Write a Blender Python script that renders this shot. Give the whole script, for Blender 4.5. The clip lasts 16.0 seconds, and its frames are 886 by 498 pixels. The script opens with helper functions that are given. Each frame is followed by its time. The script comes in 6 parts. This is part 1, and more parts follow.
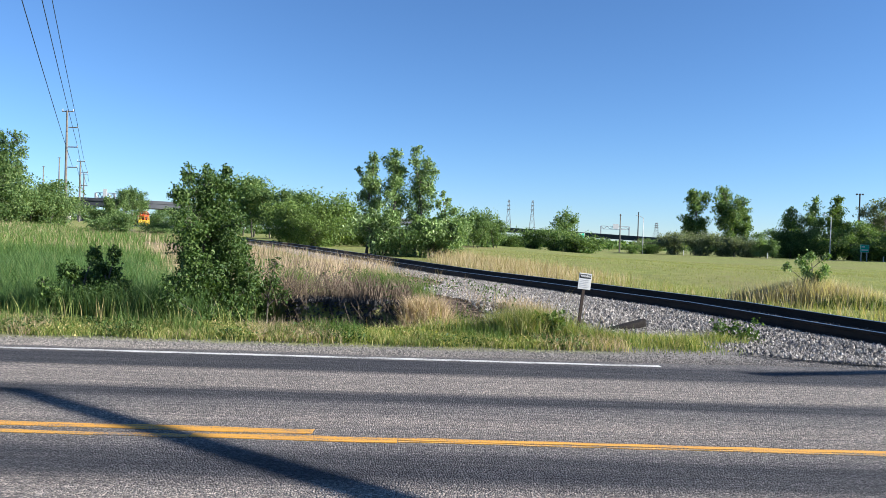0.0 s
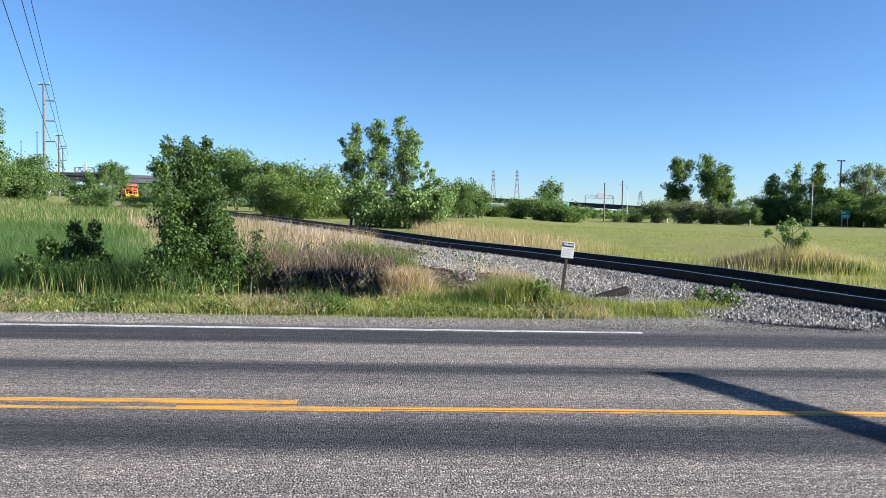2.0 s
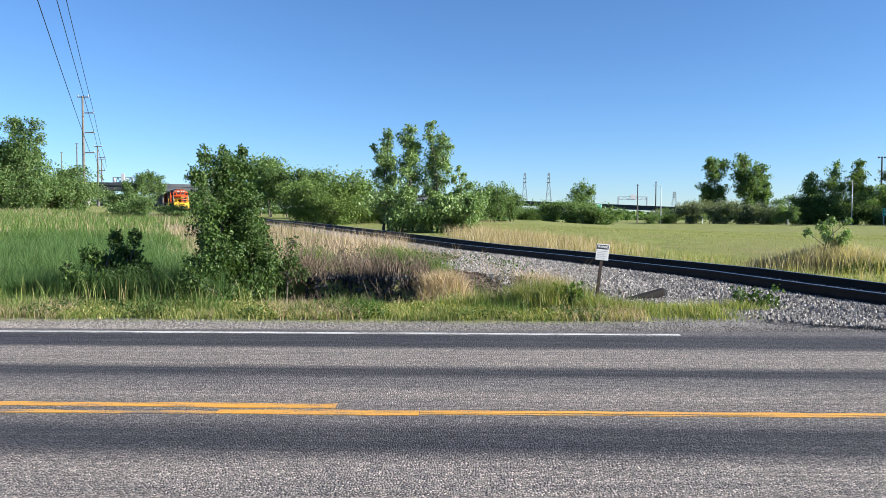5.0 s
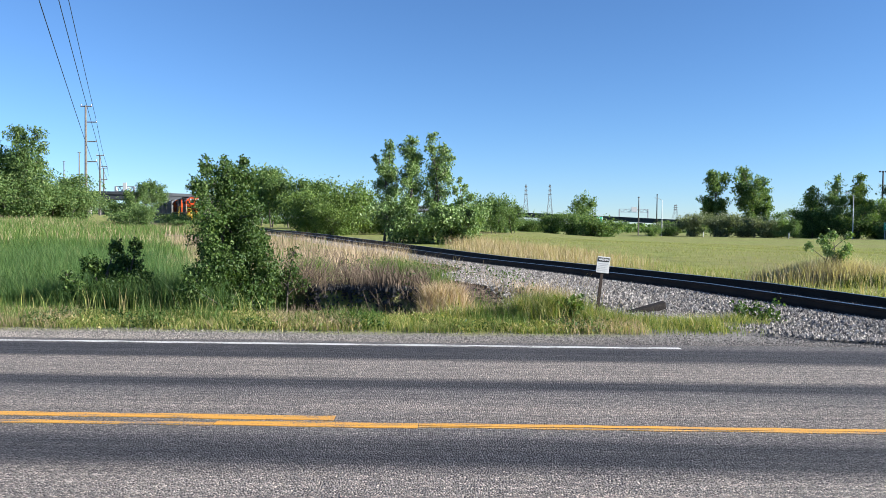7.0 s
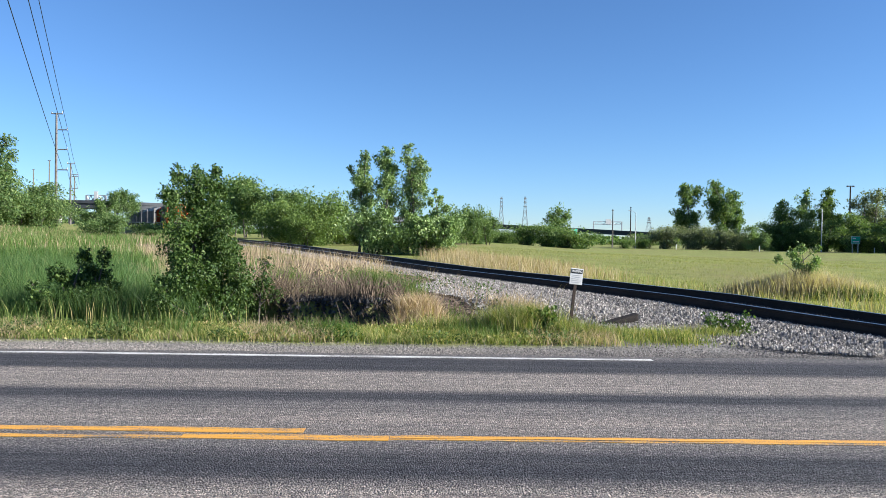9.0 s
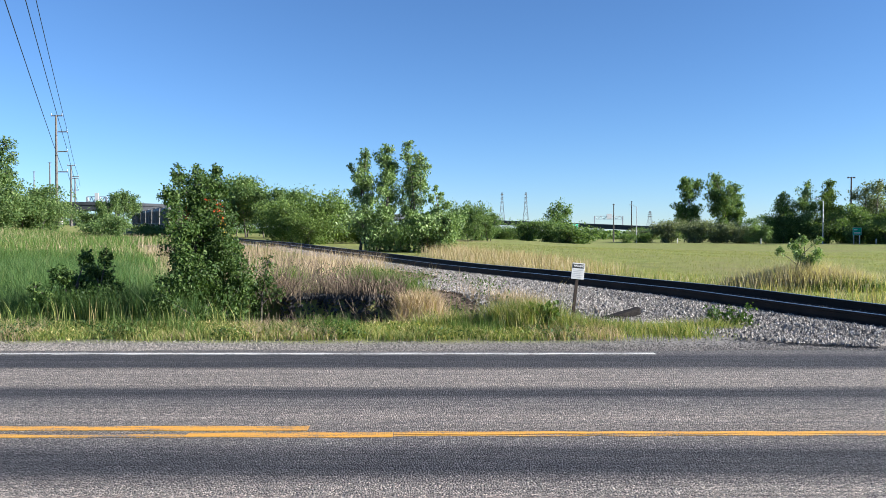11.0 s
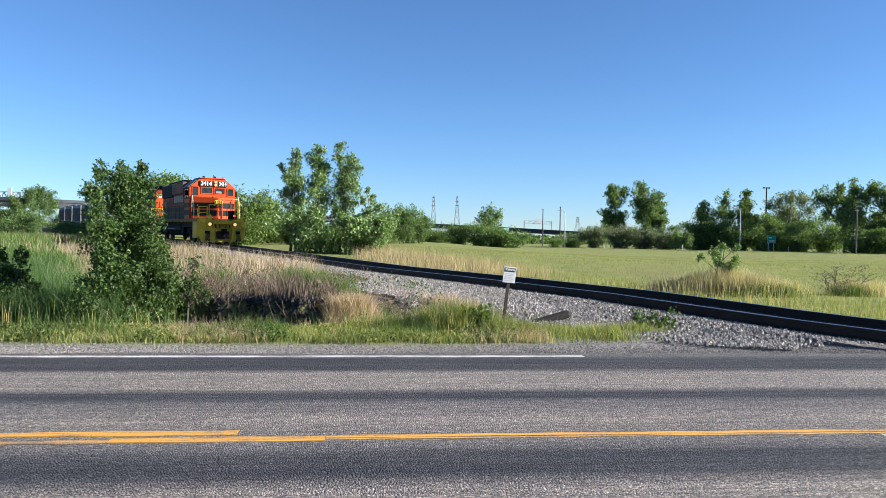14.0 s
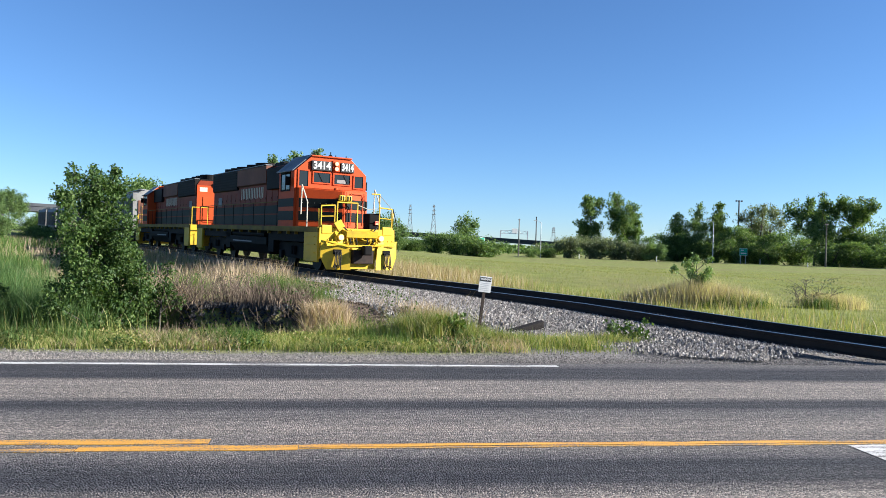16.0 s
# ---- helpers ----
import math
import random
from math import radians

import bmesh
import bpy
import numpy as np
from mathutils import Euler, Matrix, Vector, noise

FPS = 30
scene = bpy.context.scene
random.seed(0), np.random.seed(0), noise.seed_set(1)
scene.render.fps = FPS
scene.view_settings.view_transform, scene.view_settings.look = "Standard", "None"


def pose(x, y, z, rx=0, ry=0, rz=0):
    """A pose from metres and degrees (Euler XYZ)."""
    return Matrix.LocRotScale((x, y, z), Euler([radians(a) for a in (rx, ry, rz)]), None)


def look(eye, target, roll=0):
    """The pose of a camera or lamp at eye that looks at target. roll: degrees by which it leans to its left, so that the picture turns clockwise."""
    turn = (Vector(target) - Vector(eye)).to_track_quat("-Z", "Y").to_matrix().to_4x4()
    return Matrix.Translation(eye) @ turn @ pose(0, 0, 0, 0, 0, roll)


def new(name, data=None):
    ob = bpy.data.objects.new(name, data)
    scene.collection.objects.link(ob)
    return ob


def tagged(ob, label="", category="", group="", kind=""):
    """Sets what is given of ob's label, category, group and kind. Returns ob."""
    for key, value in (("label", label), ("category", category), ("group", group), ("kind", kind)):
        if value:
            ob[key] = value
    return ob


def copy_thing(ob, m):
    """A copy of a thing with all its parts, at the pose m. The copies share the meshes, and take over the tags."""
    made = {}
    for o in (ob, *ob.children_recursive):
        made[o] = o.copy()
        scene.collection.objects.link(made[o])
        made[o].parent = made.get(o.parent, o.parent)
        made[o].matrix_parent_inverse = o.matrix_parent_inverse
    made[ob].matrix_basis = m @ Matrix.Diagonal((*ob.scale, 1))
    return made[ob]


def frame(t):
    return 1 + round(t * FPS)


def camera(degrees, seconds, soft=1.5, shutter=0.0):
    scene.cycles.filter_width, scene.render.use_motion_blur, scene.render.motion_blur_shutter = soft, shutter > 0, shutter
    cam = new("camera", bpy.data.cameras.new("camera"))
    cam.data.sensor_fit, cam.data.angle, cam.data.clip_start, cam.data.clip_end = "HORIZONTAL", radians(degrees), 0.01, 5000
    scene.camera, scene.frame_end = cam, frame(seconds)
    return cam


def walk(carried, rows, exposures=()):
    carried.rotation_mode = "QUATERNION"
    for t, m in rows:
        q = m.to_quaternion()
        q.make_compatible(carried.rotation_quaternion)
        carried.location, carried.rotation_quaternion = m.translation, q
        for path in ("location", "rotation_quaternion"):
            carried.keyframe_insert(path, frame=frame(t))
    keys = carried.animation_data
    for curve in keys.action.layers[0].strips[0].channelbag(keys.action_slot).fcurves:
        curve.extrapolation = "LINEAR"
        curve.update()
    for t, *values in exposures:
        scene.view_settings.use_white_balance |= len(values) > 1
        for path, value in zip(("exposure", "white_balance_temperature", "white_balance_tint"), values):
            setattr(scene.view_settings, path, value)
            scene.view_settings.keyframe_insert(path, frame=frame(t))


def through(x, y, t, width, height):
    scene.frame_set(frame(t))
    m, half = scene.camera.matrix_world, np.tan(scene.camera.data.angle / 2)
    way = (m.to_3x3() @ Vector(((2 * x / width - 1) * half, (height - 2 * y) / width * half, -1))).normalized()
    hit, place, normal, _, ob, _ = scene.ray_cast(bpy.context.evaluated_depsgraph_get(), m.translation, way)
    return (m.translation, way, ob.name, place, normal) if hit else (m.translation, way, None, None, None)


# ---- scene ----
cam = camera(61.40, 16.0, soft=0.5)
# seconds, eye x y z, pitch, roll, yaw: a standing, hand-held camera
PATH = [
    (0.0, -0.027, 0.010, 1.509, -0.66, -1.70, -0.24),
    (0.5, -0.010, 0.012, 1.509, -1.05, -1.32, -0.21),
    (1.0, -0.002, 0.020, 1.503, -1.39, -1.16, -0.74),
    (1.5, 0.004, 0.018, 1.499, -2.47, -1.00, -1.41),
    (2.0, 0.004, 0.005, 1.500, -2.86, -1.01, -1.39),
    (2.5, 0.007, 0.004, 1.499, -2.41, -1.06, -0.77),
    (3.0, 0.002, -0.003, 1.501, -2.29, -0.88, -0.06),
    (3.5, 0.000, -0.000, 1.500, -2.42, -0.50, -0.00),
    (4.0, -0.007, -0.008, 1.501, -2.59, -0.48, 0.05),
    (4.5, -0.017, -0.018, 1.500, -2.65, -0.36, 0.55),
    (5.0, -0.024, -0.016, 1.498, -2.57, -0.17, 1.03),
    (7.3, -0.015, -0.006, 1.506, -1.56, -0.64, 1.04),
    (7.5, -0.007, -0.013, 1.500, -1.46, -0.62, 0.69),
    (8.0, -0.003, -0.007, 1.504, -1.29, -0.78, 0.04),
    (8.5, 0.004, 0.007, 1.504, -0.97, -0.93, -0.31),
    (9.0, 0.007, 0.021, 1.502, -0.83, -0.88, -0.76),
    (11.5, 0.005, 0.011, 1.496, -1.30, -0.05, -0.63),
    (12.0, 0.009, 0.002, 1.497, -1.70, -0.47, -0.99),
    (12.5, 0.011, 0.001, 1.494, -2.12, -0.95, -1.75),
    (13.0, -0.000, 0.003, 1.495, -1.77, -1.07, -3.07),
    (13.5, -0.016, 0.018, 1.499, -1.01, -0.89, -5.00),
    (14.0, -0.028, 0.011, 1.497, -0.82, -0.92, -5.96),
    (14.5, -0.025, 0.008, 1.496, -1.06, -1.23, -5.99),
    (15.0, -0.028, 0.005, 1.498, -0.74, -1.40, -6.38),
    (15.5, -0.032, 0.010, 1.498, -0.37, -1.40, -7.16),
    (16.0, -0.028, 0.004, 1.501, -0.11, -1.61, -7.78),
]
walk(cam, [(t, pose(x, y, z, 90 + p, r, w)) for t, x, y, z, p, r, w in PATH], [(0.0, 1.6, 5900.0, 10.0), (16.0, 1.6, 5900.0, 10.0)])

# ---- light: a low sun to the east, clear sky ----
SUN_AT = Vector((0.972 * math.cos(radians(23.6)), -0.233 * math.cos(radians(23.6)), math.sin(radians(23.6))))
sky_world = bpy.data.worlds.new("sky")
scene.world = sky_world
sky_world.use_nodes = True
_n = sky_world.node_tree.nodes
_sky = _n.new("ShaderNodeTexSky")
_sky.sky_type, _sky.sun_disc = "NISHITA", False
_sky.sun_elevation, _sky.sun_rotation = radians(23.6), math.atan2(0.972, -0.233)
_sky.air_density, _sky.dust_density, _sky.ozone_density = 1.0, 0.12, 6.0
_sky.altitude = 1200.0
sky_world.node_tree.links.new(_sky.outputs[0], _n["Background"].inputs[0])
_n["Background"].inputs[1].default_value = 0.053
_sun = new("sun", bpy.data.lights.new("sun", "SUN"))
_sun.data.energy, _sun.data.angle, _sun.data.color = 5.0, radians(0.6), (1.0, 0.92, 0.8)
_sun.matrix_world = look(SUN_AT * 50, (0, 0, 0))

# ---- materials ----
def shader(name, rough=0.8, metal=0.0):
    m = bpy.data.materials.new(name)
    m.use_nodes = True
    nt = m.node_tree
    b = nt.nodes["Principled BSDF"]
    b.inputs["Roughness"].default_value = rough
    b.inputs["Metallic"].default_value = metal
    return m, nt, b


def node(nt, kind, **values):
    nd = nt.nodes.new(kind)
    for k, v in values.items():
        nd.inputs[k].default_value = v
    return nd


def noise_at(nt, co, scale, detail=4.0, rough=0.6):
    nd = node(nt, "ShaderNodeTexNoise", Scale=scale, Detail=detail, Roughness=rough)
    if co is not None:
        nt.links.new(co, nd.inputs["Vector"])
    return nd.outputs["Fac"]


def ramp(nt, fac, stops):
    nd = nt.nodes.new("ShaderNodeValToRGB")
    e = nd.color_ramp.elements
    while len(e) < len(stops):
        e.new(0.5)
    for el, (p, c) in zip(e, stops):
        el.position = p
        el.color = (*c, 1) if len(c) == 3 else c
    nt.links.new(fac, nd.inputs[0])
    return nd.outputs["Color"]


def mix(nt, fac, a, b, how="MIX"):
    nd = nt.nodes.new("ShaderNodeMix")
    nd.data_type, nd.blend_type = "RGBA", how
    for sock, v in ((nd.inputs[0], fac), (nd.inputs[6], a), (nd.inputs[7], b)):
        if hasattr(v, "links"):
            nt.links.new(v, sock)
        elif isinstance(v, tuple):
            sock.default_value = (*v, 1)
        else:
            sock.default_value = v
    return nd.outputs[2]


def arith(nt, op, a, b=0.0):
    nd = nt.nodes.new("ShaderNodeMath")
    nd.operation = op
    for sock, v in zip(nd.inputs, (a, b)):
        if hasattr(v, "links"):
            nt.links.new(v, sock)
        else:
            sock.default_value = v
    return nd.outputs[0]


def place(nt, world=True):
    if world:
        return nt.nodes.new("ShaderNodeNewGeometry").outputs["Position"]
    return nt.nodes.new("ShaderNodeTexCoord").outputs["Object"]


def bump(nt, b, height, strength, dist):
    nd = node(nt, "ShaderNodeBump", Strength=strength, Distance=dist)
    nt.links.new(height, nd.inputs["Height"])
    nt.links.new(nd.outputs[0], b.inputs["Normal"])


def surface(name, c1, c2, scale=3.0, fine=40.0, rough=0.7, metal=0.0, relief=0.3, dist=0.01, world=False, grime=None, spec=0.3):
    """Two-scale variation of colour, gloss and relief."""
    m, nt, b = shader(name, rough, metal)
    co = place(nt, world)
    big, small = noise_at(nt, co, scale), noise_at(nt, co, fine, 6.0)
    f = arith(nt, "ADD", arith(nt, "MULTIPLY", big, 0.65), arith(nt, "MULTIPLY", small, 0.35))
    col = ramp(nt, f, [(0.36, c1), (0.64, c2)])
    if grime:
        col = mix(nt, ramp(nt, noise_at(nt, co, scale * 0.6, 8.0, 0.7), [(0.5, (0, 0, 0)), (0.72, (1, 1, 1))]), col, grime)
    nt.links.new(col, b.inputs["Base Color"])
    nt.links.new(arith(nt, "ADD", arith(nt, "MULTIPLY", small, 0.2), rough - 0.1), b.inputs["Roughness"])
    b.inputs["Specular IOR Level"].default_value = spec
    if relief:
        bump(nt, b, small, relief, dist)
    return m


def foliage(name, stops, through=0.35, rough=0.55):
    """Leaves or blades: each island takes its own tone, light comes through."""
    m, nt, b = shader(name, rough)
    geo = nt.nodes.new("ShaderNodeNewGeometry")
    col = ramp(nt, geo.outputs["Random Per Island"], stops)
    big = noise_at(nt, geo.outputs["Position"], 0.8, 3.0)
    col = mix(nt, 0.45, col, ramp(nt, big, [(0.3, (0.45, 0.45, 0.4)), (0.7, (1.25, 1.2, 1.0))]), "MULTIPLY")
    nt.links.new(col, b.inputs["Base Color"])
    b.inputs["Specular IOR Level"].default_value = 0.25
    tr = nt.nodes.new("ShaderNodeBsdfTranslucent")
    nt.links.new(mix(nt, 1.0, col, (1.25, 1.3, 0.55), "MULTIPLY"), tr.inputs["Color"])
    ms = nt.nodes.new("ShaderNodeMixShader")
    ms.inputs[0].default_value = through
    nt.links.new(b.outputs[0], ms.inputs[1])
    nt.links.new(tr.outputs[0], ms.inputs[2])
    nt.links.new(ms.outputs[0], nt.nodes["Material Output"].inputs["Surface"])
    return m


def asphalt():
    m, nt, b = shader("worn asphalt", 0.85)
    co = place(nt)
    sep = nt.nodes.new("ShaderNodeSeparateXYZ")
    nt.links.new(co, sep.inputs[0])
    stretch = node(nt, "ShaderNodeMapping", Scale=(0.09, 2.2, 1.0))
    nt.links.new(co, stretch.inputs["Vector"])
    wob = noise_at(nt, stretch.outputs[0], 1.1, 5.0, 0.65)
    y = arith(nt, "ADD", sep.outputs["Y"], arith(nt, "MULTIPLY", arith(nt, "SUBTRACT", wob, 0.5), 0.26))
    f = arith(nt, "DIVIDE", arith(nt, "SUBTRACT", y, 3.0), 7.0)
    old, mid, tar = (0.262, 0.23, 0.198), (0.133, 0.123, 0.117), (0.0304, 0.0313, 0.0377)

    def s(v):
        return (v - 3.0) / 7.0
    col = ramp(nt, f, [(s(3.05), old), (s(3.7), old), (s(4.4), old), (s(4.68), tar), (s(5.12), tar), (s(5.35), mid), (s(6.1), old), (s(6.75), mid),
                       (s(6.95), tar), (s(7.2), tar), (s(7.4), old), (s(8.25), old), (s(8.5), tar), (s(9.2), tar), (s(9.45), mid)])
    fade = ramp(nt, noise_at(nt, stretch.outputs[0], 2.4, 8.0, 0.75), [(0.4, (0, 0, 0)), (0.64, (1, 1, 1))])
    col = mix(nt, arith(nt, "MULTIPLY", fade, 0.4), col, (0.117, 0.109, 0.103))
    streak = ramp(nt, noise_at(nt, stretch.outputs[0], 9.0, 8.0, 0.8), [(0.36, (0.45, 0.45, 0.48)), (0.52, (1, 1, 1)), (0.7, (1.25, 1.22, 1.18))])
    col = mix(nt, 0.8, col, streak, "MULTIPLY")
    chip = node(nt, "ShaderNodeTexVoronoi", Scale=75.0)
    nt.links.new(co, chip.inputs["Vector"])
    tone = nt.nodes.new("ShaderNodeSeparateColor")
    nt.links.new(chip.outputs["Color"], tone.inputs[0])
    grit = chip.outputs["Distance"]
    col = mix(nt, 1.0, col, ramp(nt, tone.outputs[0], [(0.0, (0.4, 0.4, 0.42)), (0.5, (0.85, 0.85, 0.85)), (0.8, (1.3, 1.28, 1.25)), (1.0, (2.2, 2.1, 2.0))]), "MULTIPLY")
    pocks = ramp(nt, noise_at(nt, co, 22.0, 4.0, 0.75), [(0.3, (0.5, 0.5, 0.5)), (0.5, (1, 1, 1)), (0.75, (1.25, 1.25, 1.25))])
    col = mix(nt, 0.6, col, pocks, "MULTIPLY")
    nt.links.new(col, b.inputs["Base Color"])
    b.inputs["Specular IOR Level"].default_value = 0.3
    bump(nt, b, grit, 1.0, -0.02)
    return m


def road_paint(name, colour, worn):
    m, nt, b = shader(name, 0.7)
    co = place(nt)
    stretch = node(nt, "ShaderNodeMapping", Scale=(0.5, 5.0, 1.0))
    nt.links.new(co, stretch.inputs["Vector"])
    wear = arith(nt, "ADD", arith(nt, "MULTIPLY", noise_at(nt, stretch.outputs[0], 3.0, 6.0, 0.7), 0.6), arith(nt, "MULTIPLY", noise_at(nt, co, 80.0, 3.0), 0.4))
    col = mix(nt, ramp(nt, wear, [(worn, (0, 0, 0)), (worn + 0.09, (1, 1, 1))]), colour, (0.11, 0.1, 0.09))
    nt.links.new(col, b.inputs["Base Color"])
    bump(nt, b, noise_at(nt, co, 95.0, 3.0), 0.7, 0.008)
    return m


def ground_cover():
    """Soil and thatch under the grass: greener on the meadow and the field, bare stone dust by the road and the rails."""
    m, nt, b = shader("meadow soil and thatch", 0.95)
    co = place(nt)
    sep = nt.nodes.new("ShaderNodeSeparateXYZ")
    nt.links.new(co, sep.inputs[0])
    big, mid, fine = noise_at(nt, co, 0.09, 4.0), noise_at(nt, co, 0.9, 5.0), noise_at(nt, co, 25.0, 5.0)
    green = ramp(nt, mid, [(0.3, (0.133, 0.161, 0.0466)), (0.55, (0.197, 0.217, 0.0643)), (0.75, (0.258, 0.249, 0.0884))])
    straw = ramp(nt, fine, [(0.3, (0.133, 0.109, 0.0546)), (0.7, (0.257, 0.218, 0.109))])
    col = mix(nt, ramp(nt, big, [(0.45, (0, 0, 0)), (0.72, (0.75, 0.75, 0.75))]), green, straw)
    dust = ramp(nt, fine, [(0.3, (0.126, 0.117, 0.107)), (0.7, (0.293, 0.273, 0.254))])
    edge = ramp(nt, arith(nt, "ADD", arith(nt, "MULTIPLY", arith(nt, "SUBTRACT", sep.outputs["Y"], 10.6), 0.9), arith(nt, "MULTIPLY", mid, 0.6)), [(0.25, (1, 1, 1)), (0.7, (0, 0, 0))])
    # bare brown earth and thatch on the bank between the meadow and the track
    off = arith(nt, "MULTIPLY", arith(nt, "ADD", arith(nt, "SUBTRACT", sep.outputs["X"], 13.84), arith(nt, "MULTIPLY", sep.outputs["Y"], 0.494)), 0.897)
    near = arith(nt, "ADD", off, arith(nt, "MULTIPLY", mid, 3.0))
    bank = mix(nt, 1.0, ramp(nt, arith(nt, "DIVIDE", arith(nt, "ADD", near, 10.0), 10.0), [(0.35, (0, 0, 0)), (0.48, (1, 1, 1)), (0.95, (1, 1, 1)), (1.0, (0, 0, 0))]),
               ramp(nt, arith(nt, "DIVIDE", arith(nt, "SUBTRACT", sep.outputs["Y"], 10.0), 10.0), [(0.17, (0, 0, 0)), (0.26, (1, 1, 1))]), "MULTIPLY")
    earth = ramp(nt, fine, [(0.3, (0.0683, 0.0488, 0.037)), (0.55, (0.156, 0.117, 0.0877)), (0.75, (0.273, 0.215, 0.156))])
    left = ramp(nt, arith(nt, "DIVIDE", arith(nt, "ADD", sep.outputs["X"], 5.0), 10.0), [(0.62, (1, 1, 1)), (0.8, (0, 0, 0))])
    col = mix(nt, mix(nt, 1.0, bank, left, "MULTIPLY"), col, earth)
    stony = mix(nt, 1.0, ramp(nt, arith(nt, "DIVIDE", arith(nt, "ADD", near, 10.0), 14.0), [(0.36, (0, 0, 0)), (0.46, (1, 1, 1)), (0.82, (1, 1, 1)), (0.9, (0, 0, 0))]),
                ramp(nt, arith(nt, "DIVIDE", arith(nt, "ADD", sep.outputs["X"], 5.0), 10.0), [(0.62, (0, 0, 0)), (0.8, (1, 1, 1))]), "MULTIPLY")
    col = mix(nt, stony, col, dust)
    col = mix(nt, edge, col, dust)
    col = mix(nt, 0.5, col, ramp(nt, fine, [(0.25, (0.5, 0.5, 0.5)), (0.75, (1.3, 1.3, 1.3))]), "MULTIPLY")
    nt.links.new(col, b.inputs["Base Color"])
    b.inputs["Specular IOR Level"].default_value = 0.1
    bump(nt, b, fine, 1.0, 0.05)
    return m


M_ASPHALT, M_GROUND = asphalt(), ground_cover()
M_YELLOW_LINE, M_WHITE_LINE = road_paint("worn yellow road paint", (0.577, 0.281, 0.0273), 0.5), road_paint("worn white road paint", (0.562, 0.546, 0.515), 0.485)
M_YELLOW_FADED = road_paint("badly worn yellow road paint", (0.546, 0.281, 0.0312), 0.46)
M_DARKGRAVEL = surface("shaded ballast bed", (0.121, 0.115, 0.108), (0.29, 0.266, 0.242), 5.0, 35.0, 0.95, relief=1.0, dist=0.03, world=True)
M_RAIL = surface("brown-black rusted rail steel", (0.0172, 0.0133, 0.0117), (0.039, 0.0273, 0.0218), 2.0, 60.0, 0.7, 0.3, 0.2)
M_RAILHEAD = surface("polished rail head", (0.328, 0.328, 0.335), (0.468, 0.468, 0.468), 1.0, 30.0, 0.3, 1.0, 0.0)
M_TIE = surface("creosoted tie wood", (0.0156, 0.0133, 0.0117), (0.0468, 0.0374, 0.0312), 3.0, 40.0, 0.9, relief=0.7)
M_BARK = surface("grey-brown bark", (0.0468, 0.0398, 0.0328), (0.112, 0.0984, 0.084), 6.0, 40.0, 0.95, relief=0.8, dist=0.02)
M_POLEWOOD = surface("weathered pole wood", (0.098, 0.0861, 0.0735), (0.164, 0.148, 0.132), 1.5, 30.0, 0.9, relief=0.4)
M_CONCRETE = surface("weathered concrete", (0.234, 0.226, 0.211), (0.374, 0.359, 0.335), 0.4, 12.0, 0.9, relief=0.3)
M_GIRDER = surface("dark painted bridge steel", (0.0273, 0.0312, 0.039), (0.0546, 0.0585, 0.0663), 0.3, 8.0, 0.7)
M_GALV = surface("galvanised steel", (0.328, 0.335, 0.343), (0.468, 0.468, 0.468), 1.5, 30.0, 0.5, 0.6, 0.1)
M_DARKSTEEL = surface("dark rusted post steel", (0.0234, 0.0172, 0.014), (0.0546, 0.039, 0.0312), 6.0, 60.0, 0.8, 0.2)
M_WIRE = surface("black cable sheath", (0.0117, 0.0117, 0.0117), (0.0234, 0.0234, 0.0234), 1.0, 20.0, 0.6, relief=0.0)
M_SIGNWHITE = surface("dull white sign sheet", (0.468, 0.468, 0.452), (0.577, 0.577, 0.562), 8.0, 60.0, 0.5, relief=0.05)
M_BLACK = surface("black paint", (0.00936, 0.00936, 0.0101), (0.0234, 0.0234, 0.0234), 4.0, 50.0, 0.5)
M_SIGNGREEN = surface("green sign sheet", (0.0048, 0.25, 0.162), (0.0048, 0.325, 0.213), 2.0, 30.0, 0.45, relief=0.03)
M_SIGNYELLOW = surface("yellow sign sheet", (0.507, 0.39, 0.078), (0.585, 0.468, 0.117), 2.0, 30.0, 0.45, relief=0.03)
# leaves and grass
M_LEAF_BUSH = foliage("bush leaves", [(0.0, (0.0265, 0.0624, 0.0156)), (0.5, (0.0562, 0.105, 0.025)), (1.0, (0.125, 0.183, 0.0546))])
M_PYLON = surface("dull grey lattice steel", (0.125, 0.133, 0.14), (0.187, 0.195, 0.203), 0.5, 6.0, 0.7)
M_CHAR = surface("black rotten timber", (0.00936, 0.0078, 0.00702), (0.0273, 0.0218, 0.0187), 4.0, 40.0, 0.9, relief=0.8, dist=0.02)
M_LEAF_POPLAR = foliage("cottonwood leaves", [(0.0, (0.0874, 0.15, 0.0498)), (0.5, (0.162, 0.25, 0.0874)), (1.0, (0.325, 0.424, 0.2))], 0.3, 0.4)
M_LEAF_WILLOW = foliage("willow leaves", [(0.0, (0.0686, 0.117, 0.0289)), (0.6, (0.127, 0.195, 0.0484)), (1.0, (0.205, 0.273, 0.078))])
M_LEAF_DARK = foliage("dark summer leaves", [(0.0, (0.0538, 0.108, 0.0359)), (0.6, (0.125, 0.198, 0.0673)), (1.0, (0.233, 0.305, 0.125))], 0.42)
M_LEAF_GREY = foliage("grey-green leaves", [(0.0, (0.101, 0.131, 0.071)), (0.6, (0.173, 0.203, 0.122)), (1.0, (0.264, 0.294, 0.192))])
M_GRASS = foliage("green grass blades", [(0.0, (0.0546, 0.109, 0.0234)), (0.6, (0.0936, 0.164, 0.0351)), (0.9, (0.156, 0.218, 0.0624)), (1.0, (0.281, 0.257, 0.117))], 0.4)
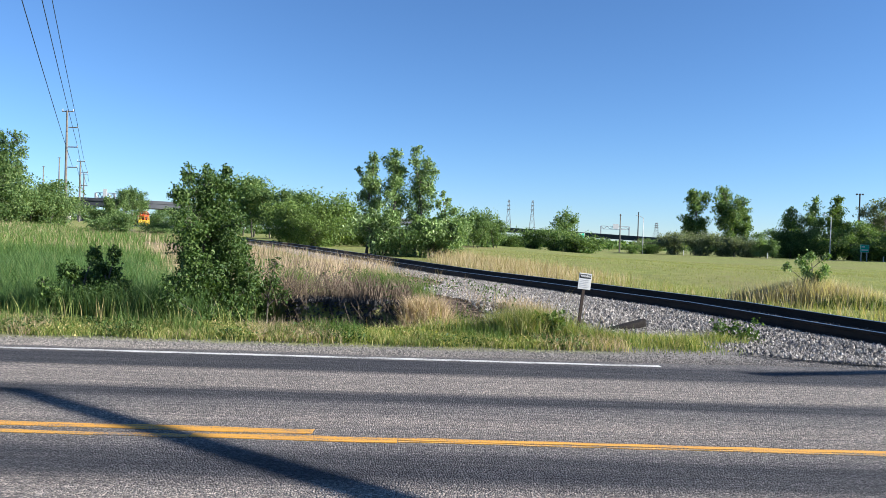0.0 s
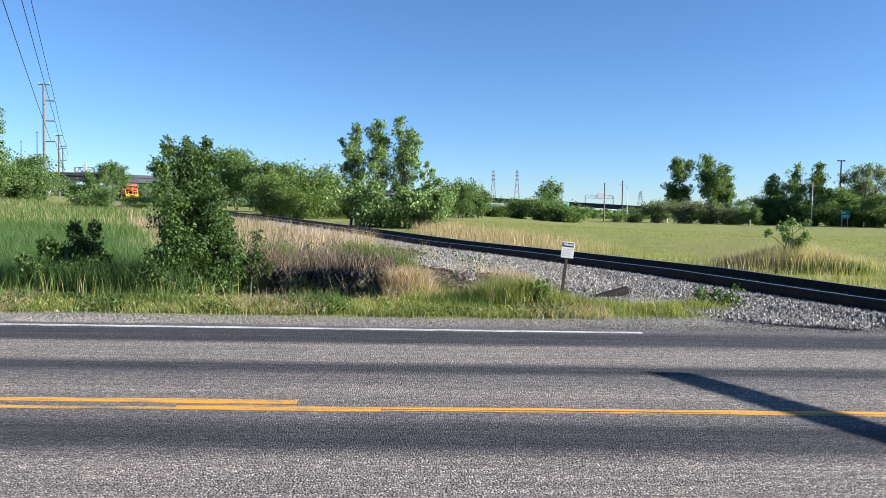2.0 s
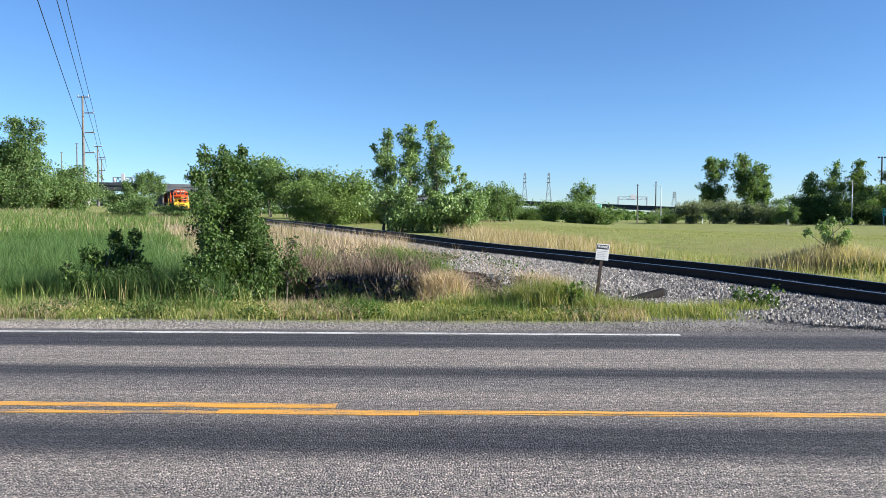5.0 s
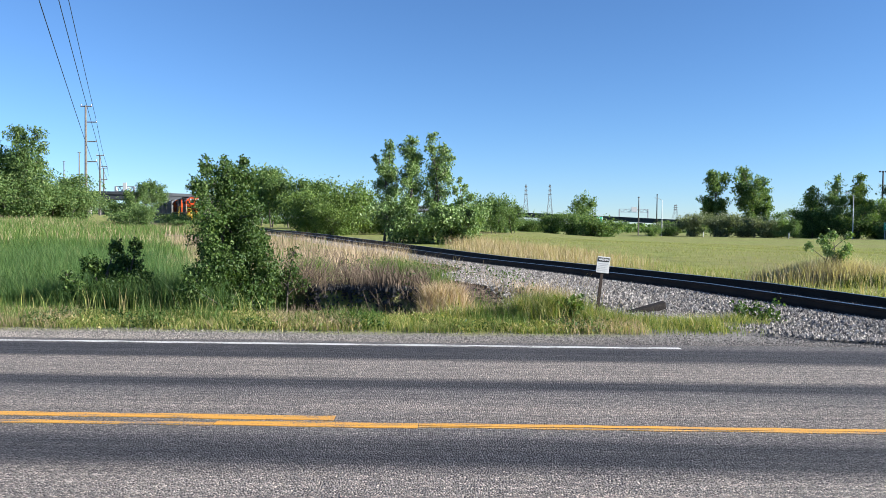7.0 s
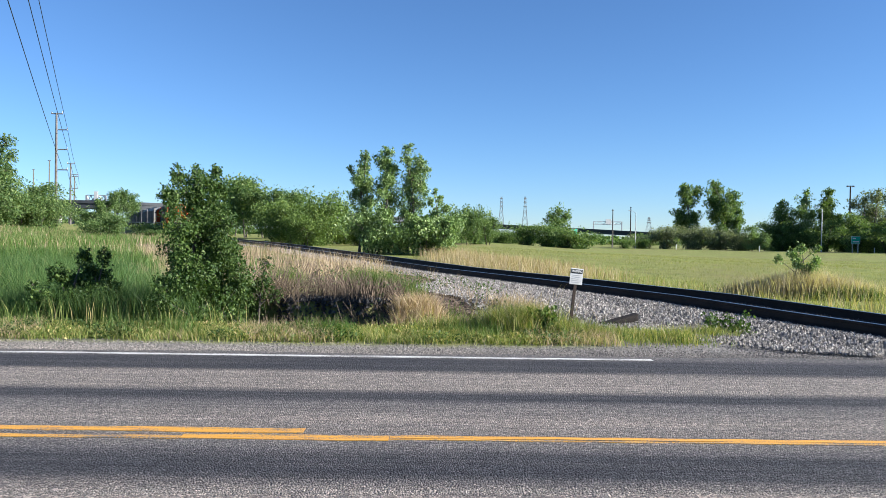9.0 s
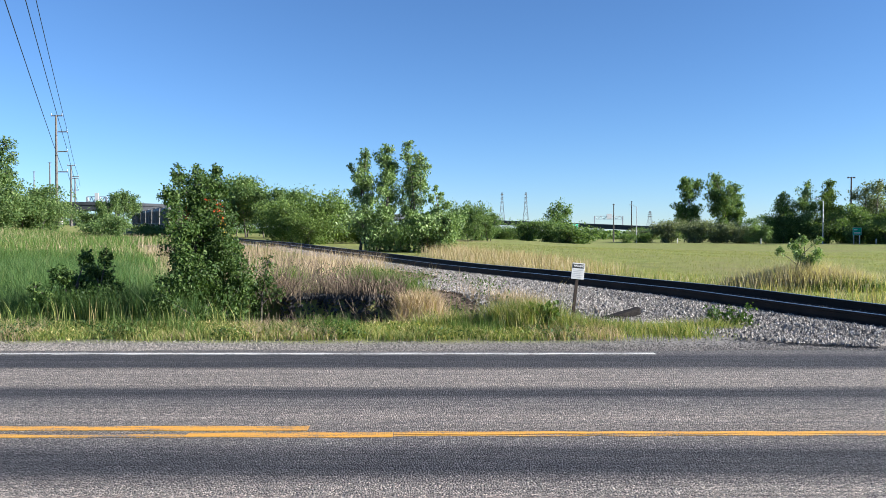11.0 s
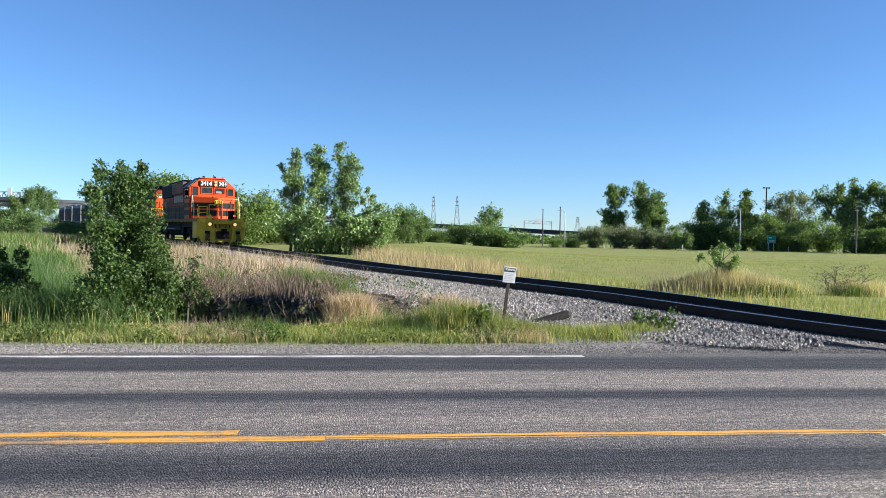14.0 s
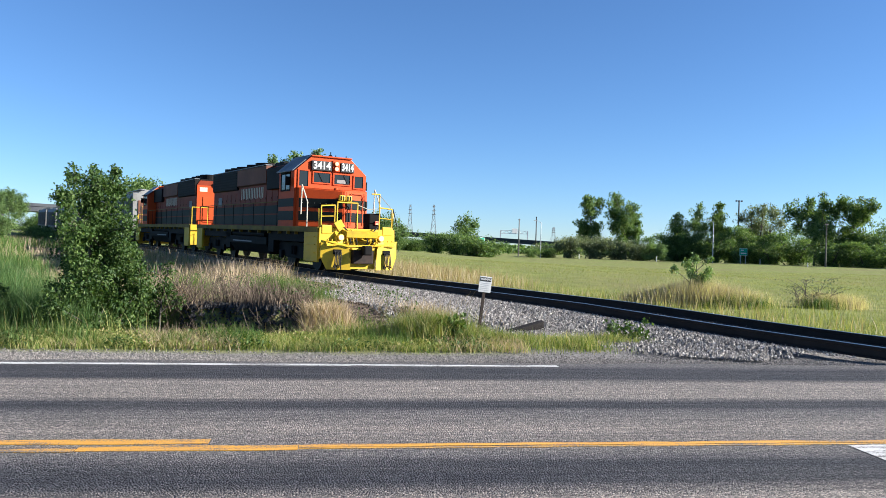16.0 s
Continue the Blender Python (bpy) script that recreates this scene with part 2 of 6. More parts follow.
M_LUSH = foliage("lush tall grass", [(0.0, (0.032, 0.075, 0.022)), (0.5, (0.065, 0.13, 0.036)), (0.95, (0.12, 0.19, 0.058)), (1.0, (0.24, 0.25, 0.12))], 0.35)
M_VERGE = foliage("verge grass", [(0.0, (0.0699, 0.122, 0.0306)), (0.3, (0.149, 0.209, 0.0524)), (0.65, (0.28, 0.306, 0.0961)), (0.85, (0.419, 0.375, 0.175)), (1.0, (0.489, 0.402, 0.227))], 0.4)
M_STRAW = foliage("dry pink-brown grass", [(0.0, (0.244, 0.173, 0.121)), (0.5, (0.402, 0.308, 0.224)), (1.0, (0.542, 0.44, 0.328))], 0.35)
M_REED = foliage("golden reeds", [(0.0, (0.278, 0.205, 0.123)), (0.5, (0.385, 0.303, 0.196)), (0.85, (0.475, 0.393, 0.27)), (1.0, (0.222, 0.246, 0.106))], 0.35)
M_FIELD = foliage("hay field grass", [(0.0, (0.138, 0.166, 0.0503)), (0.5, (0.215, 0.239, 0.0771)), (0.85, (0.292, 0.288, 0.109)), (1.0, (0.405, 0.348, 0.162))], 0.4)
M_PALESTRAW = foliage("pale cream-pink dry grass", [(0.0, (0.3, 0.24, 0.18)), (0.5, (0.46, 0.39, 0.28)), (1.0, (0.6, 0.54, 0.38))], 0.4)
M_STALK = surface("dead weed stalks", (0.078, 0.0546, 0.039), (0.203, 0.156, 0.109), 5.0, 30.0, 0.9, relief=0.2)

# ---- builders ----
def mesh_of(name, verts, faces, mats=(), smooth=False):
    """A mesh from arrays: verts (n, 3), faces: one (m, 3 or 4) array or a list of such."""
    me = bpy.data.meshes.new(name)
    verts = np.asarray(verts, dtype=np.float32)
    blocks = [np.asarray(f, dtype=np.int32) for f in (faces if isinstance(faces, list) else [faces]) if len(f)]
    me.vertices.add(len(verts))
    me.vertices.foreach_set("co", verts.ravel())
    idx = np.concatenate([f.ravel() for f in blocks])
    sizes = np.concatenate([np.full(len(f), f.shape[1], dtype=np.int32) for f in blocks])
    me.loops.add(len(idx))
    me.loops.foreach_set("vertex_index", idx)
    me.polygons.add(len(sizes))
    me.polygons.foreach_set("loop_start", np.concatenate([[0], np.cumsum(sizes)[:-1]]).astype(np.int32))
    me.polygons.foreach_set("use_smooth", np.full(len(sizes), smooth))
    for mt in mats:
        me.materials.append(mt)
    me.update(calc_edges=True)
    return me


def part(name, bm, material, parent=None, label=""):
    me = bpy.data.meshes.new(name)
    bm.normal_update()
    bm.to_mesh(me)
    bm.free()
    me.materials.append(material)
    ob = new(name, me)
    ob.parent = parent
    return tagged(ob, label)


def thing(name, at, label, category, group="", kind=""):
    ob = new(name)
    ob.matrix_basis = at
    ob.empty_display_size = 0.2
    return tagged(ob, label, category, group, kind)


def shape():
    return bmesh.new()


def box(bm, x0, x1, y0, y1, z0, z1, bevel=0.0, m=None):
    g = bmesh.ops.create_cube(bm, size=1.0, matrix=Matrix.Translation(((x0 + x1) / 2, (y0 + y1) / 2, (z0 + z1) / 2)) @ Matrix.Diagonal((x1 - x0, y1 - y0, z1 - z0, 1)))
    vs = g["verts"]
    if bevel:
        es = list({e for v in vs for e in v.link_edges})
        out = bmesh.ops.bevel(bm, geom=es, offset=bevel, segments=2, affect="EDGES", profile=0.6)
        vs = list({v for f in out["faces"] for v in f.verts} | {v for v in vs if v.is_valid})
        seen, stack = set(vs), list(vs)
        while stack:
            v = stack.pop()
            for e in v.link_edges:
                o = e.other_vert(v)
                if o not in seen:
                    seen.add(o)
                    stack.append(o)
        vs = list(seen)
    if m is not None:
        bmesh.ops.transform(bm, matrix=m, verts=vs)
    return bm


def rod(bm, a, b, r0, r1=None, seg=8):
    a, b = Vector(a), Vector(b)
    d = b - a
    m = Matrix.Translation((a + b) / 2) @ d.to_track_quat("Z", "Y").to_matrix().to_4x4()
    bmesh.ops.create_cone(bm, cap_ends=True, segments=seg, radius1=r0, radius2=r0 if r1 is None else r1, depth=d.length, matrix=m)
    return bm


def ball(bm, at, r, squash=(1, 1, 1), sub=2):
    bmesh.ops.create_icosphere(bm, subdivisions=sub, radius=r, matrix=Matrix.Translation(at) @ Matrix.Diagonal((*squash, 1)))
    return bm


def prism(bm, outline, a, b, axis="x"):
    """A solid with the outline (two coordinates) drawn out along an axis from a to b."""
    def put(p, q, w):
        return {"x": (w, p, q), "y": (p, w, q), "z": (p, q, w)}[axis]
    lo = [bm.verts.new(put(p, q, a)) for p, q in outline]
    hi = [bm.verts.new(put(p, q, b)) for p, q in outline]
    fs = [bm.faces.new(lo), bm.faces.new(hi)]
    n = len(outline)
    for i in range(n):
        fs.append(bm.faces.new((lo[i], lo[(i + 1) % n], hi[(i + 1) % n], hi[i])))
    bmesh.ops.recalc_face_normals(bm, faces=fs)
    return bm


RNG = np.random.default_rng(7)


def track_x(y):
    """Centre line of the track over y."""
    y = np.asarray(y, dtype=float)
    return 0.65 - 0.494 * (y - 26.7) + 0.053 * 2.5 * np.logaddexp(0, (y - 21.6) / 2.5) - 0.024 * 12 * np.logaddexp(0, (y - 105) / 12)


def rail_z(y):
    """Height of the rail heads."""
    return np.interp(y, [-60, 5, 9, 10.5, 12.5, 16, 21, 26.7, 40, 53.6, 118, 157, 203, 330, 430], [0.02, 0.04, 0.17, 0.2, 0.24, 0.37, 0.43, 0.46, 0.7, 0.93, 1.56, 2.45, 3.05, 4.1, 4.8])


def track_off(x, y):
    """Distance from the centre line, positive on the field's side."""
    return (x - track_x(y)) * 0.897


def soft(v, a, b):
    t = np.clip((v - a) / (b - a), 0, 1)
    return t * t * (3 - 2 * t)


def wave(x, y, s, seed=0.0):
    return (np.sin(x / s + seed) * np.cos(y / s * 1.3 + 2.1 * seed) + 0.5 * np.sin(x / s * 2.3 + y / s * 1.7 + seed * 3)) / 1.5


def ground_z(x, y):
    x, y = np.asarray(x, dtype=float), np.asarray(y, dtype=float)
    off = track_off(x, y)
    rz = rail_z(y)
    meadow = np.interp(y, [18, 30, 60, 80, 110, 170, 260, 600], [0.0, 0.1, 0.75, 1.2, 1.9, 3.9, 6.0, 7.0])
    field = -0.25 + 0.0 * y + 0.75 * soft(y, 25, 55) * (1 - soft(x, 0, 40)) + 1.2 * soft(y, 55, 120) * (1 - soft(x, -10, 30))
    low = np.minimum(meadow, rz - 0.5)
    fall = soft(off, -26, -6) * soft(y, 40, 70)
    meadow = meadow * (1 - fall) + low * fall
    z = meadow * (1 - soft(off, -6, 5)) + field * soft(off, -6, 5)
    z = z + 0.08 * wave(x, y, 4.0, 1.0) * soft(y, 13, 20) + 0.25 * wave(x, y, 30.0, 2.0) * soft(y, 30, 90)
    # ditch beside the road, left of the track
    z = z - 1.0 * soft(y, 11.9, 12.9) * (1 - soft(y, 13.8, 16.5)) * (1 - soft(off, -6.0, -3.6)) * (0.25 + 0.75 * soft(x, -4.2, -2.6))
    # embankment of the track
    bank = rz - 0.22 - np.clip(np.abs(off) - 1.7, 0, None) * np.where(off < 0, 0.1, 0.3)
    keep = 1 - soft(np.abs(off), 4.0, 7.5)
    z = np.where(off < 1.5, np.maximum(z, bank * keep + z * (1 - keep)), np.maximum(z, bank * keep + z * (1 - keep)))
    # raised shelf of old fill beyond the ditch
    w = soft(y, 13.3, 15.2) * soft(x, -4.4, -3.4) * (1 - soft(y, 22, 32)) * (1 - soft(off, -3.6, -2.0))
    z = z * (1 - w) + (0.4 + 0.06 * wave(x, y, 0.9, 4.0)) * w
    # hollow behind the verge, shaped to lie in shade: a steep cut face under the shelf, a mound beside it
    face = 13.95 - 0.33 * (x + 2.9) + 0.12 * wave(x, 0 * y, 0.25, 1.0)
    lip = soft(x, -3.4, -2.8) * (1 - soft(x, -0.6, -0.2)) * soft(y, face - 0.1, face + 0.06) * (1 - soft(y, 15.0, 16.5))
    z = np.maximum(z, (0.33 + 0.05 * wave(x, y, 0.3, 3.0)) * lip + z * (1 - lip))
    mound = soft(x, -0.85, -0.55) * (1 - soft(x, 0.0, 0.6)) * soft(y, 12.2, 12.6) * (1 - soft(y, 13.4, 14.2))
    z = np.maximum(z, 0.16 * mound + z * (1 - mound))
    hollow = soft(x, -3.3, -2.7) * (1 - soft(x, -0.95, -0.65)) * soft(y, 12.1, 12.5) * (1 - soft(y, face - 0.22, face))
    z = z * (1 - hollow) + (-0.75 + 0.08 * wave(x, y, 0.5, 2.0)) * hollow
    cut = soft(np.abs(off), 2.4, 7.0)
    z = np.where(y > 10, np.minimum(z, rz - 0.22) * (1 - cut) + z * cut, z)
    # road bed and shoulders
    road = -0.03 - 0.012 * np.clip(y - 9.6, 0, 2.0) * 3
    w = soft(y, 10.3, 12.0)
    z = np.where(y < 12.0, road * (1 - w) + z * w, z)
    wn = soft(-y, -1.6, 6.0)
    z = np.where(y < 1.6, -0.03 - 0.25 * wn, z)
    return z


def blades(name, n, where, height, width, material, lean=0.25, seed=1, label="", head=0.0):
    """n grass blades as one mesh; where(rng, n) gives x, y and a factor on the height."""
    rng = np.random.default_rng(seed)
    x, y, k = where(rng, n)
    n = len(x)
    z = ground_z(x, y)
    h = height * k * rng.uniform(0.6, 1.25, n)
    a, t = rng.uniform(0, 2 * np.pi, n), rng.uniform(0, 2 * np.pi, n)
    w = width * rng.uniform(0.6, 1.4, n)
    ax, ay = np.cos(a) * w / 2, np.sin(a) * w / 2
    l = lean * h * rng.uniform(0.2, 1.3, n)
    lx, ly = np.cos(t) * l, np.sin(t) * l
    P = np.empty((n, 5, 3))
    P[:, 0] = np.stack([x - ax, y - ay, z - 0.03], 1)
    P[:, 1] = np.stack([x + ax, y + ay, z - 0.03], 1)
    P[:, 2] = np.stack([x + lx * 0.35 + ax * (0.8 + head), y + ly * 0.35 + ay * (0.8 + head), z + h * 0.6], 1)
    P[:, 3] = np.stack([x + lx * 0.35 - ax * (0.8 + head), y + ly * 0.35 - ay * (0.8 + head), z + h * 0.6], 1)
    P[:, 4] = np.stack([x + lx, y + ly, z + h], 1)
    i = np.arange(n)[:, None] * 5
    me = mesh_of(name, P.reshape(-1, 3), [i + np.array([[0, 1, 2, 3]]), i + np.array([[3, 2, 4]])], [material])
    return tagged(new(name, me), label, "grass", "", "stuff")


def leaf_cloud(name, centres, size, material, parent, seed=1, droop=0.3):
    """Small folded leaves at the given points, as one crown mesh in the tree's own space."""
    rng = np.random.default_rng(seed)
    n = len(centres)
    nrm = rng.normal(size=(n, 3)) + np.array([0, 0, 0.7])
    nrm /= np.linalg.norm(nrm, axis=1)[:, None]
    u = np.cross(nrm, rng.normal(size=(n, 3)))
    u /= np.linalg.norm(u, axis=1)[:, None] + 1e-9
    v = np.cross(nrm, u)
    s = (size * rng.uniform(0.6, 1.4, n))[:, None]
    P = np.empty((n, 4, 3))
    P[:, 0] = centres - u * s * 0.5
    P[:, 1] = centres + v * s * 0.36 + nrm * s * 0.1
    P[:, 2] = centres + u * s * 0.55 - np.array([0, 0, droop]) * s
    P[:, 3] = centres - v * s * 0.36 + nrm * s * 0.1
    i = np.arange(n)[:, None] * 4
    ob = new(name, mesh_of(name, P.reshape(-1, 3), i + np.array([[0, 1, 2, 3]]), [material]))
    ob.parent = parent
    return ob


def limb_mesh(name, segs, material, parent, sides=6):
    """Tapered limbs: rows of (start, end, radius, radius)."""
    V, Fq = [], []
    for a, b, r0, r1 in segs:
        a, b = np.array(a, float), np.array(b, float)
        d = (b - a) / (np.linalg.norm(b - a) + 1e-9)
        p = np.cross(d, [0.31, 0.77, 0.55])
        p /= np.linalg.norm(p)
        q = np.cross(d, p)
        base = len(V)
        for c, r in ((a, r0), (b, r1)):
            for k in range(sides):
                an = 2 * np.pi * k / sides
                V.append(c + r * (np.cos(an) * p + np.sin(an) * q))
        for k in range(sides):
            Fq.append((base + k, base + (k + 1) % sides, base + sides + (k + 1) % sides, base + sides + k))
    ob = new(name, mesh_of(name, np.array(V), np.array(Fq), [material], True))
    ob.parent = parent
    return ob


def tree(name, at, height, spread, leaves, leaf, material, label, category="tree", seed=1, stems=1, low=0.2, clumps=26, group="", lean=0.15, puff=0.16, turn=0.0, column=0.0):
    """Stems with limbs and a crown of leaf clumps round the limbs' ends. low: where the crown begins; column: how far it keeps to the stems."""
    rng = np.random.default_rng(seed)
    root = thing(name, Matrix.Translation(at) @ Matrix.Rotation(turn, 4, "Z"), label, category, group)
    segs, ends = [], []
    for s in range(stems):
        ang = 2 * np.pi * (s + rng.uniform(0, 0.6)) / stems
        r = spread * (0.28 if stems > 1 else 0.0) * rng.uniform(0.5, 1.2)
        p = np.array([np.cos(ang) * r * 0.4, np.sin(ang) * r * 0.4, -0.1])
        hs = height * (1.0 if s == 0 else rng.uniform(0.68, 0.98))
        top = np.array([np.cos(ang) * r * 1.5, np.sin(ang) * r * 1.5, hs - 0.7 * puff * spread]) + rng.normal(size=3) * [lean * spread * 0.3, lean * spread * 0.3, 0]
        rad = 0.018 * height * (1.0 if stems == 1 else 0.7) + 0.01
        prev, steps = p, 6
        for k in range(1, steps + 1):
            f = k / steps
            nxt = p + (top - p) * f + rng.normal(size=3) * spread * 0.02 * [1, 1, 0]
            segs.append((prev, nxt, rad * (1 - 0.85 * (f - 1 / steps)), rad * (1 - 0.85 * f)))
            prev = nxt
        ends.append((top, 0.5))
        for c in range(clumps // stems):
            f = rng.uniform(low, 0.97) ** 0.9
            o = p + (top - p) * f
            bell = np.sin(np.pi * np.clip((f - low * 0.7) / (1.05 - low * 0.7), 0, 1)) ** 0.6
            L = spread * 0.5 * (bell * (1 - column) + column * 0.35) * rng.uniform(0.35, 1.1)
            an = rng.uniform(0, 2 * np.pi)
            e = o + np.array([np.cos(an) * L, np.sin(an) * L, L * rng.uniform(0.1, 0.8)])
            e[2] = min(e[2], hs - 0.55 * puff * spread)
            segs.append((o, (o + e) / 2 + [0, 0, 0.05 * L], rad * 0.35, rad * 0.2))
            segs.append(((o + e) / 2 + [0, 0, 0.05 * L], e, rad * 0.2, rad * 0.06))
            ends.append((e, rng.uniform(0.7, 1.3)))
            ends.append((o + (e - o) * 0.55, 0.7))
    limb_mesh("trunk", segs, M_BARK, root)
    cs = np.array([e for e, _ in ends])
    ws = np.array([w for _, w in ends])
    pick = rng.choice(len(cs), leaves, p=ws / ws.sum())
    d = rng.normal(size=(leaves, 3)) * [1, 1, 0.8]
    d *= (rng.uniform(0.05, 1.0, leaves) ** 0.4 / (np.linalg.norm(d, axis=1) + 1e-9))[:, None]
    pts = cs[pick] + d * (puff * spread * ws[pick])[:, None]
    pts[:, 2] = np.maximum(pts[:, 2], 0.05)
    leaf_cloud("crown", pts, leaf, material, root, seed + 50)
    return root


def lobed(name, x, y, lobes, leaves, leaf, material, label, category="tree", seed=1, group="", deep=0.7, stems=1, dz=0.0, gaps=0.5):
    """A tree or bush whose crown is a number of leafy boughs (across, up, radius), fitted to the camera's view, its
    face turned to the camera; gaps: how far the boughs fall apart into sprays.
    """
    rng = np.random.default_rng(seed)
    root = thing(name, Matrix.Translation(at_ground(x, y, dz)) @ Matrix.Rotation(-math.atan2(x, y), 4, "Z"), label, category, group)
    L = np.array(lobes, float)
    wide = np.ptp(L[:, 0]) + L[:, 2].max()
    top = (L[:, 1] + L[:, 2]).max()
    depth = rng.uniform(-0.5, 0.5, len(L)) * wide * deep
    rad = 0.014 * top + 0.012
    segs, cs, rs = [], [], []
    for s in range(stems):
        foot = np.array([(s - (stems - 1) / 2) * 0.18 * wide, rng.uniform(-0.1, 0.1) * wide, -0.15])
        mine = [i for i in range(len(L)) if stems == 1 or i % stems == s]
        crown = np.array([np.mean(L[mine, 0]) * 0.6, 0.0, 0.72 * max(L[i, 1] for i in mine)])
        prev = foot
        for k in range(1, 6):
            nxt = foot + (crown - foot) * k / 5 + rng.normal(size=3) * [0.02 * wide, 0.02 * wide, 0]
            segs.append((prev, nxt, rad * (1.05 - 0.14 * (k - 1)), rad * (1.05 - 0.14 * k)))
            prev = nxt
        for i in mine:
            c = np.array([L[i, 0], depth[i], L[i, 1]])
            f = min(0.92, max(0.12, (c[2] - 0.6 * abs(c[0])) / (crown[2] + 1e-6)))
            o = foot + (crown - foot) * f
            m = (o + c) / 2 + [0, 0, 0.12 * L[i, 2]]
            segs += [(o, m, rad * 0.45, rad * 0.28), (m, c, rad * 0.28, rad * 0.12)]
            n = int(22 + 8 * gaps)
            d = rng.normal(size=(n, 3))
            d *= (rng.uniform(0.15, 1.2, n) / np.linalg.norm(d, axis=1))[:, None]
            for q in d:
                e = c + q * L[i, 2] * [0.95, 0.95, 1.05]
                segs.append((c, e, rad * 0.1, rad * 0.03))
                cs.append(e)
                rs.append(L[i, 2] * rng.uniform(0.22, 0.54) * (1.1 - 0.4 * gaps))
            for f in (0.45, 0.75):
                cs.append(m + (c - m) * f)
                rs.append(L[i, 2] * 0.55)
    limb_mesh("trunk", segs, M_BARK, root, 5)
    cs, rs = np.array(cs), np.array(rs)
    pick = rng.choice(len(cs), leaves, p=rs ** 2 / (rs ** 2).sum())
    d = rng.normal(size=(leaves, 3)) * [0.6, 0.6, 0.65]
    d /= np.maximum(1.0, np.linalg.norm(d, axis=1) / 1.3)[:, None]
    pts = cs[pick] + d * rs[pick][:, None]
    pts[:, 2] = np.maximum(pts[:, 2], 0.04)
    leaf_cloud("crown", pts, leaf, material, root, seed + 50)
    return root


def tree_copy(src, x, y, k=1.0, turn=0.0, label="", dz=0.0, wide=1.0):
    """A copy of a tree, k times as tall and k * wide times as broad."""
    ob = copy_thing(src, Matrix.Translation((x, y, float(ground_z(x, y)) + dz)) @ Matrix.Rotation(turn, 4, "Z") @ Matrix.Diagonal((k * wide, k * wide, k, 1)))
    return tagged(ob, label)


def at_ground(x, y, dz=0.0):
    return (x, y, float(ground_z(x, y)) + dz)

# ---- ground, road, track ----
def spaced(fine, lo, hi, far_lo, far_hi, grow=1.22):
    a = list(np.arange(lo, hi + 1e-6, fine))
    s, p = fine, hi
    while p < far_hi:
        s *= grow
        p = min(p + s, far_hi)
        a.append(p)
    s, p = fine, lo
    while p > far_lo:
        s *= grow
        p = max(p - s, far_lo)
        a.insert(0, p)
    return np.array(a)


def sheet(name, xs, ys, zf, material, label, category, kind="structure"):
    X, Y = np.meshgrid(xs, ys)
    V = np.stack([X, Y, zf(X, Y)], -1).reshape(-1, 3)
    nx, ny = len(xs), len(ys)
    i = (np.arange(ny - 1)[:, None] * nx + np.arange(nx - 1)[None]).ravel()
    ob = new(name, mesh_of(name, V, np.stack([i, i + 1, i + nx + 1, i + nx], 1), [material], True))
    return tagged(ob, label, category, "", kind)


sheet("ground", np.unique(np.concatenate([spaced(0.3, -26, 26, -2500, 2500), np.arange(-4.0, 0.6, 0.11)])), np.unique(np.concatenate([spaced(0.3, 9.0, 42, -400, 4000), np.arange(12.0, 15.0, 0.08)])), ground_z, M_GROUND,
      "grassy ground with a roadside ditch and railway bank", "ground")


def road_slab():
    xs = spaced(0.35, -14, 14, -400, 400, 1.15)
    rng = np.random.default_rng(3)
    e = 9.72 + 0.05 * np.sin(xs * 1.7) + rng.uniform(-0.04, 0.04, len(xs))
    rows = [(np.full(len(xs), 1.7), np.full(len(xs), -0.06)), (np.full(len(xs), 1.75), np.full(len(xs), 0.0)), (np.full(len(xs), 5.6), np.full(len(xs), 0.0)),
            (e - 0.05, np.full(len(xs), -0.002)), (e, np.full(len(xs), -0.02)), (e + 0.03, np.full(len(xs), -0.09))]
    V = np.concatenate([np.stack([xs, y, z], 1) for y, z in rows])
    n = len(xs)
    i = (np.arange(len(rows) - 1)[:, None] * n + np.arange(n - 1)[None]).ravel()
    ob = new("road", mesh_of("road", V, np.stack([i, i + 1, i + n + 1, i + n], 1), [M_ASPHALT], False))
    return tagged(ob, "two-lane asphalt road with dark tyre bands and worn paint", "road", "", "structure")


road = road_slab()


def stripe(name, x0, x1, y0, y1, material, label, rough=0.012, seed=1, step=0.3):
    """A thin coat of paint with uneven edges."""
    rng = np.random.default_rng(seed)
    xs = np.append(np.arange(x0, x1 - 0.02, step), x1)
    a, b = y0 + rng.uniform(-rough, rough, len(xs)), y1 + rng.uniform(-rough, rough, len(xs))
    n = len(xs)
    V = np.concatenate([np.stack([xs, a, np.full(n, 0.001)], 1), np.stack([xs, a, np.full(n, 0.005)], 1), np.stack([xs, b, np.full(n, 0.005)], 1), np.stack([xs, b, np.full(n, 0.001)], 1)])
    i = (np.arange(3)[:, None] * n + np.arange(n - 1)[None]).ravel()
    ob = new(name, mesh_of(name, V, np.stack([i, i + 1, i + n + 1, i + n], 1), [material]))
    return tagged(ob, label, "road marking", "", "structure")


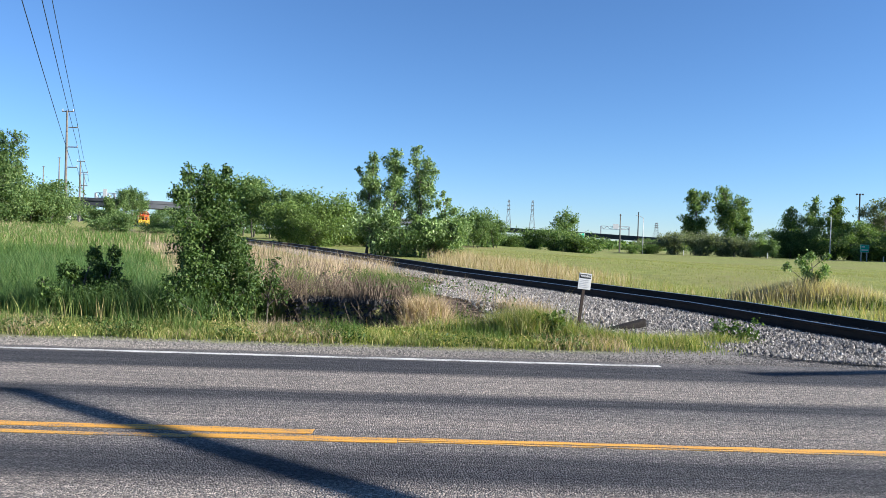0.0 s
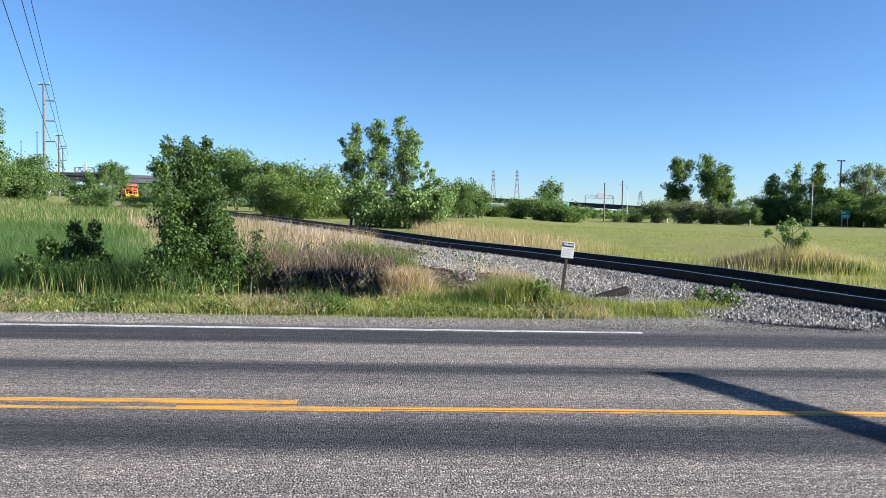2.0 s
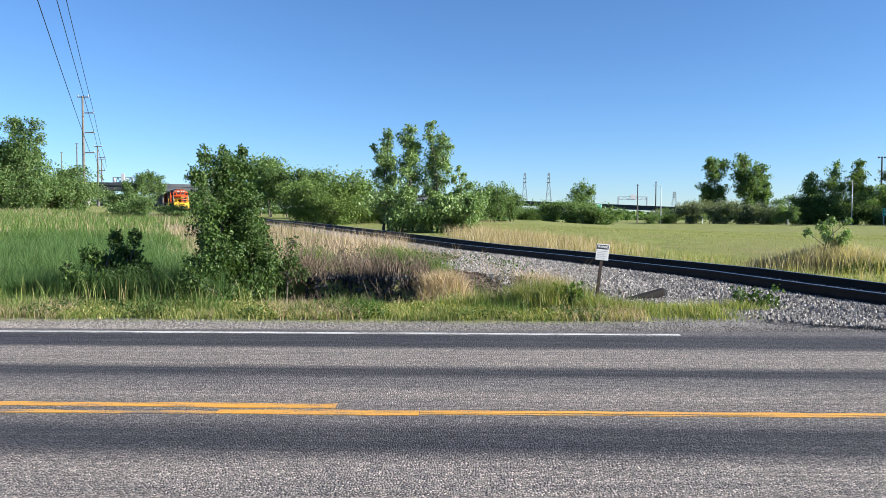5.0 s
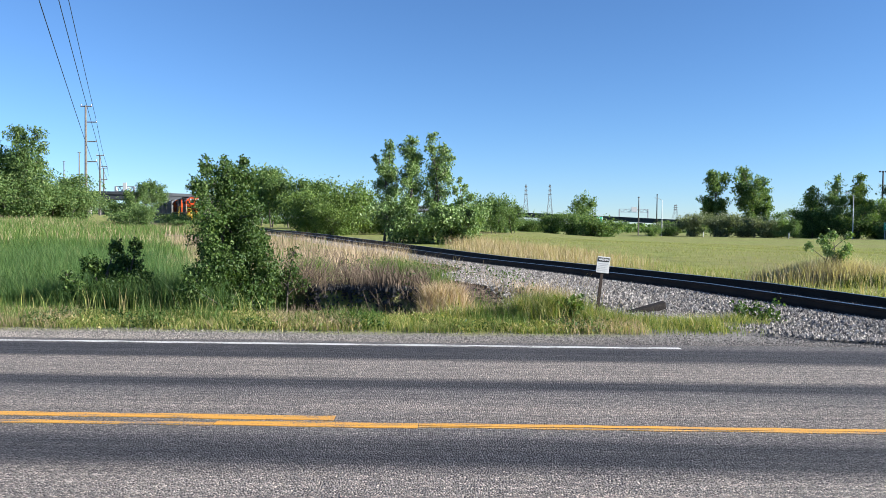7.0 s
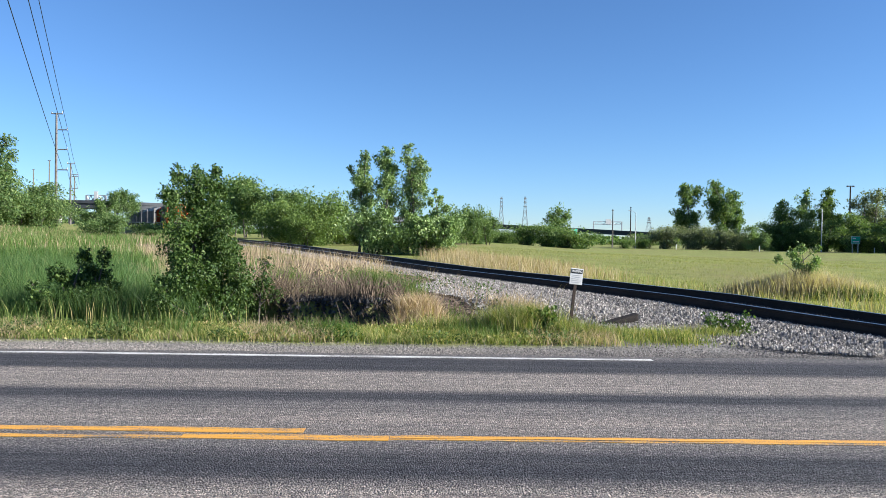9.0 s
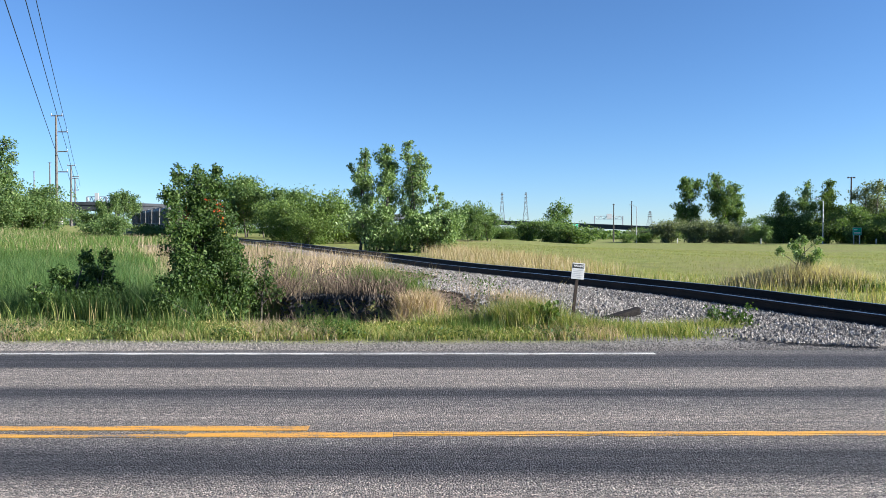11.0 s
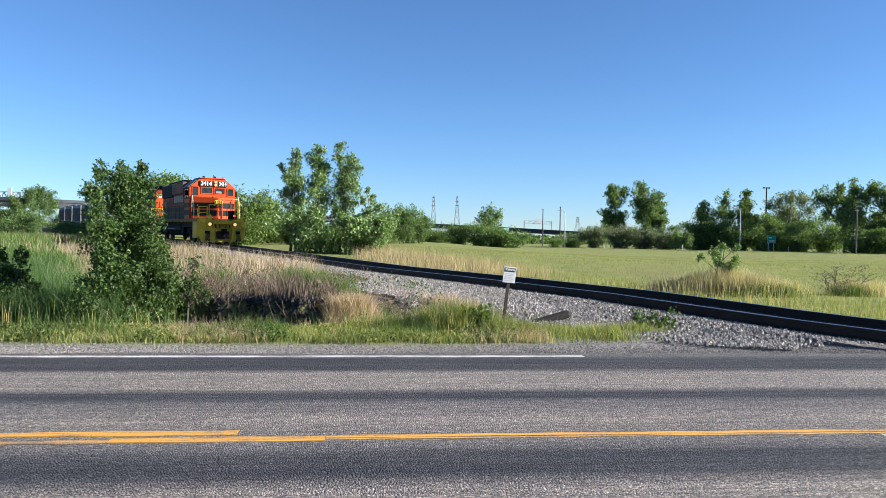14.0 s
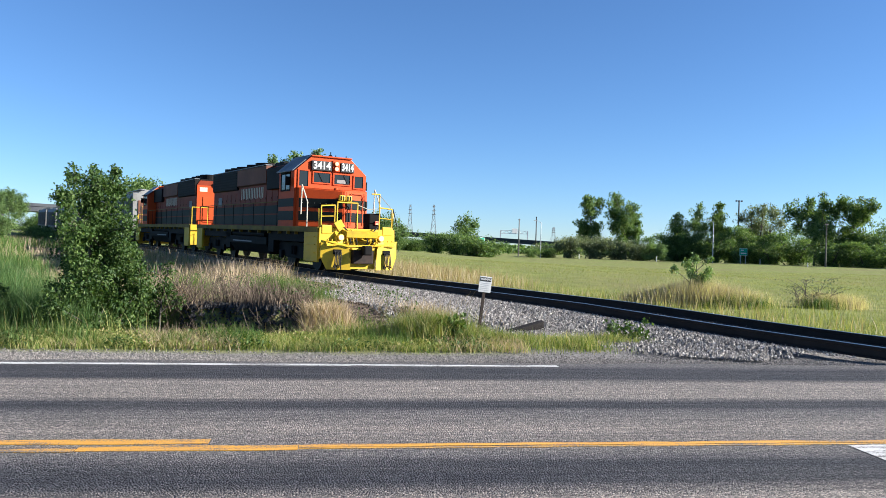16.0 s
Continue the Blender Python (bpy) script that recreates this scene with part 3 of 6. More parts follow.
stripe("edge_line", -200, 2.8, 9.33, 9.44, M_WHITE_LINE, "worn white edge line ending before the crossing", seed=2)
stripe("centre_line_1", -200, -0.96, 5.70, 5.82, M_YELLOW_LINE, "thick yellow centre line ending abruptly", seed=3)
stripe("centre_line_2", -200, -1.845, 5.5, 5.58, M_YELLOW_FADED, "worn yellow centre line", seed=4)
stripe("centre_line_3", -1.84, -0.3, 5.51, 5.64, M_YELLOW_LINE, "bright patch of yellow centre line", seed=5)
stripe("centre_line_4", -0.295, 9.0, 5.58, 5.65, M_YELLOW_LINE, "thin worn yellow centre line", seed=6)
stripe("centre_line_5", -0.295, 9.0, 5.53, 5.565, M_YELLOW_FADED, "thin worn yellow centre line", seed=7)
stripe("stop_line", 4.05, 4.66, 1.9, 5.51, M_WHITE_LINE, "white stop line before the railway crossing", seed=8, step=0.11)


def along(y):
    return float(track_x(y)), float(rail_z(y))


def rail_path(off, y0, y1, step):
    ys = np.arange(y0, y1 + 0.01, step)
    slope = np.gradient(track_x(ys), ys)
    ln = np.sqrt(1 + slope ** 2)
    nx, ny = 1 / ln, -slope / ln
    return np.stack([track_x(ys) + nx * off, ys + ny * off, rail_z(ys)], 1), np.stack([nx, ny, 0 * nx], 1)


def sweep(name, P, N, outline, material, parent, label="", close=True):
    """An outline (across, up) drawn along a path."""
    k, n = len(outline), len(P)
    V = np.concatenate([P + N * a + np.array([0, 0, b]) for a, b in outline])
    i = np.arange(n - 1)
    F = [np.stack([i + j * n, i + 1 + j * n, i + 1 + ((j + 1) % k) * n, i + ((j + 1) % k) * n], 1) for j in range(k if close else k - 1)]
    ob = new(name, mesh_of(name, V, np.concatenate(F), [material]))
    ob.parent = parent
    return tagged(ob, label)


railway = thing("railway_track", Matrix(), "single railway track on a pale ballast bank", "railway track", "", "structure")
RAIL = [(-0.07, -0.185), (0.07, -0.185), (0.07, -0.17), (0.012, -0.15), (0.012, -0.05), (0.036, -0.04), (0.036, -0.004), (-0.036, -0.004), (-0.036, -0.04), (-0.012, -0.05), (-0.012, -0.15), (-0.07, -0.17)]
for side in (-0.755, 0.755):
    P, N = rail_path(side, -60, 430, 1.0)
    rail = sweep("rail", P, N, RAIL, M_RAIL, railway, "rust-dark steel rail")
    sweep("rail_head", P, N, [(-0.03, -0.003), (-0.026, 0.002), (0.026, 0.002), (0.03, -0.003)], M_RAILHEAD, rail, "polished running surface", False)


def ballast_bed():
    ys = np.concatenate([np.arange(11.8, 40, 0.35), np.arange(40, 428, 2.0)])
    rng = np.random.default_rng(5)
    V, n = [], len(ys)
    offs = [-1.0 + 0.1 * k for k in range(11)] + [0.2, 0.4, 0.6, 0.8, 1.0]
    for o in offs:
        near = -(2.0 + 2.8 * (1 - soft(ys, 16, 24)) * soft(ys, 9, 13) + 0.35 * rng.uniform(-1, 1, n))
        d = np.where(o < 0, -1.5 + (near + 1.5) * abs(o) if o < 0 else 0, 2.1 * o - 1.5 * (1 - o) if o > 0 else -1.5)
        x = track_x(ys) + d / 0.897
        z = ground_z(x, ys) - 0.035
        z = np.maximum(z, rail_z(ys) - 0.19 - 0.22 * np.clip(np.abs(d) - 1.5, 0, None) - 2.0 * np.clip(np.abs(d) - 2.6, 0, None))
        V.append(np.stack([x, ys, z], 1))
    i = (np.arange(len(offs) - 1)[:, None] * n + np.arange(n - 1)[None]).ravel()
    ob = new("ballast_bed", mesh_of("ballast_bed", np.concatenate(V), np.stack([i, i + 1, i + n + 1, i + n], 1), [M_DARKGRAVEL], True))
    ob.parent = railway
    return ob


ballast_bed()


def stones(name, n, where, size, material, parent, label, seed):
    """Broken stones, each a lopsided lump bedded in its neighbours, as one mesh."""
    rng = np.random.default_rng(seed)
    x, y, z = where(rng, n)
    n = len(x)
    base = np.array([[1, 0, 0], [0, 1, 0], [-1, 0, 0], [0, -1, 0], [0, 0, 0.8]], float)
    P = base[None] + rng.uniform(-0.35, 0.35, (n, 5, 3))
    a = rng.uniform(0, 2 * np.pi, n)
    c, s = np.cos(a)[:, None], np.sin(a)[:, None]
    P = np.stack([P[..., 0] * c - P[..., 1] * s, P[..., 0] * s + P[..., 1] * c, P[..., 2]], -1)
    P = P * (size * rng.uniform(0.5, 1.3, n))[:, None, None] * rng.uniform(0.75, 1.2, (n, 1, 3)) + np.stack([x, y, z], 1)[:, None]
    P[:, :4, 2] -= size * 0.35
    i = np.arange(n)[:, None] * 5
    F = np.concatenate([i + np.array([f]) for f in ((0, 1, 4), (1, 2, 4), (2, 3, 4), (3, 0, 4))])
    ob = new(name, mesh_of(name, P.reshape(-1, 3), F, [material]))
    ob.parent = parent
    return tagged(ob, label, "" if parent else "gravel", "", "stuff")


def stone_tone(name, stops):
    m, nt, b = shader(name, 0.9)
    geo = nt.nodes.new("ShaderNodeNewGeometry")
    col = ramp(nt, geo.outputs["Random Per Island"], stops)
    col = mix(nt, 0.6, col, ramp(nt, noise_at(nt, geo.outputs["Position"], 60.0), [(0.3, (0.6, 0.6, 0.6)), (0.7, (1.2, 1.2, 1.2))]), "MULTIPLY")
    nt.links.new(col, b.inputs["Base Color"])
    return m


M_STONE = stone_tone("pale ballast stone", [(0.0, (0.0724, 0.0653, 0.0579)), (0.45, (0.191, 0.171, 0.15)), (0.85, (0.317, 0.29, 0.257)), (1.0, (0.498, 0.462, 0.416))])
M_OILSTONE = stone_tone("oil-stained ballast stone", [(0.0, (0.012, 0.01, 0.01)), (0.6, (0.03, 0.027, 0.025)), (1.0, (0.075, 0.066, 0.058))])
M_SHADE_RUBBLE = stone_tone("dark rubble for shade", [(0.0, (0.00936, 0.00936, 0.0101)), (0.7, (0.0234, 0.0226, 0.0234)), (1.0, (0.0702, 0.0671, 0.0663))])
M_PEBBLE = stone_tone("shoulder grit", [(0.0, (0.0629, 0.0582, 0.0534)), (0.5, (0.149, 0.135, 0.122)), (1.0, (0.298, 0.267, 0.236))])


def on_ballast(rng, n):
    y = 10.1 + 40 * rng.uniform(0, 1, n) ** 1.9
    near = -(1.9 + 3.0 * (1 - soft(y, 16, 24)) * soft(y, 9, 13))
    d = near + (2.2 - near) * rng.uniform(-0.06, 1, n)
    x = track_x(y) + d / 0.897
    z = ground_z(x, y) + 0.05
    z = np.maximum(z, rail_z(y) - 0.16 - 0.22 * np.clip(np.abs(d) - 1.5, 0, None) - 2.0 * np.clip(np.abs(d) - 2.6, 0, None))
    clear = (np.abs(np.abs(d) - 0.755) > 0.1) & (y > 10.6 + 0.3 * np.sin(x * 2.0) + rng.uniform(-0.5, 1.3, len(x)) + 1.1 * (1 - soft(x, 3.5, 6.0))) & (x < 12.5)
    clear &= np.abs(d) > 0.95
    return x[clear], y[clear], z[clear]


def between_rails(rng, n):
    y = 11.2 + 36 * rng.uniform(0, 1, n) ** 1.6
    d = rng.uniform(-0.66, 0.66, n)
    x = track_x(y) + d / 0.897
    return x, y, rail_z(y) - 0.17 + 0 * x


stones("oily_ballast", 16000, between_rails, 0.032, M_OILSTONE, railway, "dark oil-stained stones between the rails", 13)
stones("ballast_stones", 125000, on_ballast, 0.027, M_STONE, railway, "pale crushed ballast stones", 11)


def on_shoulder(rng, n):
    x = rng.uniform(-9, 12, n)
    y = 9.72 + np.abs(rng.normal(0, 0.55, n))
    ok = y < 11.3
    x, y = x[ok], y[ok]
    return x, y, ground_z(x, y) + 0.008


stones("shoulder_gravel", 34000, on_shoulder, 0.011, M_PEBBLE, None, "grey grit on the road shoulder", 12)

tie_mesh = mesh_of("tie", np.array([(a, b, c) for a in (-1.3, 1.3) for b in (-0.11, 0.11) for c in (-0.18, 0.0)]),
                   np.array([(0, 1, 3, 2), (4, 6, 7, 5), (0, 4, 5, 1), (2, 3, 7, 6), (0, 2, 6, 4), (1, 5, 7, 3)]), [M_TIE])
_y = 12.6
while _y < 120:
    tie = new("tie", tie_mesh)
    tie.parent = railway
    tie.matrix_basis = pose(float(track_x(_y)), _y, float(rail_z(_y)) - 0.18, 0, 0, 26.3 + RNG.uniform(-1, 1))
    _y += 0.49

# ---- grasses ----
def strip(x0, x1, y0, y1, keep=None, k=None, power=1.0):
    def f(rng, n):
        x, y = rng.uniform(x0, x1, n), y0 + (y1 - y0) * rng.uniform(0, 1, n) ** power
        if keep is not None:
            ok = keep(x, y) > rng.uniform(0, 1, n)
            x, y = x[ok], y[ok]
        return x, y, np.ones(len(x)) if k is None else k(x, y)
    return f


def tufts(spots, r):
    """Blades gathered in tufts at (x, y, share, height factor)."""
    sp = np.array(spots, float)

    def f(rng, n):
        i = rng.choice(len(sp), n, p=sp[:, 2] / sp[:, 2].sum())
        return sp[i, 0] + rng.normal(0, r, n), sp[i, 1] + rng.normal(0, r * 0.7, n), sp[i, 3] * rng.uniform(0.7, 1.1, n)
    return f


def off_track(x, y, a, b):
    o = track_off(x, y)
    return ((o > a) & (o < b)).astype(float)


def patchy(x, y, s, seed):
    return np.clip(0.5 + 0.9 * wave(x, y, s, seed), 0, 1)


def low_weeds(name, n, where, leaf, height, material, label, seed):
    rng = np.random.default_rng(seed)
    x, y, k = where(rng, n)
    root = thing(name, Matrix(), label, "weeds", "", "stuff")
    leaf_cloud("leaves", np.stack([x, y, ground_z(x, y) + height * k * rng.uniform(0.1, 1, len(x))], 1), leaf, material, root, seed + 1)


def verge_share(x, y):
    return (1 - 0.75 * soft(x, 1.2, 3.0)) * (1 - soft(x, 2.8, 5.0)) * soft(y, 10.75, 11.25 + 0.25 * wave(x, y * 0, 0.5, 2.0)) * (0.35 + 0.65 * patchy(x, y, 0.28, 3.0))


blades("verge_grass", 110000, strip(-10, 5.2, 10.7, 12.4, verge_share), 0.12, 0.007, M_VERGE, 0.9, 21, "short yellow-green grass along the road verge")
blades("verge_tall_grass", 9000, strip(-10, 3.2, 11.1, 12.4, lambda x, y: (1 - soft(x, 2.0, 3.2)) * (patchy(x, y, 0.4, 6.0) > 0.6)), 0.26, 0.007, M_GRASS, 0.6, 20, "longer grass in tufts on the verge")
blades("verge_straw", 15000, strip(-10, 3.6, 10.9, 12.3, lambda x, y: (1 - soft(x, 2.4, 3.6)) * soft(patchy(x, y * 0.6, 0.75, 1.7), 0.55, 0.8)), 0.17, 0.006, M_STRAW, 0.9, 19, "patches of straw-dry grass on the verge")
low_weeds("verge_clover", 15000, strip(-10, 3.0, 10.95, 12.2, lambda x, y: (1 - soft(x, 2.0, 3.0)) * soft(patchy(x, y * 0.6, 0.6, 4.4), 0.5, 0.75)), 0.042, 0.15, M_LEAF_BUSH, "dark green broad-leaved weeds on the verge", 87)
blades("verge_stalks", 420, strip(-11, -2.8, 11.5, 12.6), 0.45, 0.0045, M_VERGE, 0.3, 22, "tall pale seed stalks at the verge", 1.0)
blades("meadow_grass", 150000, strip(-24, -2.6, 12.3, 34, lambda x, y: (1 - soft(x, -4.3, -3.5) * (y < 24)) * off_track(x, y, -60, -4.4) * (1 - soft(y, 14, 16) * soft(track_off(x, y), -12.0, -9.0)), lambda x, y: 0.65 + 0.35 * patchy(x, y, 2.5, 1.0), 1.8), 0.74, 0.0072, M_LUSH, 0.5, 23,
       "tall lush green meadow grass")
blades("far_meadow_grass", 120000, strip(-75, -6, 30, 110, lambda x, y: off_track(x, y, -80, -3.0) * (x > -0.75 * y) * np.where((y < 60) & (track_off(x, y) > -9.5), 0.08, 1.0), lambda x, y: 0.8 + 0.4 * patchy(x, y, 6, 2.0), 1.5), 0.6, 0.026, M_GRASS, 0.45, 24,
       "tall green meadow grass going to seed")
blades("meadow_seed_heads", 10000, strip(-70, -8, 34, 110, lambda x, y: off_track(x, y, -80, -3.0) * (x > -0.75 * y)), 0.72, 0.012, M_STRAW, 0.35, 25, "pale seed heads over the meadow", 0.6)
blades("dry_bank_grass", 80000, strip(-22, 3.0, 12.8, 50, lambda x, y: off_track(x, y, -10.5, -1.75) * (0.2 + 0.8 * patchy(x, y, 0.8, 5.0)) * soft(y + 0.9 * (x + 2.0), 13.4, 17.5) * (1 - 0.85 * soft(patchy(x, y, 1.0, 2.5), 0.6, 0.8)) * np.where((x > -3.2) & (x < -0.3) & (y < 15.0), 0.1, 1.0) * np.where((track_off(x, y) > -5.0) & (y < 23), 0.07, 1.0) * np.where((x > -3.8) & (x < 0.6) & (y < 18.0), 0.3, 1.0), lambda x, y: 0.45 + 0.7 * patchy(x, y, 0.5, 4.0), 1.3), 0.34, 0.006, M_STRAW, 0.85, 26,
       "dry pinkish grass on the railway bank", 0.4)
blades("bank_top_straw", 20000, strip(-20, -1.5, 22.0, 46, lambda x, y: soft(track_off(x, y), -6.5, -5.0) * (1 - soft(track_off(x, y), -2.6, -1.9)) * (0.4 + 0.6 * patchy(x, y, 1.1, 3.3)), None, 1.2), 0.62, 0.0075, M_STRAW, 0.35, 36, "tall dry pink-brown grass along the foot of the track", 0.5)
blades("bank_weeds", 4200, tufts([(-3.1, 16.2, 1.0, 0.9), (-1.5, 15.7, 1.2, 1.0), (-1.0, 15.3, 0.9, 0.9), (-0.5, 14.9, 0.6, 0.8), (-3.5, 14.6, 0.9, 0.8), (0.2, 14.2, 0.4, 0.6), (-4.6, 19.0, 0.5, 0.8)], 0.2), 0.46, 0.0065, M_GRASS, 0.65, 27, "green weeds among the dry bank grass")
blades("ditch_straw", 7500, tufts([(-0.5, 12.65, 1.3, 0.85), (-0.25, 12.9, 1.2, 0.9), (0.05, 13.2, 0.8, 0.75), (0.25, 12.9, 0.6, 0.7), (-0.9, 12.3, 0.5, 0.6), (1.75, 14.2, 0.3, 0.8), (1.45, 14.6, 0.2, 0.7), (2.1, 13.6, 0.2, 0.6), (-2.9, 13.7, 0.3, 0.8), (0.7, 13.2, 0.6, 0.6), (-3.2, 14.9, 0.4, 0.8), (0.0, 14.0, 0.4, 0.5)], 0.22),
       0.42, 0.005, M_STRAW, 0.65, 28, "clumps of dry straw-coloured grass by the ditch", 0.5)
blades("roadside_tufts", 15000, tufts([(1.3, 11.9, 1.4, 1.0), (1.65, 12.0, 1.2, 1.05), (1.0, 12.1, 0.9, 0.8), (0.4, 12.1, 0.6, 0.7), (0.0, 12.2, 0.5, 0.7), (2.15, 11.8, 0.6, 0.6), (2.7, 11.7, 0.5, 0.45), (3.2, 11.6, 0.4, 0.4), (3.75, 11.5, 0.5, 0.5), (4.55, 12.1, 0.5, 0.45), (-3.4, 12.5, 0.8, 0.9), (-0.4, 12.1, 0.4, 0.4)], 0.22),
       0.45, 0.007, M_VERGE, 0.6, 29, "lush green grass tufts by the road")
blades("reeds", 36000, strip(-2.0, 12, 24, 48, lambda x, y: (soft(track_off(x, y), 2.6, 4.0) * (1 - soft(track_off(x, y), 7.0, 10.0))) * soft(y, 26, 31) * soft(x, -1.2, 1.6) * (1 - soft(x, 4.5, 9.0))), 0.66, 0.008, M_REED, 0.35, 30, "golden dry reeds beside the track", 0.6)
blades("field_edge_grass", 60000, strip(0, 36, 9.0, 36, lambda x, y: soft(track_off(x, y), 2.0, 2.6) * (1 - soft(track_off(x, y), 6, 12)) * (y > 11.5)), 0.3, 0.009, M_FIELD, 0.7, 31, "half-dry grass along the edge of the field")
blades("field_edge_straw", 14000, strip(0, 36, 9.0, 36, lambda x, y: soft(track_off(x, y), 2.0, 2.8) * (1 - soft(track_off(x, y), 4, 8)) * (y > 11.5) * patchy(x, y, 1.5, 2.0)), 0.5, 0.01, M_REED, 0.3, 34, "dry stems along the edge of the field", 0.6)
blades("field_grass", 110000, strip(-4, 75, 14, 75, lambda x, y: soft(track_off(x, y), 4, 8) * (x < 0.95 * y + 6), None, 1.3), 0.1, 0.013, M_FIELD, 0.9, 32, "pale green hay field grass")
blades("shrub_straw", 19000, tufts([(10.9, 23.4, 1, 0.9), (11.6, 23.2, 1.2, 1.1), (10.1, 23.6, 0.8, 0.7), (12.3, 23.0, 1.0, 0.95), (12.9, 22.7, 0.6, 0.7), (16.4, 23.4, 0.7, 0.7), (17.2, 23.8, 0.5, 0.6)], 0.42), 0.75, 0.007, M_PALESTRAW, 0.45, 33, "dry grass round the field shrubs", 0.5)
blades("shrub_green", 5200, tufts([(12.4, 22.6, 1.2, 0.9), (13.1, 22.4, 1.0, 0.8), (11.7, 22.7, 0.5, 0.6), (16.0, 23.0, 0.6, 0.8)], 0.3), 0.5, 0.009, M_GRASS, 0.5, 35, "green grass at the foot of the field shrubs")


low_weeds("verge_weeds", 26000, strip(-10, 4.6, 10.85, 12.3, lambda x, y: verge_share(x, y) * (patchy(x, y, 0.5, 9.0) > 0.5)), 0.04, 0.13, M_VERGE, "low leafy weeds and clover on the verge", 81)
low_weeds("meadow_weeds", 5000, strip(-14, -3.0, 12.3, 17, lambda x, y: off_track(x, y, -40, -5.0) * (patchy(x, y, 0.8, 4.0) > 0.55)), 0.05, 0.5, M_LEAF_BUSH, "leafy weeds among the tall meadow grass", 82)
low_weeds("bank_leaves", 6000, strip(-5, 1.5, 12.8, 20, lambda x, y: off_track(x, y, -7.5, -3.2) * (patchy(x, y, 0.6, 12.0) > 0.68)), 0.05, 0.35, M_LEAF_BUSH, "leafy weeds on the dry bank", 83)
# litter takes the dark stalk colour to deepen the shade of the hollow
low_weeds("ditch_litter", 1800, strip(-3.6, 0.6, 12.5, 16, None), 0.05, 0.06, M_STALK, "dead leaves and thatch darkened for shade in the ditch", 84)
blades("dead_stalks", 3600, strip(-3.0, -0.3, 12.7, 14.3, lambda x, y: 0.25 + 0.75 * patchy(x, y, 0.4, 7.0)), 0.42, 0.008, M_STALK, 0.7, 85, "tangle of dark dead stalks in the ditch")


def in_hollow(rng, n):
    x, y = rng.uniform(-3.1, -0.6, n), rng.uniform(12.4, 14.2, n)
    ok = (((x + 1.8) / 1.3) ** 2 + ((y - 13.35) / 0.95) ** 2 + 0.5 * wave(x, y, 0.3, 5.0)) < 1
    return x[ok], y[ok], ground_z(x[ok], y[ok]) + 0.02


# dark rubble laid in the hollow to deepen its shade
stones("cinder_rubble", 9000, in_hollow, 0.05, M_SHADE_RUBBLE, None, "dark rubble added to deepen the shade in the ditch", 86)

# ---- trees and shrubs ----
gz = float(ground_z(-4.0, 13.3))
lobed("roadside_bush", -4.0, 13.3, [(a * 0.88 + 0.05, b - gz, r * 0.88) for a, b, r in (
    (-0.62, 2.56, 0.2), (-0.2, 2.52, 0.24), (0.08, 2.6, 0.15), (-0.34, 2.2, 0.42), (-0.75, 2.12, 0.2), (0.14, 2.28, 0.2), (-0.1, 1.8, 0.5), (-0.5, 1.65, 0.38),
    (0.36, 1.72, 0.16), (-0.25, 1.2, 0.5), (0.18, 0.9, 0.52), (0.55, 0.65, 0.36), (-0.15, 0.4, 0.5), (0.45, 0.15, 0.4), (0.36, 1.2, 0.3), (-0.6, 1.1, 0.34), (-0.6, 0.55, 0.4), (-0.75, 0.1, 0.34), (-0.1, -0.1, 0.4), (-0.35, 0.8, 0.45), (-0.15, 1.5, 0.42), (0.2, 1.25, 0.38), (-0.45, 1.35, 0.36))],
    37000, 0.05, M_LEAF_BUSH, "dense green roadside bush with upright sprays beside the ditch", "bush", 5, stems=4, deep=0.95, gaps=0.6)
lobed("leaning_sapling", -3.15, 13.5, [(0.16, 1.75, 0.13), (0.12, 1.42, 0.24), (-0.15, 1.3, 0.2), (0.3, 1.2, 0.16), (-0.05, 0.95, 0.2)],
      1500, 0.05, M_LEAF_BUSH, "thin leafy sapling leaning out beside the bush", "bush", 6, deep=0.4)
lobed("low_bush", -3.65, 12.65, [(-0.95, 0.45, 0.32), (-0.55, 0.65, 0.36), (-0.1, 0.6, 0.36), (0.3, 0.4, 0.3), (-0.3, 0.25, 0.34), (0.0, 0.95, 0.2), (-0.8, 0.85, 0.18)], 8500, 0.05, M_LEAF_BUSH, "low leafy bush in tall grass at the lip of the ditch", "bush", 7)
lobed("sumac_shrub", -5.95, 12.85, [(-0.4, 1.05, 0.17), (0.0, 1.3, 0.16), (0.32, 1.36, 0.12), (0.2, 1.0, 0.26), (-0.2, 0.82, 0.28), (-0.55, 0.6, 0.24), (0.45, 0.7, 0.24), (0.05, 0.45, 0.4), (-0.75, 0.9, 0.1)],
      9000, 0.055, M_LEAF_BUSH, "dark shrub with feathery sprays in the shade of the verge", "shrub", 8, stems=4)
U = 0.01225  # boughs of the cottonwoods, placed to fit the camera's view, one unit 12 mm
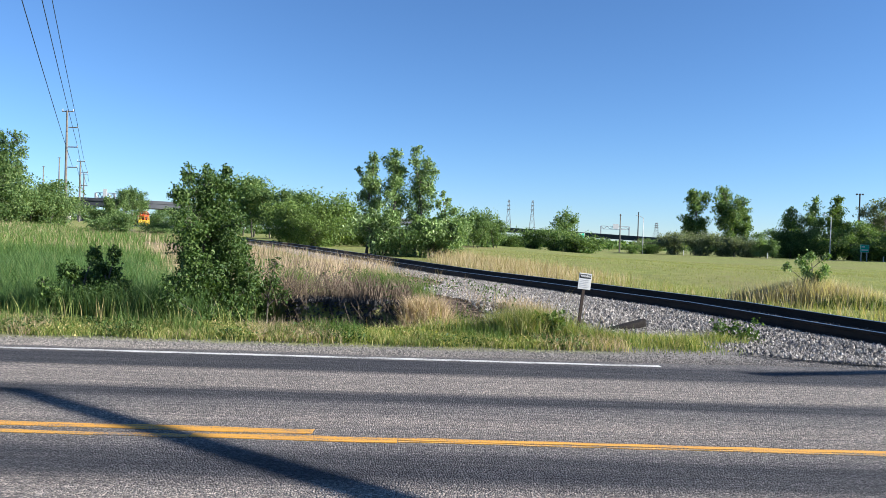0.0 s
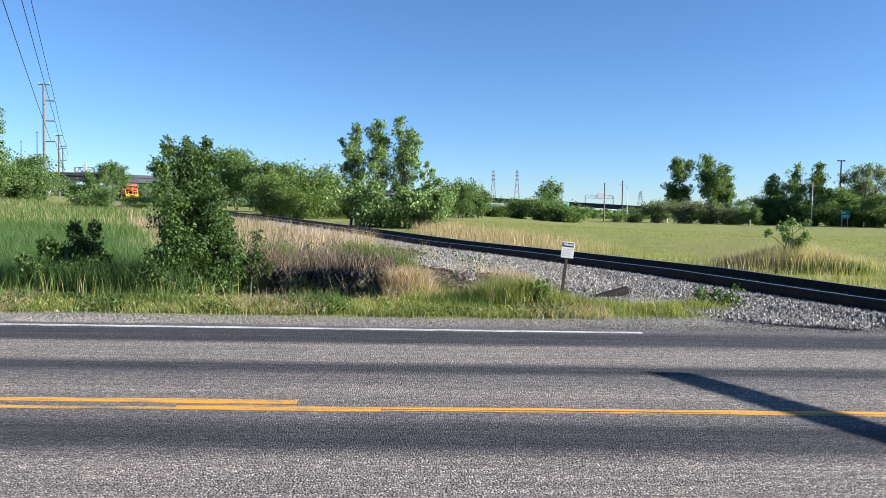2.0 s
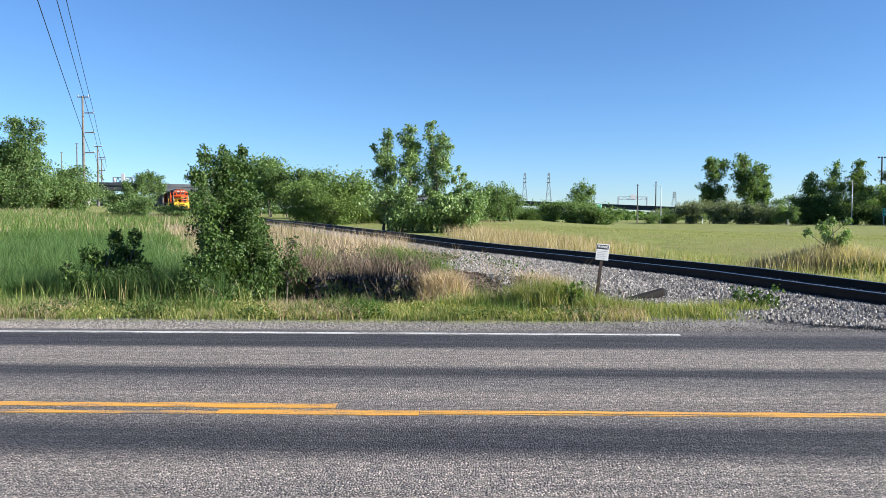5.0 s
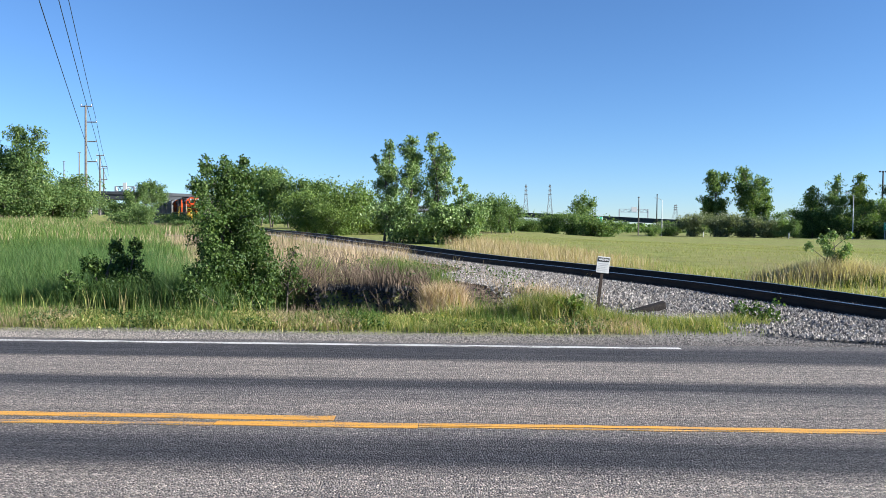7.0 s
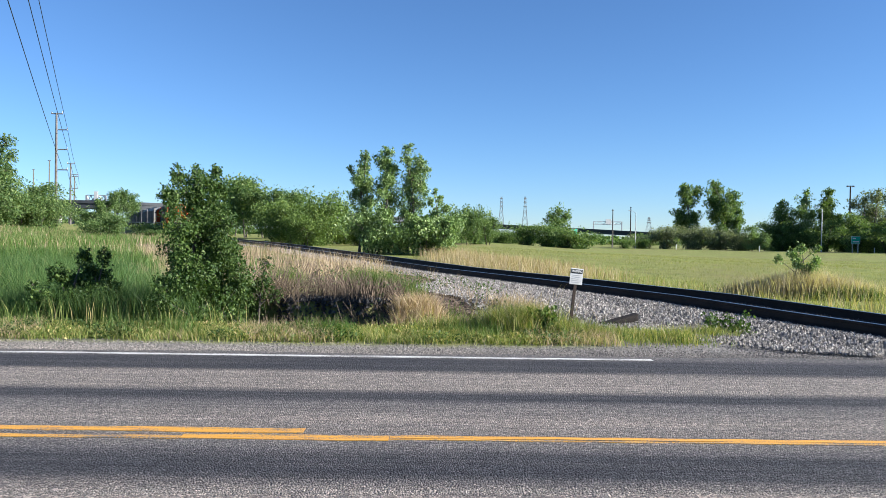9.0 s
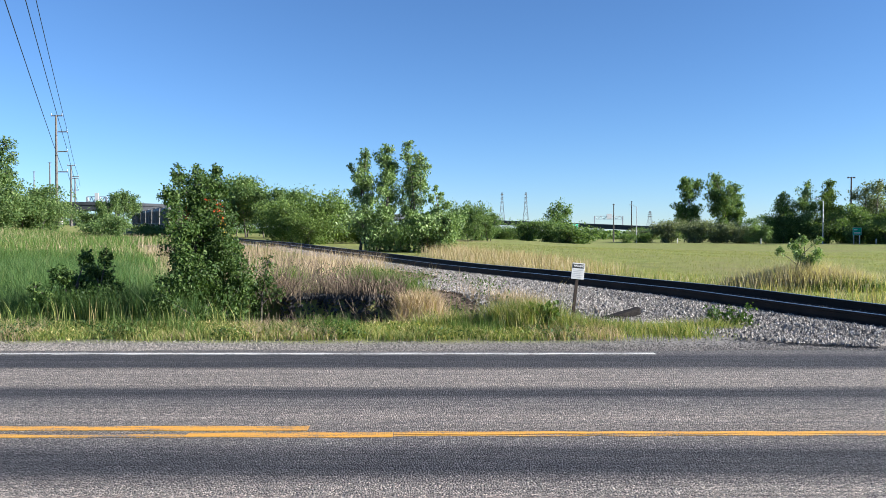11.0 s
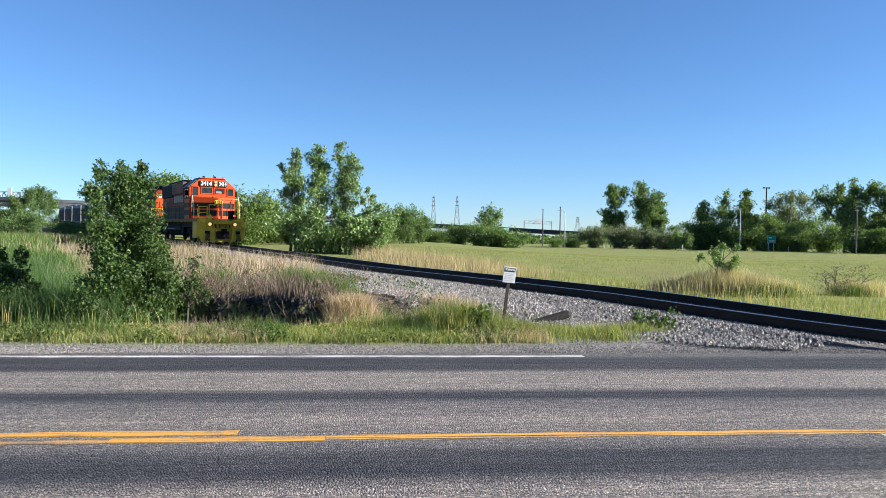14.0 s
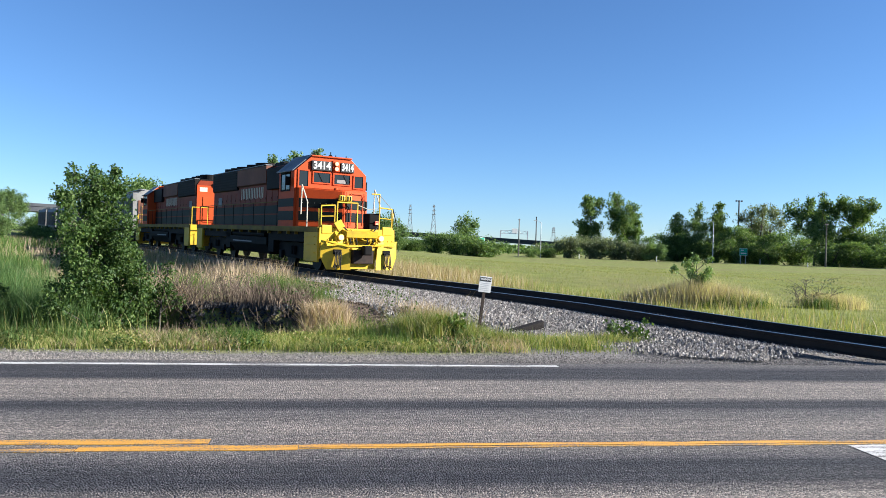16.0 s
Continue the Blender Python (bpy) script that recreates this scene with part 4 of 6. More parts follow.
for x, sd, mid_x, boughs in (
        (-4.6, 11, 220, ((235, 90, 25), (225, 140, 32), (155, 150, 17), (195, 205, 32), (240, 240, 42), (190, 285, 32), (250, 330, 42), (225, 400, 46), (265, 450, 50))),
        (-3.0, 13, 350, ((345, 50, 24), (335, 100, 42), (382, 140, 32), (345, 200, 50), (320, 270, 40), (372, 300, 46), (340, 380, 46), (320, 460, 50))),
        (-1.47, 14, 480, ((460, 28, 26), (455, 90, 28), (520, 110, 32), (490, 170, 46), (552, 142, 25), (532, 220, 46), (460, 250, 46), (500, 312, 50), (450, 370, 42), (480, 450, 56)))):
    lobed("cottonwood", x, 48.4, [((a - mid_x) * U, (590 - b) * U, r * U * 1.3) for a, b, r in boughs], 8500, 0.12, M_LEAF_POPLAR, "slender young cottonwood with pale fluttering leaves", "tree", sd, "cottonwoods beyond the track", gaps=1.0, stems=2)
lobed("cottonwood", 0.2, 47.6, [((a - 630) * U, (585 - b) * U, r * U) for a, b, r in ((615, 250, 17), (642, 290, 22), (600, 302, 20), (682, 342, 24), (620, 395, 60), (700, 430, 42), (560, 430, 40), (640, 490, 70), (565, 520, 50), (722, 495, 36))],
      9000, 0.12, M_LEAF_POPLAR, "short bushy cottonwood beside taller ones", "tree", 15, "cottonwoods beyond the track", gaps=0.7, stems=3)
for x, y, h, sp, sd in ((0.6, 46.8, 2.6, 2.4, 16), (-0.5, 47.0, 2.7, 3.0, 17), (-3.9, 47.4, 3.0, 3.0, 18), (-2.2, 47.2, 2.4, 2.8, 21)):
    tree("cottonwood_scrub", at_ground(x, y), h, sp, 3200, 0.15, M_LEAF_POPLAR, "pale leafy scrub at the foot of the cottonwoods", "shrub", sd, 4, 0.05, 44, puff=0.17)
willow = tree("willow", at_ground(-10.5, 66.0), 4.9, 6.0, 9000, 0.2, M_LEAF_WILLOW, "rounded yellow-green willow beyond the track", "tree", 31, 4, 0.04, 70, "willows beyond the track", puff=0.17)
for x, y, k, t in ((-13.2, 71.5, 0.9, 1.2), (-6.5, 68, 0.55, 2.5), (-15.4, 76, 0.8, 4.0), (-3.5, 72, 0.45, 5.1), (-9.0, 74, 0.65, 0.4), (-10.6, 63, 0.6, 3.3)):
    tree_copy(willow, x, y, k, t)
maple = tree("broadleaf_tree", at_ground(-24.0, 96.0), 8.0, 5.5, 8000, 0.28, M_LEAF_DARK, "green broadleaf tree in a hedgerow", "tree", 41, 2, 0.1, 60, "hedgerow trees", puff=0.17)
for x, y, k, t in ((-20.5, 92, 0.8, 1.0), (-28.5, 106, 0.95, 2.2), (-17.0, 88, 0.72, 3.5), (4.0, 84, 0.38, 4.2), (6.5, 88, 0.42, 5.5), (1.5, 86, 0.36, 2.0)):
    tree_copy(maple, x, y, k, t)

# ---- distance: trees ----
BEYOND = "trees beyond the field"
tall = lobed("field_tree", 72.2, 185.0, [(-1.9, 15.2, 2.2), (-2.5, 12.1, 2.5), (2.2, 12.9, 1.8), (0.5, 10.5, 2.6), (3.0, 9.9, 2.0), (-1.9, 8.8, 1.9), (1.1, 7.2, 2.8), (3.3, 6.9, 1.9), (-0.5, 5.0, 2.6), (-2.5, 16.7, 0.6)],
             13000, 0.4, M_LEAF_DARK, "tall broadleaf tree with rounded boughs beyond the field", "tree", 51, BEYOND, stems=2, gaps=0.9)
lobed("field_tree", 63.8, 186.0, [(-1.1, 14.8, 1.9), (1.9, 15.0, 1.4), (0.0, 12.1, 2.2), (-1.9, 8.5, 2.1), (1.1, 8.0, 2.3), (-1.4, 6.0, 2.4), (0.3, 3.9, 2.6)],
      10000, 0.4, M_LEAF_DARK, "dark upright broadleaf tree beyond the field", "tree", 61, BEYOND, gaps=0.9)
lobed("poplar_tree", 77.7, 165.0, [(0.0, 10.3, 1.0), (-0.3, 8.0, 2.0), (-1.3, 4.9, 2.3), (1.5, 4.9, 2.0), (-0.3, 2.3, 2.9)], 9000, 0.34, M_LEAF_DARK, "cone-shaped green tree beyond the field", "tree", 62, BEYOND, gaps=0.3)
lobed("poplar_tree", 86.6, 163.0, [(0.0, 12.8, 1.2), (0.2, 10.5, 1.8), (-0.5, 8.0, 1.9), (0.8, 6.4, 2.0), (0.2, 3.3, 2.4)], 8000, 0.34, M_LEAF_WILLOW, "upright yellow-green poplar beyond the field", "tree", 63, BEYOND, gaps=0.4)
lobed("twiggy_tree", 93.6, 158.0, [(-1.5, 11.4, 1.9), (1.0, 12.3, 1.9), (3.4, 11.2, 1.8), (-3.5, 10.4, 1.5), (0.0, 9.0, 2.8), (4.4, 9.6, 1.9), (-2.0, 6.5, 2.6), (2.2, 6.0, 2.8)], 9000, 0.3, M_LEAF_GREY, "thin grey-leaved tree with bare twigs above", "tree", 64, BEYOND, gaps=1.0, stems=3)
lobed("spreading_tree", 95.0, 138.0, [(-1.9, 12.6, 1.1), (0.7, 12.8, 1.6), (-5.0, 10.7, 1.8), (-2.5, 10.1, 1.8), (0.2, 10.1, 2.3), (2.5, 10.8, 1.6), (-1.6, 7.7, 2.0), (1.4, 7.7, 1.8), (-4.0, 8.1, 1.1), (-0.2, 5.0, 2.8), (3.0, 4.3, 2.3)],
      13000, 0.34, M_LEAF_DARK, "dark open-crowned tree with bare limbs showing", "tree", 65, BEYOND, gaps=0.7, stems=2)
lobed("leaning_willow", 99.3, 134.0, [(-1.8, 12.0, 1.7), (0.9, 11.5, 1.8), (3.0, 12.0, 1.3), (0.5, 9.5, 2.0), (1.8, 9.9, 1.4), (-0.9, 7.1, 1.8), (0.2, 5.6, 2.0), (-1.4, 4.0, 1.8)],
      10000, 0.34, M_LEAF_WILLOW, "pale yellow-green willow with leaning boughs", "tree", 66, BEYOND, gaps=0.5)
spire = lobed("poplar_tree", 82.6, 165.0, [(0.2, 13.0, 0.9), (0.0, 11.0, 1.8), (-1.0, 8.5, 1.8), (1.3, 8.0, 1.9), (-0.2, 5.4, 2.4), (1.5, 2.8, 2.4), (-1.5, 2.6, 2.2)],
              9000, 0.32, M_LEAF_POPLAR, "upright pale poplar beyond the field", "tree", 54, BEYOND, gaps=0.6)
scrub = tree("scrub_thicket", at_ground(60.7, 172.0), 5.3, 7.0, 4500, 0.34, M_LEAF_GREY, "grey-green scrub thicket at the edge of the field", "shrub", 52, 5, 0.03, 50, "thickets beyond the field", puff=0.19)
dark = tree("hedge_tree", at_ground(93.0, 165.0), 10.5, 9.0, 7000, 0.38, M_LEAF_DARK, "dark dense tree at the edge of the field", "tree", 53, 4, 0.03, 70, "trees beyond the field", puff=0.18)
hedge = tree("hedge_bush", at_ground(16.7, 108.0), 3.4, 4.4, 4200, 0.2, M_LEAF_DARK, "dark rounded bush on the field", "bush", 55, 5, 0.02, 50, "bushes on the field", puff=0.2)
for src, x, y, h, w, t in (
        (scrub, 56.0, 178, 5.6, 6.5, 0.7), (scrub, 65.2, 170, 4.8, 7.5, 2.0), (scrub, 67.7, 165, 4.2, 6.0, 3.1), (dark, 78.7, 187, 6.2, 8.0, 1.0),
        (scrub, 51.5, 182, 3.2, 6.0, 5.0), (spire, 68.7, 160, 4.2, 3.4, 2.2), (spire, 70.8, 158, 4.0, 3.0, 4.4), (dark, 81.0, 168, 8.0, 7.5, 4.0),
        (dark, 91.5, 164, 6.5, 7.0, 0.4), (dark, 101.5, 172, 9.0, 8.0, 1.9), 
        (dark, 85.5, 150, 6.3, 7.0, 0.9), (dark, 84.0, 161, 7.0, 8.0, 5.1), (dark, 90.5, 152, 8.0, 8.5, 3.2), (dark, 96.0, 147, 8.2, 9.0, 1.1), (dark, 101.5, 138, 7.0, 8.0, 2.2), (dark, 79.5, 172, 6.5, 8.0, 3.7), (dark, 89.0, 145, 5.6, 7.0, 1.7), (dark, 91.5, 130, 5.4, 8.5, 2.6), (dark, 95.9, 126, 4.6, 8.0, 3.8), (dark, 102.5, 130, 9.5, 8.0, 4.9), (dark, 106, 124, 6.0, 9.0, 5.7), (dark, 101, 120, 5.0, 9.0, 0.1),
        (dark, 97.5, 160, 6.5, 8.0, 4.1), (hedge, 10.5, 115, 1.9, 5.0, 1.0), (hedge, 13.7, 110, 3.2, 4.2, 2.0), (hedge, 20.2, 104, 2.5, 5.8, 3.0), (hedge, 18.6, 105, 2.9, 4.4, 4.0), (hedge, 7.6, 112, 2.2, 4.6, 5.0), (hedge, 11.8, 120, 1.8, 6.0, 0.4),
        (hedge, 5.3, 92, 4.6, 3.4, 0.8), (hedge, 3.3, 95, 4.8, 3.2, 2.8), (hedge, 23.0, 128, 2.2, 6.0, 1.8), (hedge, 44.5, 172, 2.2, 4.0, 1.2), (hedge, 49.0, 176, 2.6, 5.0, 2.2), (hedge, 105.0, 380, 6.0, 9.0, 0.6),
        (dark, -62.9, 116, 7.2, 8.0, 1.3), (dark, -60.9, 116, 6.6, 5.0, 2.3), (dark, -69.0, 112, 10.5, 9.0, 3.3), (dark, -76.0, 118, 11.0, 12.0, 5.3), (dark, -66.5, 112, 8.5, 9.0, 1.9), (dark, -61.6, 121, 6.8, 6.0, 2.9), (dark, -63.5, 106, 6.0, 7.0, 4.4),
        (tall, -43.6, 100, 5.8, 4.4, 4.3), (dark, -172.0, 446, 15.0, 16.0, 1.2), (dark, -160.0, 440, 14.0, 16.0, 2.4), (dark, -199.0, 440, 13.0, 15.0, 3.9), (dark, -83.9, 182, 5.6, 6.5, 0.5), (dark, -47.0, 152, 5.0, 7.0, 1.5), (hedge, -33.3, 78, 2.8, 2.8, 2.5), (hedge, -36.5, 82, 2.1, 4.0, 4.5), (hedge, -37.2, 98, 2.0, 4.2, 0.7), (hedge, -34.2, 92, 1.3, 3.0, 2.2),
        (dark, -65.5, 192, 5.5, 8.0, 2.6), (dark, -63.0, 187, 6.0, 8.0, 3.6), (dark, -45.0, 150, 6.5, 8.0, 0.2), (dark, -38.0, 135, 7.0, 8.0, 0.9)):
    me_h = {tall: 17.0, spire: 13.5, scrub: 5.3, dark: 10.5, hedge: 3.4}[src]
    me_w = {tall: 12.5, spire: 5.5, scrub: 7.0, dark: 9.0, hedge: 4.4}[src]
    tree_copy(src, x, y, h / me_h, t, wide=(w / me_w) / (h / me_h))


def far_woods():
    """A low irregular belt of scrub and woods under the viaduct and along the skyline."""
    rng = np.random.default_rng(77)
    x = rng.uniform(-20, 520, 20000)
    y = 330 + 60 * rng.uniform(0, 1, len(x)) - np.where(x < -60, 60, 0) + np.where(x > 150, -60, 0)
    top = 3.0 + 1.6 * np.abs(wave(x, y * 0, 17.0, 1.0)) + 1.5 * wave(x, y * 0, 5.0, 2.0)
    z = ground_z(x, y) + top * rng.uniform(0, 1, len(x)) ** 0.7
    xl = rng.uniform(-260, -60, 6000)
    yl = 300 + 30 * rng.uniform(0, 1, len(xl))
    zl = ground_z(xl, yl) + (1.8 + 0.8 * wave(xl, yl * 0, 9.0, 3.0)) * rng.uniform(0, 1, len(xl))
    x, y, z = np.concatenate([x, xl]), np.concatenate([y, yl]), np.concatenate([z, zl])
    root = thing("far_woods", Matrix(), "distant belt of scrub and woods along the skyline", "woods", "", "stuff")
    leaf_cloud("foliage", np.stack([x, y, z], 1), 1.7, M_LEAF_DARK, root, 78)


far_woods()
lobed("crab_tree", 21.0, 125.0, [(0.1, 5.7, 1.0), (-1.2, 4.6, 1.2), (1.2, 4.7, 1.2), (0.0, 3.5, 1.6), (-0.8, 2.4, 1.4), (1.0, 2.4, 1.4)], 4200, 0.26, M_LEAF_DARK, "lone rounded tree standing behind dark bushes", "tree", 57, dz=0.4, gaps=0.4)
lobed("round_tree", -74.5, 180.0, [(0.2, 8.9, 1.3), (-1.8, 8.2, 1.4), (2.0, 8.0, 1.4), (0.0, 7.2, 2.0), (-2.9, 6.4, 1.4), (3.0, 6.2, 1.4), (-1.5, 5.4, 1.6), (1.6, 5.2, 1.7)],
      7000, 0.3, M_LEAF_DARK, "round dark-crowned tree before the viaduct", "tree", 68, gaps=0.2)
lobed("roadside_tree", -63.4, 108.0, [(-0.6, 12.8, 1.5), (1.6, 12.2, 1.2), (2.6, 10.6, 0.9), (0.0, 10.0, 2.5), (2.3, 8.4, 1.6), (0.0, 6.6, 2.8), (2.3, 5.0, 1.9), (-0.6, 3.1, 2.8), (2.0, 2.2, 1.9), (-3.4, 9.5, 2.4), (-3.6, 5.5, 2.8)],
      14000, 0.3, M_LEAF_DARK, "tall dense broadleaf tree beside the meadow", "tree", 67, stems=2, gaps=0.4)
lobed("field_shrub", 11.6, 23.4, [(-0.62, 1.18, 0.14), (-0.2, 1.36, 0.17), (0.04, 1.62, 0.14), (-0.08, 1.08, 0.2), (0.5, 1.56, 0.14), (0.45, 1.2, 0.16), (0.26, 0.85, 0.24)], 1500, 0.07, M_LEAF_POPLAR, "sparse pale shrub with upright sprays in dry grass", "shrub", 58, stems=4, gaps=0.8)
tree("bare_shrub", at_ground(15.8, 23.6), 1.15, 1.9, 260, 0.06, M_LEAF_GREY, "twiggy nearly bare shrub in dry grass", "shrub", 59, 7, 0.1, 70, puff=0.1)
tree("ballast_weed", at_ground(4.85, 12.35), 0.42, 0.55, 420, 0.06, M_LEAF_BUSH, "small green weed growing in the ballast", "weed", 60, 6, 0.02, 20, puff=0.2)
tree("broadleaf_weed", at_ground(1.75, 11.8), 0.5, 0.5, 150, 0.11, M_LEAF_WILLOW, "broad-leaved weed among the grass tufts", "weed", 61, 4, 0.1, 16, puff=0.2)


def dead_stalks(x, y, n, h, seed):
    rng = np.random.default_rng(seed)
    segs = []
    root = thing("dead_weeds", Matrix.Translation(at_ground(x, y)), "tangle of dead brown weed stalks in the ditch", "weeds")
    for k in range(n):
        p = np.array([rng.normal(0, 0.35), rng.normal(0, 0.3), 0.0])
        q = p + np.array([rng.normal(0, 0.3), rng.normal(0, 0.3), rng.uniform(0.4, 1.0)]) * h
        segs.append((p, q, 0.006, 0.004))
        if k % 2:
            segs.append((p * 0.4 + q * 0.6, p * 0.4 + q * 0.6 + rng.normal(0, 0.25, 3) * h + [0, 0, 0.1], 0.004, 0.002))
    limb_mesh("stalks", segs, M_STALK, root, 4)


for x, y, n, h, sd in ((-1.6, 13.3, 160, 0.9, 1), (-2.3, 13.6, 150, 0.9, 2), (-1.1, 13.0, 110, 0.8, 3), (-2.9, 14.2, 120, 0.8, 4), (-1.9, 14.6, 90, 0.7, 5), (-0.7, 13.2, 80, 0.8, 6), (-3.1, 13.2, 100, 0.9, 7)):
    dead_stalks(x, y, n, h, sd)


# ---- distance: poles, bridges, signs ----
def utility_pole(x, y, z0, top, arms, label, r=0.24):
    root = thing("utility_pole", pose(x, y, z0), label, "utility pole", "pole line beside the railway")
    h = top - z0
    part("pole", rod(shape(), (0, 0, -0.5), (0, 0, h), r, r * 0.6, 10), M_POLEWOOD, root)
    for z, x0, x1 in arms:
        part("crossarm", box(shape(), x0, x1, -0.08, 0.08, h - z - 0.09, h - z + 0.09, 0.02), M_POLEWOOD, root)
        for xx in (x0 + 0.1, x1 - 0.1):
            if abs(xx) > 0.5:
                part("insulator", rod(shape(), (xx, 0, h - z + 0.08), (xx, 0, h - z + 0.42), 0.09, 0.06, 8), M_GALV, root)
    return root


utility_pole(-65.3, 130, 2.3, 22.1, ((0.15, -0.9, 1.1), (2.9, 0.3, 1.95), (6.3, 0.3, 1.95), (9.8, 0.3, 1.95)), "tall weathered wooden power pole with crossarms", 0.27)
utility_pole(-91.8, 190, 4.0, 19.0, ((0.15, -0.9, 1.1), (2.9, 0.3, 1.9), (6.3, 0.3, 1.9)), "wooden power pole farther along the line", 0.28)
utility_pole(-114.7, 240, 5.0, 19.5, ((0.15, -0.9, 1.1),), "distant wooden power pole", 0.28)
utility_pole(-132.9, 260, 6.0, 26.4, ((0.2, -0.6, 0.6),), "distant bare wooden pole", 0.3)
utility_pole(-175.6, 330, 6.0, 29.1, ((0.2, -0.6, 0.6),), "distant bare wooden pole", 0.3)
utility_pole(48.2, 200, 0.0, 10.0, ((0.3, -0.3, 0.3),), "plain wooden pole beyond the field", 0.2)
utility_pole(85.2, 122, -0.8, 7.8, ((0.3, -0.4, 0.4),), "grey wooden pole before the trees", 0.16)


def cable(a, b, sag, label):
    n = 24
    cu = bpy.data.curves.new("power_cable", "CURVE")
    cu.dimensions, cu.bevel_depth, cu.bevel_resolution = "3D", 0.035, 1
    sp = cu.splines.new("POLY")
    sp.points.add(n)
    a, b = Vector(a), Vector(b)
    for k in range(n + 1):
        f = k / n
        p = a.lerp(b, f)
        sp.points[k].co = (p.x, p.y, p.z - 4 * sag * f * (1 - f), 1)
    cu.materials.append(M_WIRE)
    tagged(new("power_cable", cu), label, "cable", "overhead cables")


for za, zb in ((12.5, 20.0), (16.0, 21.9), (19.4, 25.6)):
    xa = -64.2 if za < 13 else -63.4
    cable((xa, 130, za), (xa + 48.9, 20.0, zb), 0.4, "slack overhead power cable")
    cable((-63.4, 130, za), (-89.9, 190, za - 3.2), 0.9, "slack overhead power cable")
cable((-89.9, 190, 16.2), (-113.0, 240, 17.0), 0.8, "slack overhead power cable")


def viaduct():
    """The long road bridge, nearer on the left, dipping away to an embankment."""
    root = thing("viaduct", Matrix(), "long dark-girdered motorway viaduct in the distance", "bridge")
    line = [(-190, 232, 12.2), (-118, 230, 11.6), (-98, 231, 11.3), (-60, 260, 11.2), (-10, 350, 10.8), (30, 420, 10.0), (72, 400, 8.2), (118, 380, 5.9), (180, 372, 4.8)]
    P = np.array(line, float)
    t = np.gradient(P[:, :2], axis=0)
    t /= np.linalg.norm(t, axis=1)[:, None]
    N = np.stack([t[:, 1], -t[:, 0], 0 * t[:, 0]], 1)
    sweep("girder", P, N, [(0.5, -0.7), (0.5, -2.4), (-11, -2.4), (-11, -0.7)], M_GIRDER, root, "dark steel girder")
    sweep("parapet", P, N, [(0.8, 0.0), (0.8, -0.9), (-11.3, -0.9), (-11.3, 0.0), (-11.0, 0.0), (-11.0, -0.7), (0.5, -0.7), (0.5, 0.0)], M_GIRDER, root)
    for x, y, zt in ((-115.2, 231.5, 9.3), (-112.6, 233.5, 9.3), (-101.7, 232, 9.0), (-99.0, 234.5, 9.0), (-140, 233, 9.4), (-72, 255, 8.9), (-40, 300, 8.6), (-10, 355, 8.4), (20, 410, 7.6), (50, 415, 6.8)):
        part("pier", rod(shape(), (x, y, 0), (x, y, zt), 0.75, 0.75, 10), M_CONCRETE, root, "pale concrete pier")
    for x, y, zt in ((-114, 232.5, 9.9), (-100.4, 233.2, 9.6)):
        part("pier_cap", box(shape(), x - 2.6, x + 2.6, y - 3, y + 3, zt - 1.0, zt - 0.4), M_CONCRETE, root)


viaduct()


def sign_gantry(x0, x1, y, zb, zt, label):
    root = thing("sign_gantry", pose(x0, y, zb), label, "sign gantry")
    w, h = x1 - x0, zt - zb
    for x in (0, w):
        part("upright", box(shape(), x - 0.25, x + 0.25, -0.25, 0.25, 0, h), M_GALV, root)
    bm = shape()
    for z in (h - 1.6, h):
        box(bm, 0, w, -0.12, 0.12, z - 0.12, z + 0.12)
    n = 9
    for k in range(n):
        a, b = k * w / n, (k + 1) * w / n
        rod(bm, (a, 0, h - 1.6 if k % 2 else h), (b, 0, h if k % 2 else h - 1.6), 0.12, None, 5)
    part("truss", bm, M_GALV, root)
    part("sign_panel", box(shape(), w * 0.42, w * 0.62, -0.5, -0.3, h - 1.4, h + 1.2, 0.03), M_SIGNWHITE, root)


sign_gantry(86.1, 101.3, 400, 5.0, 11.8, "steel truss sign gantry over the motorway")
sign_gantry(-109.0, -103.0, 236, 10.8, 13.3, "small steel sign gantry on the viaduct")


def street_lamp(x, y, z0, top, arm, label):
    root = thing("street_lamp", pose(x, y, z0), label, "street lamp", "street lamps")
    h = top - z0
    part("pole", rod(shape(), (0, 0, -0.3), (0, 0, h - 0.6), 0.12, 0.07, 8), M_GALV, root)
    bm = rod(shape(), (0, 0, h - 0.7), (arm * 0.6, 0, h - 0.2), 0.05, 0.04, 6)
    rod(bm, (arm * 0.6, 0, h - 0.2), (arm, 0, h - 0.12), 0.04, 0.04, 6)
    part("arm", bm, M_GALV, root)
    part("lamp_head", box(shape(), arm - 0.35 if arm < 0 else arm, arm if arm < 0 else arm + 0.35, -0.12, 0.12, h - 0.2, h - 0.06, 0.03), M_GALV, root)


street_lamp(76.5, 146, -0.2, 8.9, -1.2, "tall grey street lamp before the trees")
street_lamp(47.6, 175, 0.0, 8.8, -1.4, "grey street lamp beyond the field")


def high_mast(x, y, z0, top, label, heads=3):
    root = thing("high_mast_light", pose(x, y, z0), label, "mast light")
    h = top - z0
    part("mast", rod(shape(), (0, 0, 0), (0, 0, h), 0.32, 0.2, 8), M_DARKSTEEL, root)
    for k in range(heads):
        a = (k - (heads - 1) / 2) * 0.9
        part("floodlight", box(shape(), a - 0.25, a + 0.25, -0.25, 0.25, h - 0.2, h + 0.25, 0.05), M_BLACK, root)


high_mast(129.2, 230, -0.3, 19.5, "dark mast with floodlights above the trees")
high_mast(92.8, 350, 0.0, 17.3, "slender mast light by the motorway", 1)


